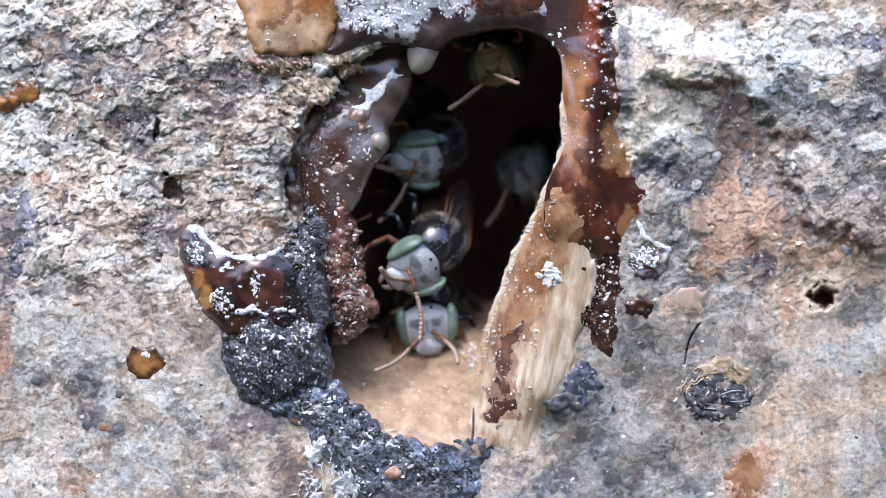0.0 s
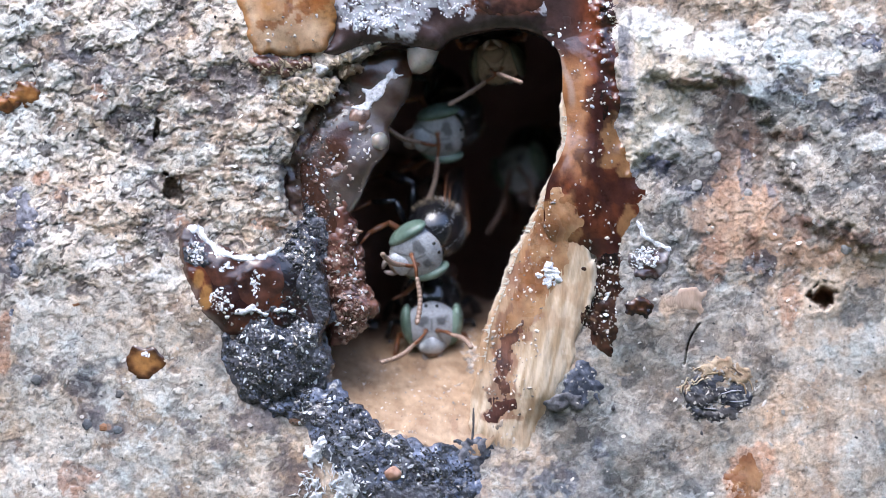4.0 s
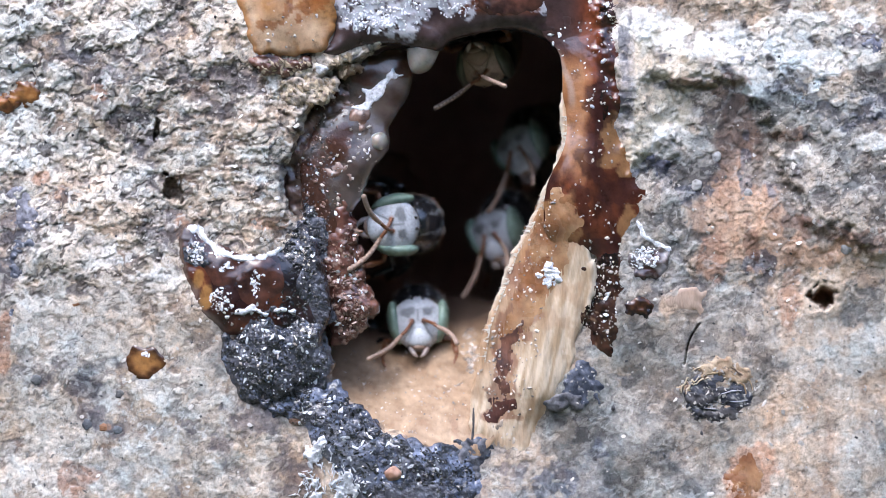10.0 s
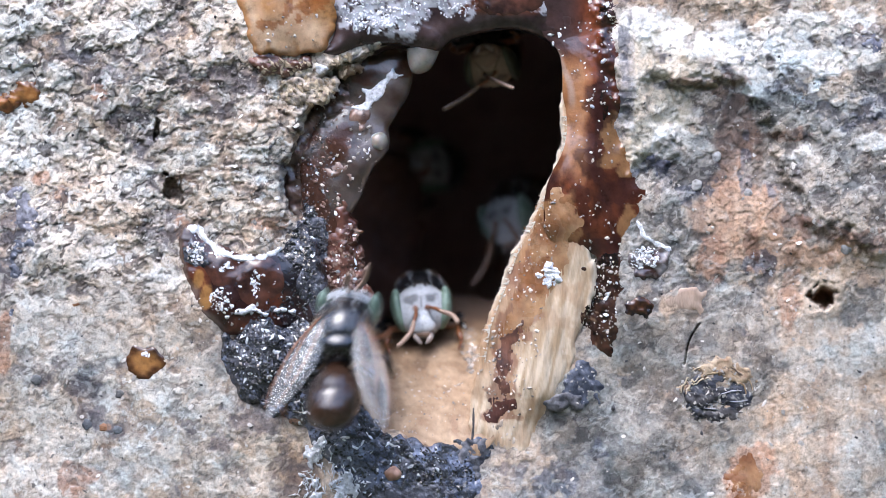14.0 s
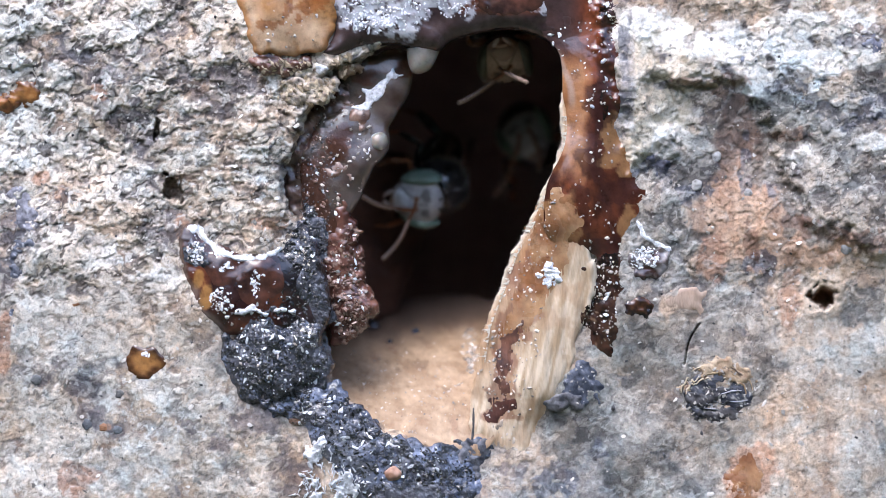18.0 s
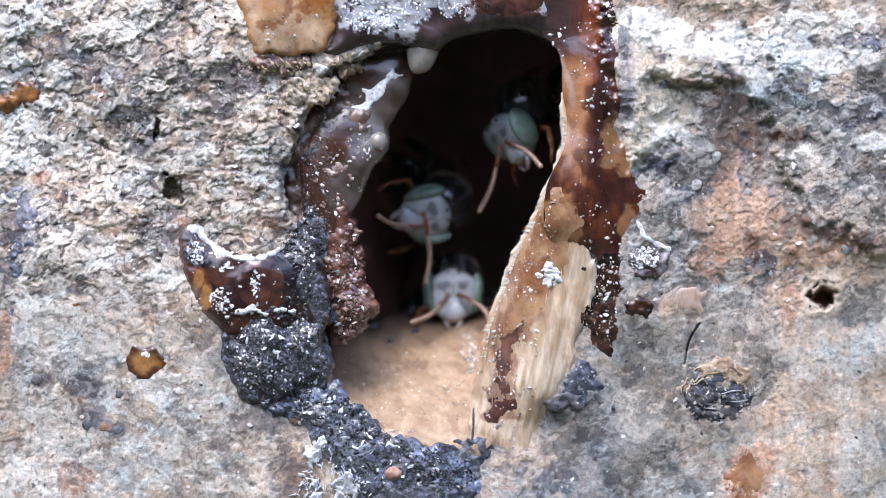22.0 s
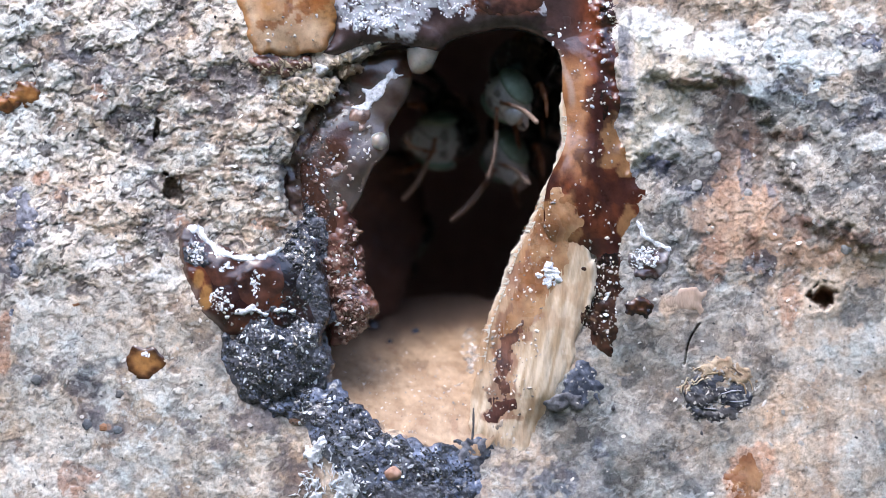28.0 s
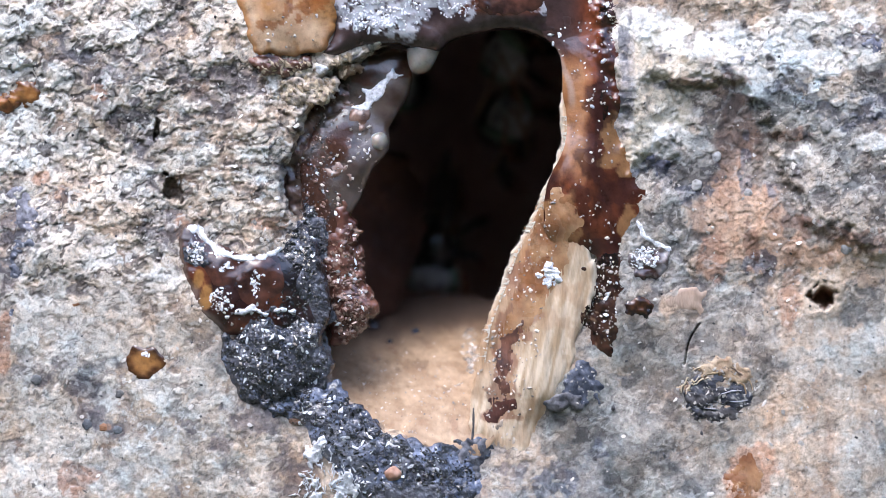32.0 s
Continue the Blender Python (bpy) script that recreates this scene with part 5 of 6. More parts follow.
strew("crumbs", [(556, 310, 32, 100), (606, 186, 26, 22), (575, 230, 24, 40), (600, 400, 40, 40)], 190, (1.0, 4.2), CRUMB, flap, "brown and pink crumbs along the flap", on=("resin_flap", "resin_lining"), seed=335)
strew("dark_grit", [(566, 330, 30, 110), (546, 380, 20, 50)], 90, (1.2, 4), SOOT, flap, "black shiny crumbs", on=("resin_flap", "resin_lining"), seed=336)
strew("grit", [(620, 270, 70, 100)], 45, (1.5, 4.5), GRAIN, flap, "pale stuck grains", on=("resin_flap",), seed=306)
strew("grit", [(700, 690, 130, 100)], 240, (0.9, 3.0), GRAIN, sill, "pale dust grains", on=("entrance_sill",), seed=307)
strew("grit", [(900, 580, 60, 200), (950, 400, 40, 90), (890, 660, 30, 80)], 230, (1.2, 4.0), GRAIN, splinter, "pale dust grains on the wood", on=("wood_splinter", "amber_film", "stain"), seed=308)
strew("wax_flake", [(974, 490, 22, 16), (978, 478, 10, 12)], 60, (3, 9), WAX_GLINT, splinter, "white wax and glint flake stuck to the wood", on=("wood_splinter", "wax_flake", "amber_film"), seed=309, flat=0.8)
strew("grey_dust", [(832, 620, 14, 40)], 90, (2, 6), GRAIN, sill, "grey crumbs against the wedge", seed=310)
# glints of the wet resin, strewn as small white flecks
strew("wax_fleck", [(430, 500, 100, 90), (545, 430, 26, 70)], 40, (1.2, 5.5), WAX_GLINT, lump, "bluish white flecks for glints on wet resin", on=("resin_lump", "black_patch", "amber_patch"), seed=351, flat=0.25, long=2.6)
strew("wax_fleck", [(490, 630, 90, 80), (480, 575, 70, 20)], 130, (1.2, 5.0), WAX_GLINT, mass, "bluish white flecks for glints on wet resin", on=("resin_mass", "lump"), seed=352, flat=0.25, long=2.4)
strew("wax_fleck", [(590, 750, 90, 50), (700, 810, 90, 50)], 100, (1.2, 5), WAX_GLINT, band, "bluish white flecks for glints on wet resin", on=("resin_band", "lump"), seed=353, flat=0.25, long=2.4)
strew("wax_fleck", [(1066, 120, 26, 120), (1070, 540, 26, 70), (1010, 60, 60, 60)], 44, (1.5, 7), WAX_GLINT, collar, "bluish white flecks for glints on wet resin", on=("resin_collar", "dark_streak"), seed=354, flat=0.3, long=1.8)
strew("wax_fleck", [(626, 545, 40, 70), (600, 430, 40, 60)], 46, (1.5, 6), WAX_GLINT, pillar, "bluish white flecks for glints on wet resin", on=("resin_pillar",), seed=355, flat=0.3, long=1.8)
strew("wax_fleck", [(600, 230, 60, 100), (560, 330, 40, 70)], 36, (1.0, 4), WAX_GLINT, flap, "bluish white flecks for glints on wet resin", on=("resin_flap", "resin_lining"), seed=356, flat=0.3, long=2.2)
strew("black_grit", [(490, 630, 90, 80)], 520, (1.2, 4.5), TAR, mass, "shiny blue-black granules", on=("resin_mass", "lump"), seed=341)
strew("black_grit", [(560, 740, 80, 50), (680, 800, 90, 50), (790, 830, 60, 40)], 650, (1.2, 4.5), TAR, band, "shiny blue-black granules", on=("resin_band", "lump"), seed=342)
strew("black_grit", [(540, 430, 30, 90), (500, 530, 60, 40)], 260, (1.2, 4.5), TAR, lump, "shiny blue-black granules", on=("resin_lump", "black_patch"), seed=343)
strew("chip", [(1266, 700, 72, 52)], 110, (1.5, 5), CHIP, knot, "grey and tan bark chips", seed=344, flat=0.15)
strew("chip", [(1030, 680, 30, 44)], 20, (1.5, 4), CHIP, bpy.data.objects["resin_crust"], "grey chips", seed=345, flat=0.3)
strew("dark_grit", [(490, 570, 90, 30), (540, 440, 40, 60), (500, 640, 80, 70)], 260, (1.5, 5), SOOT, mass, "shiny black crumbs", seed=311)
strew("grit", [(470, 570, 70, 24), (545, 480, 30, 60), (480, 620, 80, 60)], 50, (1.2, 4), GRAIN, mass, "pale stuck grains", seed=312)

strew("grit", [(1072, 530, 28, 84), (1060, 470, 20, 24)], 70, (1.2, 4), GRAIN, collar, "pale stuck grains", on=("dark_streak", "resin_collar"), seed=383)
strew("frost", [(345, 448, 15, 20), (399, 474, 14, 7), (392, 532, 22, 24), (348, 408, 12, 12), (452, 500, 8, 30)], 210, (1.0, 3.8), WAX_GLINT, lump, "white frost of wax crumbs", on=("resin_lump", "amber_patch", "black_patch"), seed=371, flat=0.4, long=1.7)
# jagged fibres along the wedge's broken edge
def build_fringe():
    rng = random.Random(7)
    edge = [(995, 180), (994, 230), (984, 286), (960, 338), (938, 390), (905, 450), (880, 520), (857, 580), (848, 640)]
    verts, faces = [], []
    for (a, b), (c, d) in zip(edge, edge[1:]):
        for k in range(64):
            t = rng.random()
            u, v = a + (c - a) * t + 5, b + (d - b) * t
            got = touch(u + 3, v)
            if not got or got[2] != "wood_splinter":
                continue
            h = -got[0].y / MM
            ln, w = 2.5 + 9 * rng.random() ** 2.0, rng.uniform(0.8, 2.6)
            h += rng.uniform(-0.08, 0.05)
            i = len(verts)
            tip = (u - ln * 0.8, v + rng.uniform(-5, 9))
            for q in ((u + 6, v - w, h + 0.03), (u + 6, v + w, h + 0.03), (*tip, h - 0.12), (u + 6, v, h - 0.12)):
                verts.append(tuple(spot(*q)))
            faces += [(i, i + 1, i + 2), (i + 1, i + 3, i + 2), (i + 3, i, i + 2), (i, i + 3, i + 1)]
    tint = np.repeat(mix((0.50, 0.42, 0.31), (0.76, 0.71, 0.62), np.random.RandomState(3).rand(len(verts) // 4)), 4, axis=0)
    tint = colour(tint, 0.1)
    ob = new("fringe", mesh_of("fringe", verts, faces, WOOD, tint, False))
    ob.parent = splinter
    tagged(ob, "pale torn wood fibres along the edge")


build_fringe()
hair = strand("stray_hair", [(896, 470), (899, 448), (904, 432), (914, 422), (922, 414)], 0.9, HAIRM, None, 0.1, taper=False)
tagged(hair, "fine pale stray hair on the wood edge", "hair")

# crumbs of the bark itself
rest = ("bark",)
crumbs = strew("bark_crumbs", [(250, 440, 330, 520)], 520, (2, 7), CHIP, None, flat=0.16, on=rest, seed=320)
tagged(crumbs, "beige and grey crumbs of weathered bark", "bark crumbs", kind="stuff")
crumbs = strew("bark_crumbs", [(1330, 440, 300, 520), (960, 860, 130, 70)], 340, (2, 6), CHIP, None, flat=0.16, on=rest, seed=321)
tagged(crumbs, "grey crumbs of weathered bark", "bark crumbs", kind="stuff")
specks = strew("dark_specks", [(250, 440, 330, 520), (1330, 440, 300, 520)], 220, (1.2, 4), SOOT, None, flat=0.5, on=rest, seed=322)
tagged(specks, "dark specks of soot and mould on bark", "specks", kind="stuff")
# small nodules on the bark
for k, (u, v, p) in enumerate([(1268, 277, 9), (1232, 328, 10), (1324, 342, 8), (1496, 440, 10), (1462, 225, 10)]):
    b = bead("bark_nodule", (u, v), (p, p), BARK, None, "small grey rounded nodule on the bark", 0.35, 140 + k, (0.40 - 0.03 * k, 0.385 - 0.03 * k, 0.365 - 0.03 * k, 0.2))
    tagged(b, category="nodule", group="nodules on the bark")
for k, (u, v, p, tone) in enumerate([(155, 752, 10, (0.09, 0.095, 0.105)), (183, 757, 7, (0.30, 0.15, 0.08)), (208, 762, 8, (0.13, 0.14, 0.15)), (212, 698, 8, (0.12, 0.115, 0.11)), (64, 672, 9, (0.14, 0.14, 0.14))]):
    b = bead("bark_nodule", (u, v), (p, p), BARK, None, "small dark rounded nodule on the bark", 0.3, 150 + k, (*tone, 0.4))
    tagged(b, category="nodule", group="nodules on the bark")
# the amber drop's glint, made of white flecks
strew("wax_fleck", [(256, 628, 8, 6)], 12, (1.5, 4), WAX_GLINT, amber_spot, "white fleck for the drop's glint", seed=381, flat=0.4)
strew("frost", [(1140, 456, 28, 20)], 130, (1.2, 4.5), WAX_GLINT, grey_spot, "white crumbs on the resin", seed=331)


# ---- bees ----
FEELER = 1.92   # mm from an antenna's base to its tip


def build_antenna(bee, side):
    bm = bmesh.new()
    tube(bm, [(0, 0, 0), (0.03, -0.02, -0.15), (0.05, -0.03, -0.40), (0.03, -0.02, -0.62)], [0.05, 0.046, 0.056, 0.05])
    a = part("antenna", bm, BROWNM, bee, "thin jointed tawny antenna")
    a.location = Vector((0.16 * side, -0.40, 0.02)) * MM
    bm = bmesh.new()
    base, tip = Vector((0.03, -0.02, -0.62)), Vector((-0.25, -0.10, -FEELER))
    pts, rad = [], []
    for i in range(11):
        for f, r in ((0.0, 0.050), (0.25, 0.069), (0.75, 0.071), (0.97, 0.054)):
            t = (i + f) / 11
            p = base.lerp(tip, t) + Vector((0.10, 0.0, 0.0)) * math.sin(t * math.pi)
            pts.append(p)
            rad.append(r * (0.85 + 0.2 * min(t * 3, 1)))
    tube(bm, pts + [tip + (tip - base).normalized() * 0.03], rad + [0.02])
    part("flagellum", bm, TAWNY, a, "beaded pale brown flagellum")
    return a


TIP = Vector((-0.25, -0.10, -FEELER))


def build_leg(bee, hip, knee, shin, foot, hind=False, pollen=None, skin=BLACKM):
    bm = bmesh.new()
    tube(bm, [hip, Vector(hip).lerp(Vector(knee), 0.5), knee], [0.09, 0.11, 0.08])
    leg = part("leg", bm, skin, bee, "dark shiny jointed leg" if skin == BLACKM else "amber brown jointed foreleg")
    bm = bmesh.new()
    mid = Vector(knee).lerp(Vector(shin), 0.6)
    tube(bm, [knee, mid, shin], [0.07, 0.17 if hind else 0.09, 0.15 if hind else 0.06])
    part("shin", bm, skin, leg)
    bm = bmesh.new()
    tube(bm, [shin, Vector(shin).lerp(Vector(foot), 0.5), foot], [0.06, 0.05, 0.025])
    part("foot", bm, BROWNM, leg, "brown foot")
    if pollen:
        bm = bmesh.new()
        lobes = [(0.0, 0.0, 0.0, 0.70)] if pollen == POLLEN_Y else [(-0.12, 0.0, 0.25, 0.48), (0.36, 0.05, 0.05, 0.44), (0.05, 0.1, -0.50, 0.44)]
        for x, y, z, r in lobes:
            ball(bm, mid + Vector((x, y, z)), (r, r * 0.95, r), 20, 14, None, lambda p: p * (1 + 0.07 * noise.noise(p * 4 + mid)))
        part("pollen_load", bm, pollen, leg, "packed ball of pollen on the hind leg")
    return leg


def turned(shape, p):
    """Shape a ball whose poles lie along y, so that the face gets an even net."""
    q = shape(Vector((p.x, -p.z, p.y)))
    return Vector((q.x, q.z * 0.76 / 0.66, -q.y * 0.66 / 0.76))


def stain(me, hue):
    """The markings of a bee's face: dull patches over the antennae, dark seams, a pale plate over the mouth."""
    n = len(me.vertices)
    co = np.empty(n * 3)
    me.vertices.foreach_get("co", co)
    x, y, z = (co.reshape(-1, 3) / MM).T
    a = np.abs(x)
    mottle = fbm(x * 100, z * 100, 14, 3, 5)
    tone = np.full(n, 0.50) + 0.04 * mottle
    tone = tone - 0.34 * smooth(1 - np.hypot((a - 0.27) / 0.25, (z - 0.28) / 0.17) + 0.35 * mottle, -0.05, 0.45)
    tone = tone - 0.12 * smooth(z, 0.48, 0.66)
    flank = a - (0.15 + 0.55 * np.clip(-0.05 - z, 0, 0.6))
    low = smooth(-z, 0.02, 0.08)
    tone = tone + 0.17 * low * smooth(-flank, -0.01, 0.03) + 0.08 * smooth(1 - np.hypot((a - 0.36) / 0.14, (z + 0.12) / 0.2), 0, 0.5)
    tone = tone - 0.30 * low * smooth(-np.abs(flank), -0.045, -0.012)
    tone = tone - 0.26 * smooth(-a, -0.045, -0.012) * smooth(0.2 - np.abs(z - 0.2), 0, 0.06)
    rust = smooth(1 - np.hypot((a - 0.17) / 0.11, (z - 0.02) / 0.11), 0, 0.5)
    c = tone[:, None] * np.array(hue)
    c = mix(c, (0.26, 0.12, 0.06), 0.8 * rust)
    c = np.where((y < 0.12)[:, None], c, 0.015)
    at = me.attributes.new("tint", "FLOAT_COLOR", "POINT")
    at.data.foreach_set("color", np.concatenate([np.clip(c, 0.01, 0.7), np.full((n, 1), 0.3)], 1).astype(np.float32).ravel())


def build_bee(label, pollen=None, wings_out=0.0, hue=(0.87, 0.895, 0.93), size=1.06, warm_lit=False):
    """A small stingless bee, head at the origin, its face towards -y, mouth down; millimetres."""
    bee = new("bee")
    bee.scale = (size, size, size)
    tagged(bee, label, "bee", "bees at the nest hole")

    def skull(p):
        # broad flat face, narrowing to the mouth
        y = p.y * (0.8 if p.y > 0 else 0.62 * (1 - 0.10 * (1 - min(1, math.hypot(p.x, p.z)))))
        return Vector((p.x * (1 - 0.26 * max(0, -p.z) ** 1.5), y, p.z * (1.0 - 0.05 * abs(p.x)) - 0.04))

    bm = bmesh.new()
    ball(bm, (0, 0, 0), (0.80, 0.66, 0.76), 72, 48, Matrix.Rotation(radians(90), 3, "X"), lambda p: turned(skull, p))
    head = part("head", bm, MASK, bee, "downy face, tan from painted warm light" if warm_lit else "grey downy face")
    stain(head.data, hue)
    bm = bmesh.new()
    ball(bm, (0, -0.30, -0.42), (0.34, 0.155, 0.27), 20, 12, None, lambda p: Vector((p.x * (1 - 0.40 * p.z), p.y, p.z)))
    part("clypeus", bm, TAWNY if warm_lit else FACE, head, "lower face plate, browned by painted warm light" if warm_lit else "pale grey lower face plate")
    bm = bmesh.new()
    ball(bm, (0, -0.26, -0.69), (0.22, 0.12, 0.09), 14, 8)
    part("labrum", bm, TAWNY, head, "pale brown lip")
    for s in (-1, 1):
        bm = bmesh.new()
        ball(bm, (0.63 * s, 0.06, 0.03), (0.20, 0.40, 0.62), 22, 16, Matrix.Rotation(radians(9 * s), 3, "Y"),
             lambda p, s=s: Vector((p.x + 0.30 * s * (0.6 - p.z * p.z), p.y, p.z)))
        part("compound_eye", bm, DIM_LIT_EYE if warm_lit else EYEM, head, "compound eye, dull olive from painted dim light" if warm_lit else "pale green compound eye")
        bm = bmesh.new()
        tube(bm, [(0.24 * s, -0.16, -0.64), (0.20 * s, -0.26, -0.80), (0.11 * s, -0.30, -0.92), (0.04 * s, -0.30, -0.97)], [0.075, 0.08, 0.06, 0.025])
        part("mandible", bm, JAW, head, "pale brownish jaw")
        bm = bmesh.new()
        ball(bm, (0.16 * s, -0.375, 0.02), (0.06, 0.05, 0.06), 10, 6)
        part("socket", bm, BROWNM, head, "brown antenna socket")
    bm = bmesh.new()
    ball(bm, (0, 0.30, 0), (0.79, 0.46, 0.72), 24, 16)
    part("occiput", bm, BLACKM, head, "black back of the head")
    for x, z in ((0, 0.58), (-0.15, 0.66), (0.15, 0.66)):
        bm = bmesh.new()
        ball(bm, (x, -0.14, z), (0.05, 0.05, 0.05), 10, 6)
        part("ocellus", bm, BLACKM, head)
    bm = bmesh.new()
    fur(bm, (0, 0, 0), (0.80, 0.40, 0.74), 200, 0.06, 6, lambda n: n.y < 0.2)
    part("face_hair", bm, HAIRM, head)
    feelers = [build_antenna(bee, -1), build_antenna(bee, 1)]
    bm = bmesh.new()
    ball(bm, (0, 1.10, 0.40), (0.84, 0.95, 0.84), 22, 14)
    thorax = part("thorax", bm, BLACKM, bee, "black shiny thorax")
    bm = bmesh.new()
    fur(bm, (0, 1.10, 0.40), (0.84, 0.95, 0.84), 420, 0.10, 8, lambda n: n.z > -0.4 and -0.15 < n.y < 0.6 and abs(n.x) + 0.4 * abs(n.z) > 0.55)
    part("fur", bm, HAIRM, thorax, "pale brown fringe of hair")
    bm = bmesh.new()
    fur(bm, (0, 1.10, 0.40), (0.84, 0.95, 0.84), 420, 0.08, 9, lambda n: n.z > 0.25 and (0.22 < abs(n.x) < 0.42 or 0.62 < abs(n.x) < 0.8 or n.y > 0.75))
    part("down", bm, DOWNM, thorax, "silver stripes of short down on the back")
    bm = bmesh.new()
    ball(bm, (0, 1.75, 0.90), (0.46, 0.30, 0.16), 14, 8)
    part("scutellum", bm, BLACKM, thorax, "dull black rear plate")
    bm = bmesh.new()
    ball(bm, (0, 3.0, -0.05), (0.72, 1.15, 0.62), 20, 18, None,
         lambda p: Vector((p.x, p.y, p.z)) * (1 + 0.035 * math.sin(p.y * 14)) * (1 - 0.25 * max(0, p.y) ** 2))
    part("abdomen", bm, BELLY, bee, "shiny banded dark brown abdomen")
    for s in (-1, 1):
        for k, (span, wide) in enumerate(((3.3, 0.82), (2.4, 0.55))):
            bm = bmesh.new()
            top, low = [], []
            lift = wings_out * s
            for i in range(13):
                t = i / 12
                y = 1.2 + span * t * math.cos(lift)
                x = s * (0.46 - 0.42 * t) + span * t * math.sin(lift)
                w = wide * math.sin(math.pi * min(1, 0.08 + t * 0.9)) ** 0.7
                z = 0.95 + 0.12 * k - 0.35 * t + 0.03 * math.sin(9 * t)
                for row, dz, dx in ((top, 0.008, 0), (low, -0.008, 0)):
                    row.append([bm.verts.new(Vector((x - s * w * 0.5 + s * w * j / 3 * 1.0, y, z + dz + 0.04 * math.sin(j * 2.0))) * MM) for j in range(4)])
            for a, b in zip(range(12), range(1, 13)):
                for j in range(3):
                    bm.faces.new((top[a][j], top[a][j + 1], top[b][j + 1], top[b][j]))
                    bm.faces.new((low[b][j], low[b][j + 1], low[a][j + 1], low[a][j]))
            wing = part("wing", bm, WINGM, bee, "smoky translucent wing")
            for edge, thick in ((0.5, 0.028), (-0.1, 0.014)):
                line = []
                for i in range(9):
                    t = 0.02 + 0.9 * i / 8
                    w = wide * math.sin(math.pi * min(1, 0.08 + t * 0.9)) ** 0.7
                    line.append((s * (0.46 - 0.42 * t) + span * t * math.sin(lift) + s * w * edge, 1.2 + span * t * math.cos(lift), 0.975 + 0.12 * k - 0.35 * t + 0.03 * math.sin(9 * t)))
                bm = bmesh.new()
                tube(bm, line, [thick * (1 - 0.06 * i) for i in range(9)], 5)
                part("vein", bm, BROWNM, wing, "dark brown wing vein")
    for s in (-1, 1):
        build_leg(bee, (0.35 * s, 0.75, -0.35), (0.95 * s, 0.45, -0.45), (1.05 * s, 0.05, -0.90), (0.95 * s, -0.25, -1.20), skin=BROWNM)
        build_leg(bee, (0.40 * s, 1.20, -0.40), (1.15 * s, 1.25, -0.30), (1.35 * s, 1.35, -1.0), (1.45 * s, 1.0, -1.45))
        build_leg(bee, (0.40 * s, 1.70, -0.30), (1.10 * s, 2.15, 0.05), (1.40 * s, 2.75, -0.75), (1.35 * s, 2.95, -1.40), True, pollen)
    return bee, feelers


def bee_at(u, v, d, roll=0, turn=0, nod=0):
    """A bee's pose: its face at plan point (u, v), d mm deep; roll 0 mouth down, 90 mouth left; turn to the right, nod down."""
    return Matrix.Translation(spot(u, v, -d)) @ pose(0, 0, 0, 0, 0, turn) @ pose(0, 0, 0, nod) @ pose(0, 0, 0, 0, roll)


def aim(m, base, u, v):
    """The pose in the bee's space of an antenna whose tip shows at plan point (u, v)."""
    eye = Vector((0, -DIST, 0))
    b = m @ base
    way = (spot(u, v) - eye).normalized()
    near = eye + way * (b - eye).dot(way)
    off = (near - b).length
    reach = TIP.length * MM
    tip = near - way * math.sqrt(max(reach ** 2 - off ** 2, 0.0))
    goal = m.to_3x3().inverted() @ (tip - b)
    return Matrix.LocRotScale(base, TIP.rotation_difference(goal), None)


def follow(bee, rows):
    """Key a bee and its two antennae. A row: seconds, u, v, depth, roll, turn, nod, and the antenna tips' offsets from the face."""
    thing, feelers = bee
    bases = [f.location.copy() for f in feelers]
    poses = [(r[0], bee_at(*r[1:7])) for r in rows]
    walk(thing, poses)
    for k in (0, 1):
        walk(feelers[k], [(t, aim(m, bases[k], r[1] + r[7 + 2 * k], r[2] + r[8 + 2 * k])) for (t, m), r in zip(poses, rows)])


GUARD = "small grey-faced stingless bee with green eyes"
FORAGER = "small dark stingless bee flying home"
# The roof bee has warm bounce light painted into its face and eyes.
bee_a = build_bee("small stingless bee hanging from nest roof, warm light painted in", hue=(0.74, 0.53, 0.39), size=0.96, warm_lit=True)
bee_b = build_bee(GUARD + ", high on its side wall")
bee_c = build_bee(GUARD + ", low on its side wall")
bee_d = build_bee(GUARD + ", on the far wall")
bee_e = build_bee(GUARD + ", standing on its floor")
bee_g = build_bee(GUARD + ", low on the far wall")
bee_f = build_bee("small dark stingless bee leaving the nest hole", None, 0.25)
bee_h = build_bee(FORAGER, None, 0.45)
bee_w = build_bee(FORAGER + " with white pollen loads", POLLEN_W)
bee_y = build_bee(FORAGER + " with yellow pollen loads", POLLEN_Y, 0.18)


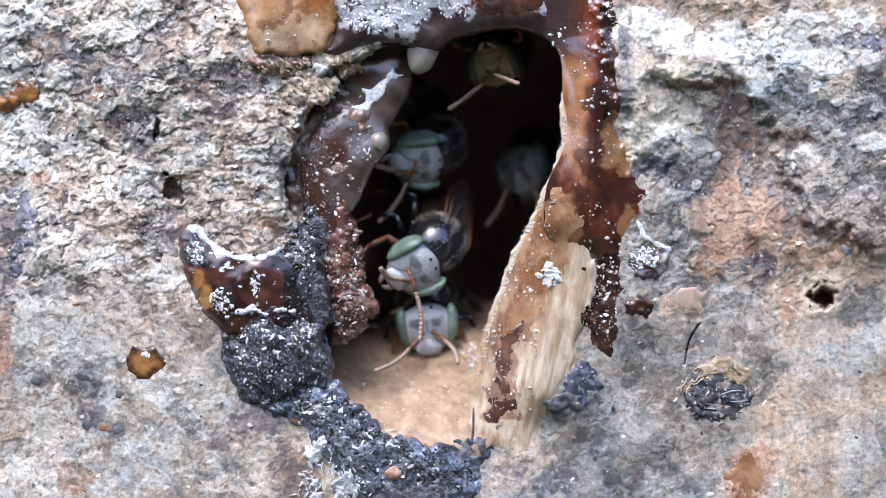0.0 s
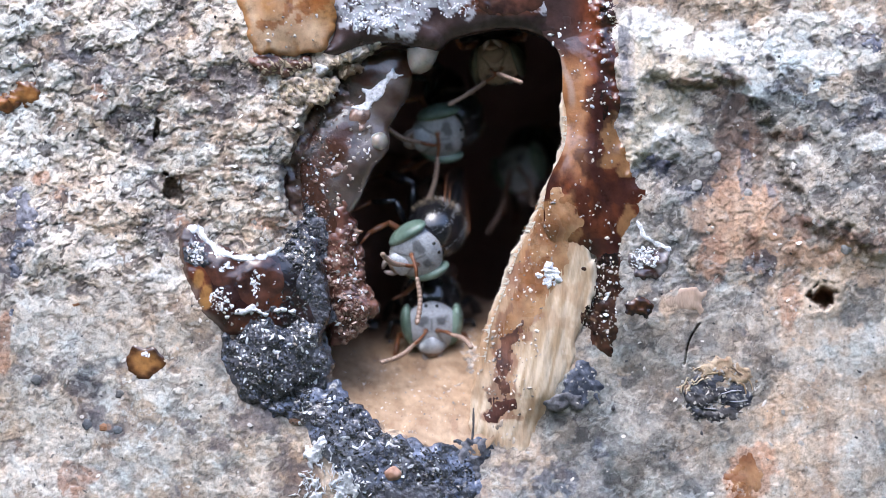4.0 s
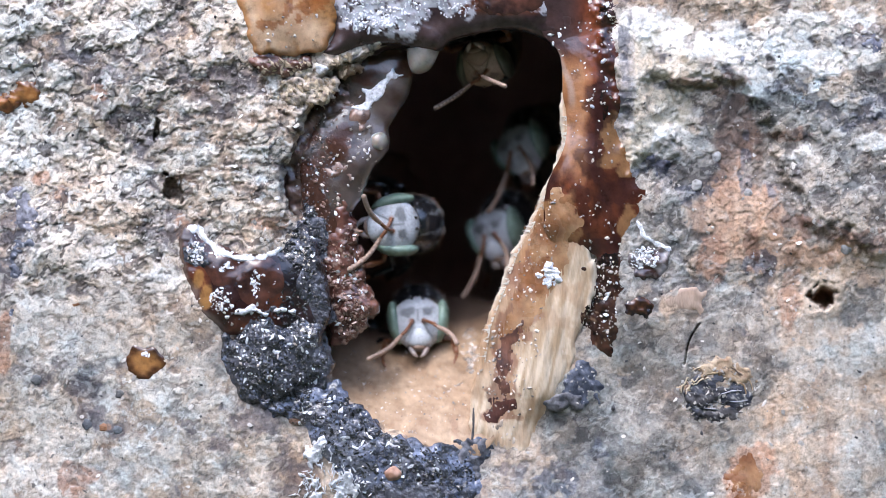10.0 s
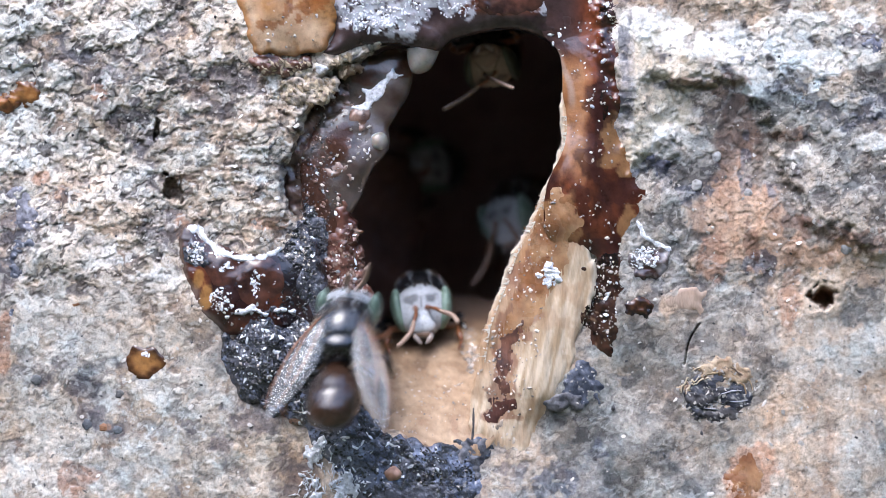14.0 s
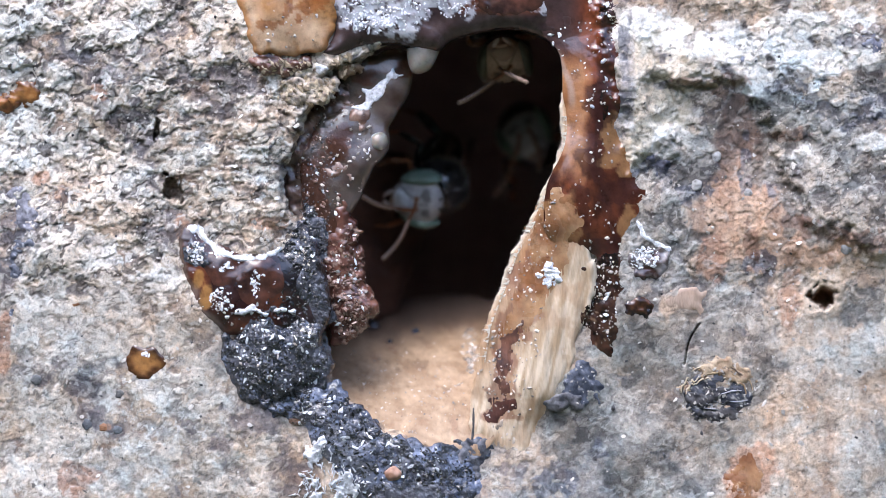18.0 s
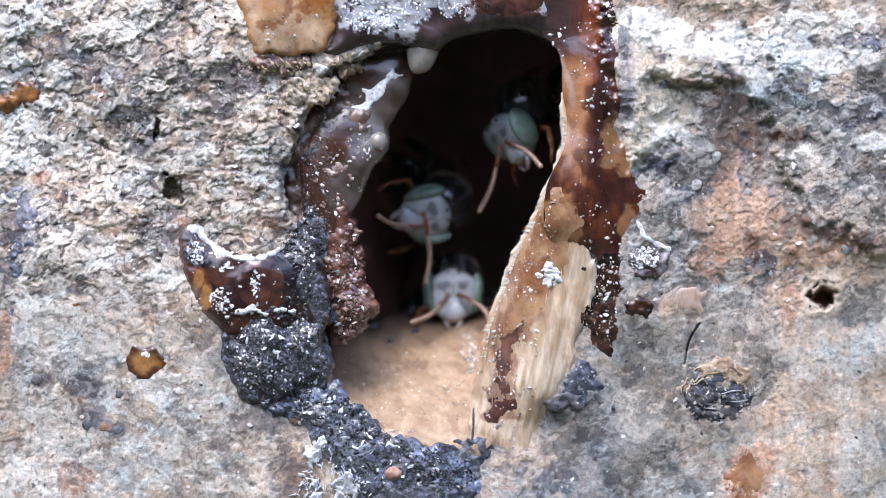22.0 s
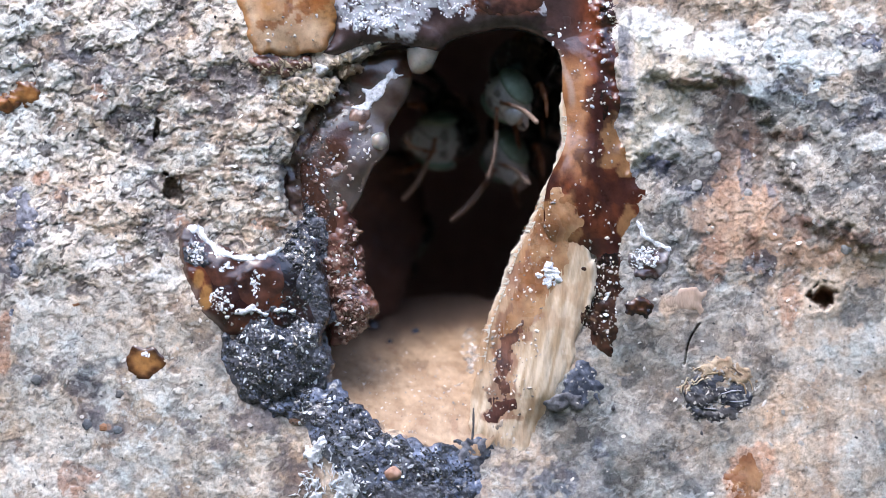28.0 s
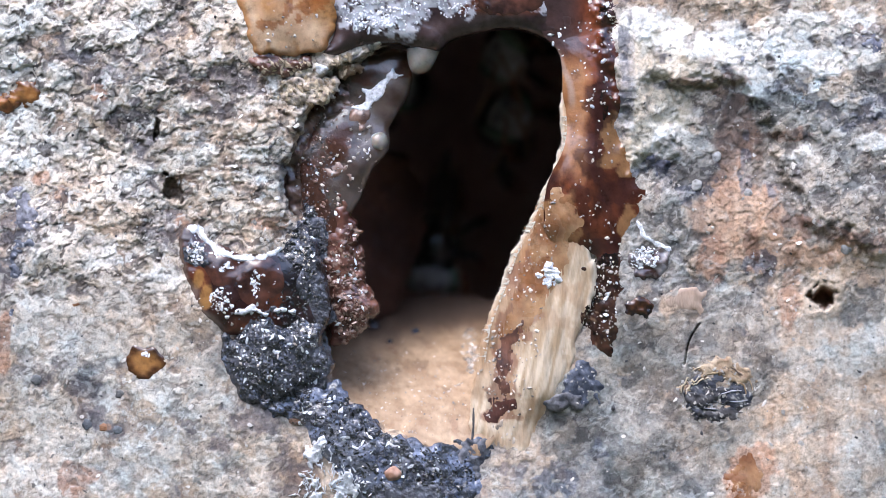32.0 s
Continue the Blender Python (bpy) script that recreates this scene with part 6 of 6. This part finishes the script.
def motions():
    hang, side, far, front = (-94, 84, 42, 40), (-65, 110, -95, -5), (-55, 105, 20, 60), (-85, 60, 65, 35)
    follow(bee_a, [
        (0, 875, 115, 2.2, 170, -10, 34, -85, 82, 45, 35), (0.5, 859, 115, 2.2, 170, -10, 34, *hang), (1, 835, 124, 2.2, 165, -10, 39, *hang), (1.5, 826, 131, 2.2, 165, -10, 39, *hang),
        (2, 824, 131, 2.2, 165, -10, 39, *hang), (2.5, 844, 124, 2.2, 168, -10, 34, *hang), (3, 859, 119, 2.2, 170, -8, 34, *hang), (3.5, 873, 115, 2.2, 170, -5, 34, *hang),
        (5.5, 886, 108, 2, 172, 0, 34, -80, 60, 55, 20), (6, 893, 110, 2, 172, 0, 34, -85, 58, 55, 22), (6.5, 890, 108, 2, 172, 0, 34, *hang), (7, 915, 95, 2.4, 175, 5, 36, *hang),
        (7.5, 893, 104, 2.2, 175, 0, 39, *hang), (8, 850, 124, 2.2, 165, -10, 44, *hang), (8.5, 830, 124, 2.2, 160, -15, 44, *hang), (9, 825, 128, 2, 160, -15, 44, -108, 82, 30, 28),
        (9.5, 837, 119, 2, 165, -10, 39, *hang), (10, 855, 115, 2, 168, -10, 36, *hang), (10.5, 861, 110, 2, 170, -5, 34, *hang), (11, 888, 104, 2.4, 172, 0, 34, *hang),
        (11.5, 898, 102, 7.44, 175, 0, 34, *hang), (12, 852, 108, 9.77, 170, -8, 34, *hang), (12.5, 840, 118, 5.6, 165, -10, 36, *hang), (13, 845, 120, 4.0, 165, -10, 39, -95, 110, 20, 40),
        (13.5, 848, 119, 3, 165, -10, 39, *hang), (14, 868, 118, 2.69, 168, -5, 36, *hang), (14.2, 885, 95, 10.62, 170, 0, 34, *hang), (14.5, 880, 95, 10.46, 170, 0, 34, *hang),
        (16.5, 880, 80, 12.6, 170, 0, 34, *hang), (17, 855, 105, 7.73, 168, -8, 34, -85, 95, 30, 40), (17.5, 893, 112, 2.69, 172, 0, 34, *hang), (18, 893, 108, 2.6, 172, 0, 34, *hang),
        (18.5, 895, 104, 2.6, 172, 0, 34, *hang), (19, 868, 112, 2.69, 172, 0, 32, -100, 100, 45, 65), (19.5, 872, 104, 8.02, 172, 0, 32, *hang), (20, 860, 40, 11.85, 172, 0, 24, *hang),
        (21, 860, -60, 14.85, 172, 0, 24, *hang), (32, 860, -60, 14.85, 172, 0, 24, *hang)])
    follow(bee_b, [
        (0, 738, 285, 3, 95, -10, 30, -72, 116, -100, -10), (0.5, 762, 266, 3, 92, -8, 30, *side), (1, 761, 250, 3, 90, -8, 28, *side), (1.5, 752, 254, 3, 90, -8, 30, *side),
        (2, 743, 260, 3, 92, -10, 30, *side), (2.5, 745, 264, 3, 92, -10, 30, *side), (3, 743, 267, 3, 94, -10, 30, *side), (3.5, 775, 255, 3.2, 90, -5, 30, -20, 125, -90, -10),
        (5.5, 777, 210, 2.6, 60, -5, 11, *side), (6, 785, 220, 2.6, 45, 0, 0, -78, 78, -30, -60), (6.5, 768, 243, 3, 50, 0, 0, *side), (7, 812, 156, 12.6, 60, 0, 0, *side),
        (7.5, 780, 60, 10, 60, 0, 0, *side), (8, 470, 200, 10, 60, 0, 0, *side), (12, 470, 250, 11.85, 90, 0, 0, *side), (12.5, 738, 276, 12.6, 90, 0, 0, *side), (13, 740, 272, 12.17, 90, 0, 0, *side), (13.5, 752, 296, 9.89, 85, 0, 0, *side),
        (14, 757, 294, 10.46, 85, 0, 0, *side), (14.5, 470, 260, 11.85, 90, 0, 0, *side), (17, 470, 270, 11.85, 90, 0, 0, *side), (17.5, 752, 278, 9.89, 95, -5, 16, *side),
        (18, 741, 352, 4.19, 100, -15, 26, *side), (18.5, 725, 365, 2.9, 100, -15, 28, *side), (19, 702, 378, 2.3, 100, -15, 30, -75, 122, -78, 2), (19.5, 698, 412, 2.2, 100, -15, 30, -35, 115, -70, 0),
        (20, 711, 466, 2, 105, -12, 30, -38, 112, -60, 10), (20.5, 760, 363, 5.94, 85, -5, 16, 32, 125, -80, 0), (21, 764, 380, 4.19, 85, -8, 21, 30, 122, -80, 0), (21.5, 759, 377, 4.19, 85, -8, 21, 25, 122, -80, 0),
        (22, 753, 381, 4.1, 85, -8, 21, 0, 122, -80, 0), (22.5, 744, 386, 4.0, 88, -10, 24, 5, 122, -80, 0), (23, 744, 373, 4.75, 88, -8, 21, -5, 125, -80, 0), (23.5, 747, 282, 11.02, 90, 0, 0, *side),
        (24, 470, 260, 11.85, 90, 0, 0, *side), (26.3, 470, 240, 11.85, 90, 0, 0, *side), (27, 740, 250, 8.5, 93, -3, 12, *side), (27.5, 773, 247, 5.64, 95, -5, 21, -75, 110, -60, -5), (28, 770, 250, 5.4, 95, -5, 21, -68, 122, -50, -5),
        (28.5, 776, 231, 5.5, 95, -5, 21, -75, 110, -60, -5), (29, 787, 221, 5.2, 95, -5, 21, -80, 108, -50, -15), (29.5, 800, 211, 5.2, 95, -5, 21, -80, 108, -50, -15), (30, 772, 208, 5.7, 95, -5, 18, *side),
        (30.5, 761, 232, 5.2, 92, -5, 18, *side), (31, 745, 252, 5.6, 92, -5, 16, -60, 105, -95, -5), (31.5, 735, 200, 12.6, 92, 0, 0, *side), (32, 700, 150, 11.85, 92, 0, 0, *side)])
    follow(bee_c, [
        (0, 732, 475, 1.6, 70, -15, 30, 10, 120, -55, 0), (0.5, 725, 446, 1.6, 68, -15, 30, 12, 118, -60, 0), (1, 723, 432, 1.6, 65, -12, 28, 12, 118, -60, -10), (1.5, 718, 421, 1.6, 62, -10, 26, 0, 118, -60, -10),
        (2, 716, 412, 1.6, 62, -10, 26, 5, 118, -60, -10), (2.5, 727, 422, 1.6, 65, -10, 28, 5, 118, -60, -10), (3, 732, 462, 1.6, 70, -12, 30, 18, 118, -55, 0), (3.5, 737, 457, 1.6, 70, -12, 30, 10, 118, -55, 0),
        (5.5, 723, 430, 1.6, 52, -5, 24, -5, 118, -60, 10), (6, 716, 432, 1.6, 50, -5, 21, -8, 122, -60, 10), (6.5, 718, 450, 1.6, 55, -5, 24, 10, 118, -55, 0), (7, 757, 381, 5.2, 45, 0, 0, 5, 110, -70, 40),
        (7.5, 757, 360, 3.2, 60, 0, 0, -60, 60, -30, -80), (8, 729, 350, 2.2, 70, -5, 0, -75, 50, -40, -85), (8.5, 708, 376, 1.7, 80, -8, 0, -75, 55, -60, -60), (9, 703, 385, 1.6, 85, -8, 0, -98, 82, -68, -48),
        (9.5, 695, 399, 1.6, 85, -8, 0, -75, 75, -50, -50), (10, 696, 399, 1.6, 85, -8, 0, -75, 75, -50, -50), (10.5, 706, 409, 1.8, 80, -8, 0, -60, 85, -50, -50), (11, 762, 371, 4.8, 50, 0, 0, 15, 105, 5, -95),
        (11.5, 775, 366, 7.4, 50, 0, 0, *side), (12, 470, 330, 9, 50, 0, 0, *side), (28, 700, 420, 9, 60, 0, 0, *side), (28.5, 785, 405, 6.9, 30, 0, 0, 30, 110, -60, 50), (29, 800, 436, 8.4, 50, -10, 10, 85, 80, -30, 40),
        (29.5, 752, 443, 5.2, 30, 0, 0, 20, 115, -60, 80), (30, 738, 416, 3, 45, -8, 14, 40, 118, -70, 10), (30.5, 719, 409, 2.6, 55, -10, 18, 25, 120, -70, 10), (31, 723, 430, 2.5, 55, -10, 18, 30, 120, -60, 20),
        (31.5, 755, 402, 4.8, 45, 0, 0, 25, 115, -70, 30), (32, 765, 498, 10.5, 10, -15, 62, 10, 70, -40, 50)])
    follow(bee_d, [
        (0, 925, 300, 6.53, -20, -30, 8, -62, 95, 30, 80), (0.5, 930, 296, 7.14, -20, -30, 8, *far), (1, 928, 294, 7.73, -20, -30, 8, *far), (1.5, 924, 285, 7.73, -20, -30, 8, *far), (2, 920, 290, 7.14, -20, -30, 8, *far),
        (2.5, 917, 298, 6.53, -20, -30, 8, *far), (3, 916, 306, 6.53, -20, -30, 8, *far), (3.5, 920, 300, 7.14, -20, -30, 8, *far), (5.5, 922, 315, 6.53, -20, -30, 8, *far), (6, 916, 324, 6.53, -20, -30, 8, -75, 90, 30, 80),
        (6.5, 917, 318, 5.94, -20, -30, 8, *far), (7, 921, 296, 5.94, -20, -30, 8, *far), (8, 917, 303, 6.53, -20, -30, 8, *far), (8.5, 918, 306, 5.94, -20, -30, 8, *far), (9, 914, 305, 5.64, -15, -30, 8, -60, 115, 30, 80),
        (9.5, 924, 266, 5.35, -25, -30, 8, *far), (10, 922, 265, 5.35, -25, -30, 8, *far), (10.5, 924, 255, 5.35, -25, -30, 8, *far), (11, 925, 243, 5.35, -25, -30, 8, *far), (11.5, 917, 252, 10.62, -25, -12, -5, *far),
        (12, 917, 243, 8.02, -25, -12, -5, *far), (12.5, 1100, 200, 12.6, -25, -12, -5, *far), (13, 1100, 180, 11.85, -25, 0, 0, *far), (17, 1100, 200, 11.85, -25, 0, 0, *far), (17.5, 950, 235, 12.6, -30, -10, -5, *far),
        (18, 931, 240, 8.02, -30, -10, -5, *far), (18.5, 926, 231, 10.62, -30, -10, -5, *far), (19, 926, 217, 8.02, -35, -10, -10, -58, 85, 40, 60), (19.5, 920, 220, 7.14, -19, -47, 36, *far), (20, 917, 231, 5.94, -19, -47, 36, -30, 125, 50, 50),
        (20.5, 907, 236, 4.19, -21, -47, 36, -30, 125, 50, 50), (21, 905, 236, 3.2, -21, -47, 36, -45, 125, 50, 50), (21.5, 906, 242, 3.2, -21, -47, 36, -55, 125, 50, 50), (22, 905, 243, 3.2, -21, -47, 36, -55, 130, 50, 50),
        (22.5, 905, 253, 3.2, -21, -47, 36, -55, 130, 50, 50), (23, 905, 252, 3, -21, -47, 36, -57, 132, 50, 50), (23.5, 908, 212, 7.14, -24, -47, 36, -50, 130, 50, 50), (24, 1100, 160, 12.6, -45, 0, 0, *far),
        (26, 1100, 130, 12.6, -50, 0, 0, -20, 120, 50, 40), (26.9, 930, 160, 6.5, -50, -30, 20, -30, 135, 50, 40), (27.5, 892, 172, 3.2, -29, -47, 36, -35, 145, 50, 40), (28, 898, 175, 3, -31, -47, 36, -35, 150, 50, 40), (28.5, 890, 154, 3, -31, -47, 36, -25, 150, 50, 40),
        (29, 895, 160, 2.9, -31, -47, 36, -18, 150, 50, 40), (29.5, 892, 168, 2.9, -31, -47, 36, -25, 148, 50, 40), (30, 890, 164, 2.9, -31, -47, 36, -30, 145, 50, 40), (30.5, 889, 161, 2.9, -31, -47, 36, -35, 140, 50, 40),
        (31, 889, 161, 2.9, -31, -47, 36, -40, 135, 50, 40), (31.5, 891, 130, 4.75, -31, -47, 36, -45, 130, 50, 40), (32, 893, 102, 9.77, -52, -32, 18, -50, 100, 35, 115)])
    follow(bee_e, [
        (0, 757, 580, 2.4, -5, 0, 22, -88, 72, 50, 60), (0.5, 774, 578, 2.4, -5, 0, 22, *front), (1, 776, 581, 2.4, -5, 0, 22, *front), (1.5, 765, 587, 2.4, 0, 0, 22, *front), (2, 748, 588, 2.4, 0, 0, 22, *front),
        (2.5, 750, 585, 2.4, 0, 0, 22, *front), (3, 748, 588, 2.4, 0, 0, 22, *front), (3.5, 759, 584, 2.4, 0, 0, 22, *front), (5.5, 768, 567, 2.5, -5, 0, 0, *front), (6, 757, 566, 2.5, -5, 0, 0, -88, 60, 60, 28),
        (6.5, 756, 566, 2.5, -5, 0, 0, *front), (7, 776, 546, 2.6, -8, 0, -5, -60, 70, 105, -25), (7.5, 781, 551, 2.6, -8, 0, -5, -65, 70, 95, -22), (8, 772, 556, 2.6, -10, 0, -5, -60, 80, 95, -25),
        (8.5, 763, 567, 2.5, -8, 0, -5, -60, 72, 95, -25), (9, 756, 568, 2.5, -6, 0, -5, -58, 52, 82, -18), (9.5, 743, 567, 2.5, -5, 0, -8, -60, 55, 82, -18), (10, 740, 572, 2.5, -2, 0, -8, *front),
        (10.5, 733, 572, 2.5, -2, 0, -8, *front), (11, 741, 560, 2.5, -4, 0, -8, *front), (11.5, 750, 549, 2.6, -4, 0, -8, -60, 65, 85, 0), (12, 751, 545, 2.6, -4, 0, -8, -60, 65, 85, -10), (12.5, 768, 543, 2.6, -4, 0, -8, -65, 60, 88, -22),
        (13, 769, 556, 2.5, -4, 0, -8, -52, 50, 88, -28), (13.5, 755, 555, 2.5, -4, 0, -8, -55, 55, 75, -15), (14, 746, 549, 2.6, -4, 0, -8, -40, 60, 60, 20), (14.2, 825, 490, 4.4, -10, 45, 0, *front),
        (14.4, 900, 470, 8.75, -10, 45, 0, *front), (14.8, 1100, 460, 9, -10, 0, 0, *front), (19.5, 1100, 460, 9, -10, 0, 0, *front), (20, 857, 420, 8.7, -10, 0, 0, *front), (20.5, 855, 456, 6.8, -5, -5, 0, *front),
        (21, 830, 498, 6.4, 0, -5, 0, -60, 60, 60, 40), (21.5, 807, 500, 4.7, 0, 0, 0, -65, 55, 60, 40), (22, 802, 523, 4.4, 0, 0, 0, -70, 45, 60, 40), (22.5, 789, 517, 4.6, -5, 0, 0, -70, 50, 65, 10),
        (23, 792, 512, 8.0, 0, 0, 10, *front), (23.5, 900, 470, 9.5, 0, 0, 0, *front), (24, 1100, 460, 9, 0, 0, 0, *front), (32, 1100, 460, 9, 0, 0, 0, *front)])
    follow(bee_g, [
        (0, 1100, 400, 11.85, -20, 0, 0, *far), (8, 1100, 400, 11.85, -20, 0, 0, *far), (8.5, 930, 395, 12.17, -20, -10, 0, *far), (9, 898, 405, 9.77, -20, -30, 8, -70, 100, 30, 80), (9.5, 878, 420, 5.64, -15, -30, 8, *far),
        (10, 877, 415, 5.04, -15, -30, 8, *far), (10.5, 868, 420, 4.47, -15, -30, 8, *far), (11, 881, 393, 6.9, -15, -30, 8, *far), (11.5, 908, 378, 7.73, -15, -30, 8, *far), (12, 901, 378, 7.73, -15, -30, 8, *far),
        (12.5, 912, 378, 7.14, -15, -30, 8, *far), (13, 906, 380, 6.53, -15, -30, 8, -70, 100, 30, 80), (13.5, 898, 383, 5.94, -15, -30, 8, *far), (14, 896, 391, 7.14, -15, -30, 8, *far), (14.5, 1100, 380, 12.6, -15, 0, 0, *far),
        (26.2, 1100, 330, 12.6, -50, 0, 0, *far), (27, 930, 300, 8.5, -53, -30, 18, -75, 100, 40, 40), (27.5, 892, 290, 5.94, -34, -47, 36, -75, 100, 40, 40), (28, 894, 283, 5.35, -34, -47, 36, -102, 115, 40, 40), (28.5, 890, 318, 5.35, -34, -47, 36, -85, 115, 40, 40),
        (29, 893, 305, 4.75, -37, -47, 36, -88, 122, 40, 40), (29.5, 885, 278, 4.47, -37, -47, 36, -80, 120, 40, 40), (30, 888, 283, 4.19, -37, -47, 36, -70, 120, 40, 40), (30.5, 885, 283, 4.19, -37, -47, 36, -70, 120, 40, 40),
        (31, 888, 280, 4.19, -37, -47, 36, -70, 120, 40, 40), (31.5, 884, 267, 5.64, -37, -47, 36, -65, 115, 40, 40), (32, 902, 208, 10.46, -58, -5, -12, -30, 90, 30, 70)])
    follow(bee_f, [
        (0, 1100, 480, 9, 0, 0, 0, *front), (22, 1100, 480, 9, 0, 0, 0, *front), (22.6, 960, 450, 7, 0, 0, 0, *front), (23, 857, 428, 3.8, 25, -10, 0, -90, 90, 20, 70), (23.5, 812, 462, 2.8, 45, -35, 10, -80, 60, 20, 70),
        (23.7, 758, 478, 2.4, 15, -25, 8, *front), (23.8, 742, 440, 2.6, 15, -100, -5, *front), (23.9, 724, 380, 2.8, 12, -160, -30, *front), (24, 722, 352, 1.5, 12, -168, -28, 0, -60, 30, -70), (24.3, 740, 330, 8, 0, -180, -10, 0, -60, 30, -70),
        (24.5, 790, 350, 9.5, 0, -110, 0, *front), (24.7, 830, 380, 8, 0, -50, 0, *front), (25, 864, 362, 2.8, 25, -30, 5, -44, 140, 66, 70),
        (25.1, 834, 384, 2.4, 15, -30, 15, -30, 120, 40, 100), (25.2, 848, 414, 1.8, 0, 15, 25, -5, 120, 40, 100), (25.3, 885, 510, 1.0, 0, 60, 45, 20, 60, 60, 40), (25.4, 838, 540, 0.5, 0, 20, 60, -30, 60, 30, 70), (25.5, 846, 655, 0.2, 0, 40, 62, -40, 60, 30, 70), (25.7, 840, 800, -6, 0, 40, 80, *front), (25.9, 860, 1400, -14, 0, 0, 80, *front),
        (26.5, 900, 6000, -20, 0, 0, 60, *front), (32, 900, 6000, -20, 0, 0, 60, *front)])
    follow(bee_h, [
        (0, 100, 7000, -20, 0, 180, 0, 0, -60, 30, -70), (13.3, 300, 6000, -20, 0, 180, 0, 0, -60, 30, -70), (13.8, 500, 1900, -12, 0, 165, -20, 0, -60, 30, -70), (13.9, 590, 1080, -6, 0, 170, -35, 0, -60, 30, -70),
        (13.97, 612, 575, -0.2, -8, 170, -48, 0, -60, 30, -70), (14, 618, 548, 0.2, -8, 170, -50, 0, -60, 30, -70), (14.1, 690, 420, 1.6, -5, 170, -52, 0, -60, 30, -70), (14.2, 706, 352, 3.2, 0, 178, -52, 0, -60, 30, -70), (14.4, 720, 360, 8.5, 0, 180, -10, 0, -60, 30, -70),
        (15, 470, 400, 12, 0, 180, 0, 0, -60, 30, -70), (32, 470, 400, 12, 0, 180, 0, 0, -60, 30, -70)])
    follow(bee_w, [
        (0, 600, 7000, -20, 0, 180, 0, 0, -60, 30, -70), (23.2, 650, 6000, -20, 0, 180, 0, 0, -60, 30, -70), (23.7, 690, 1300, -8, 0, 165, -30, 0, -60, 30, -70), (23.9, 735, 612, 0.0, -8, 165, -46, 0, -60, 30, -70),
        (24, 754, 556, 1.6, -13, 160, -42, 0, -60, 30, -70), (24.1, 772, 505, 1.4, -10, 150, -52, 0, -60, 30, -70), (24.2, 780, 485, 2.0, -8, 158, -48, 0, -60, 30, -70), (24.3, 785, 450, 2.6, -4, 150, -46, 0, -60, 30, -70), (24.5, 797, 438, 3.2, 0, 150, -44, 0, -60, 30, -70),
        (24.7, 802, 350, 5, 0, 160, -35, 0, -60, 30, -70), (24.9, 850, 330, 8, 0, 170, -20, 0, -60, 30, -70), (25.2, 1100, 400, 12, 0, 180, 0, 0, -60, 30, -70), (32, 1100, 470, 12, 0, 180, 0, 0, -60, 30, -70)])
    follow(bee_y, [
        (0, 300, 7000, -20, 0, 180, 0, 0, -60, 30, -70), (23.7, 350, 6000, -20, 0, 180, 0, 0, -60, 30, -70), (24.0, 520, 1500, -9, 0, 180, -30, 0, -60, 30, -70), (24.1, 610, 900, -4, 5, 178, -40, 0, -60, 30, -70), (24.2, 665, 605, -1.6, 10, 175, -48, 0, -60, 30, -70), (24.3, 690, 565, -0.9, 10, 172, -52, 0, -60, 30, -70),
        (24.4, 680, 458, -0.6, 15, 172, -56, 0, -60, 30, -70), (24.5, 696, 392, -0.3, 20, 165, -60, 0, -60, 30, -70), (24.6, 694, 310, 1.2, 15, 160, -54, 0, -60, 30, -70), (24.7, 702, 245, 3, 10, 160, -46, 0, -60, 30, -70),
        (24.85, 722, 215, 7, 5, 170, -25, 0, -60, 30, -70), (25.1, 600, 160, 12, 0, 180, 0, 0, -60, 30, -70),
        (32, 470, 160, 13, 0, 180, 0, 0, -60, 30, -70)])


motions()
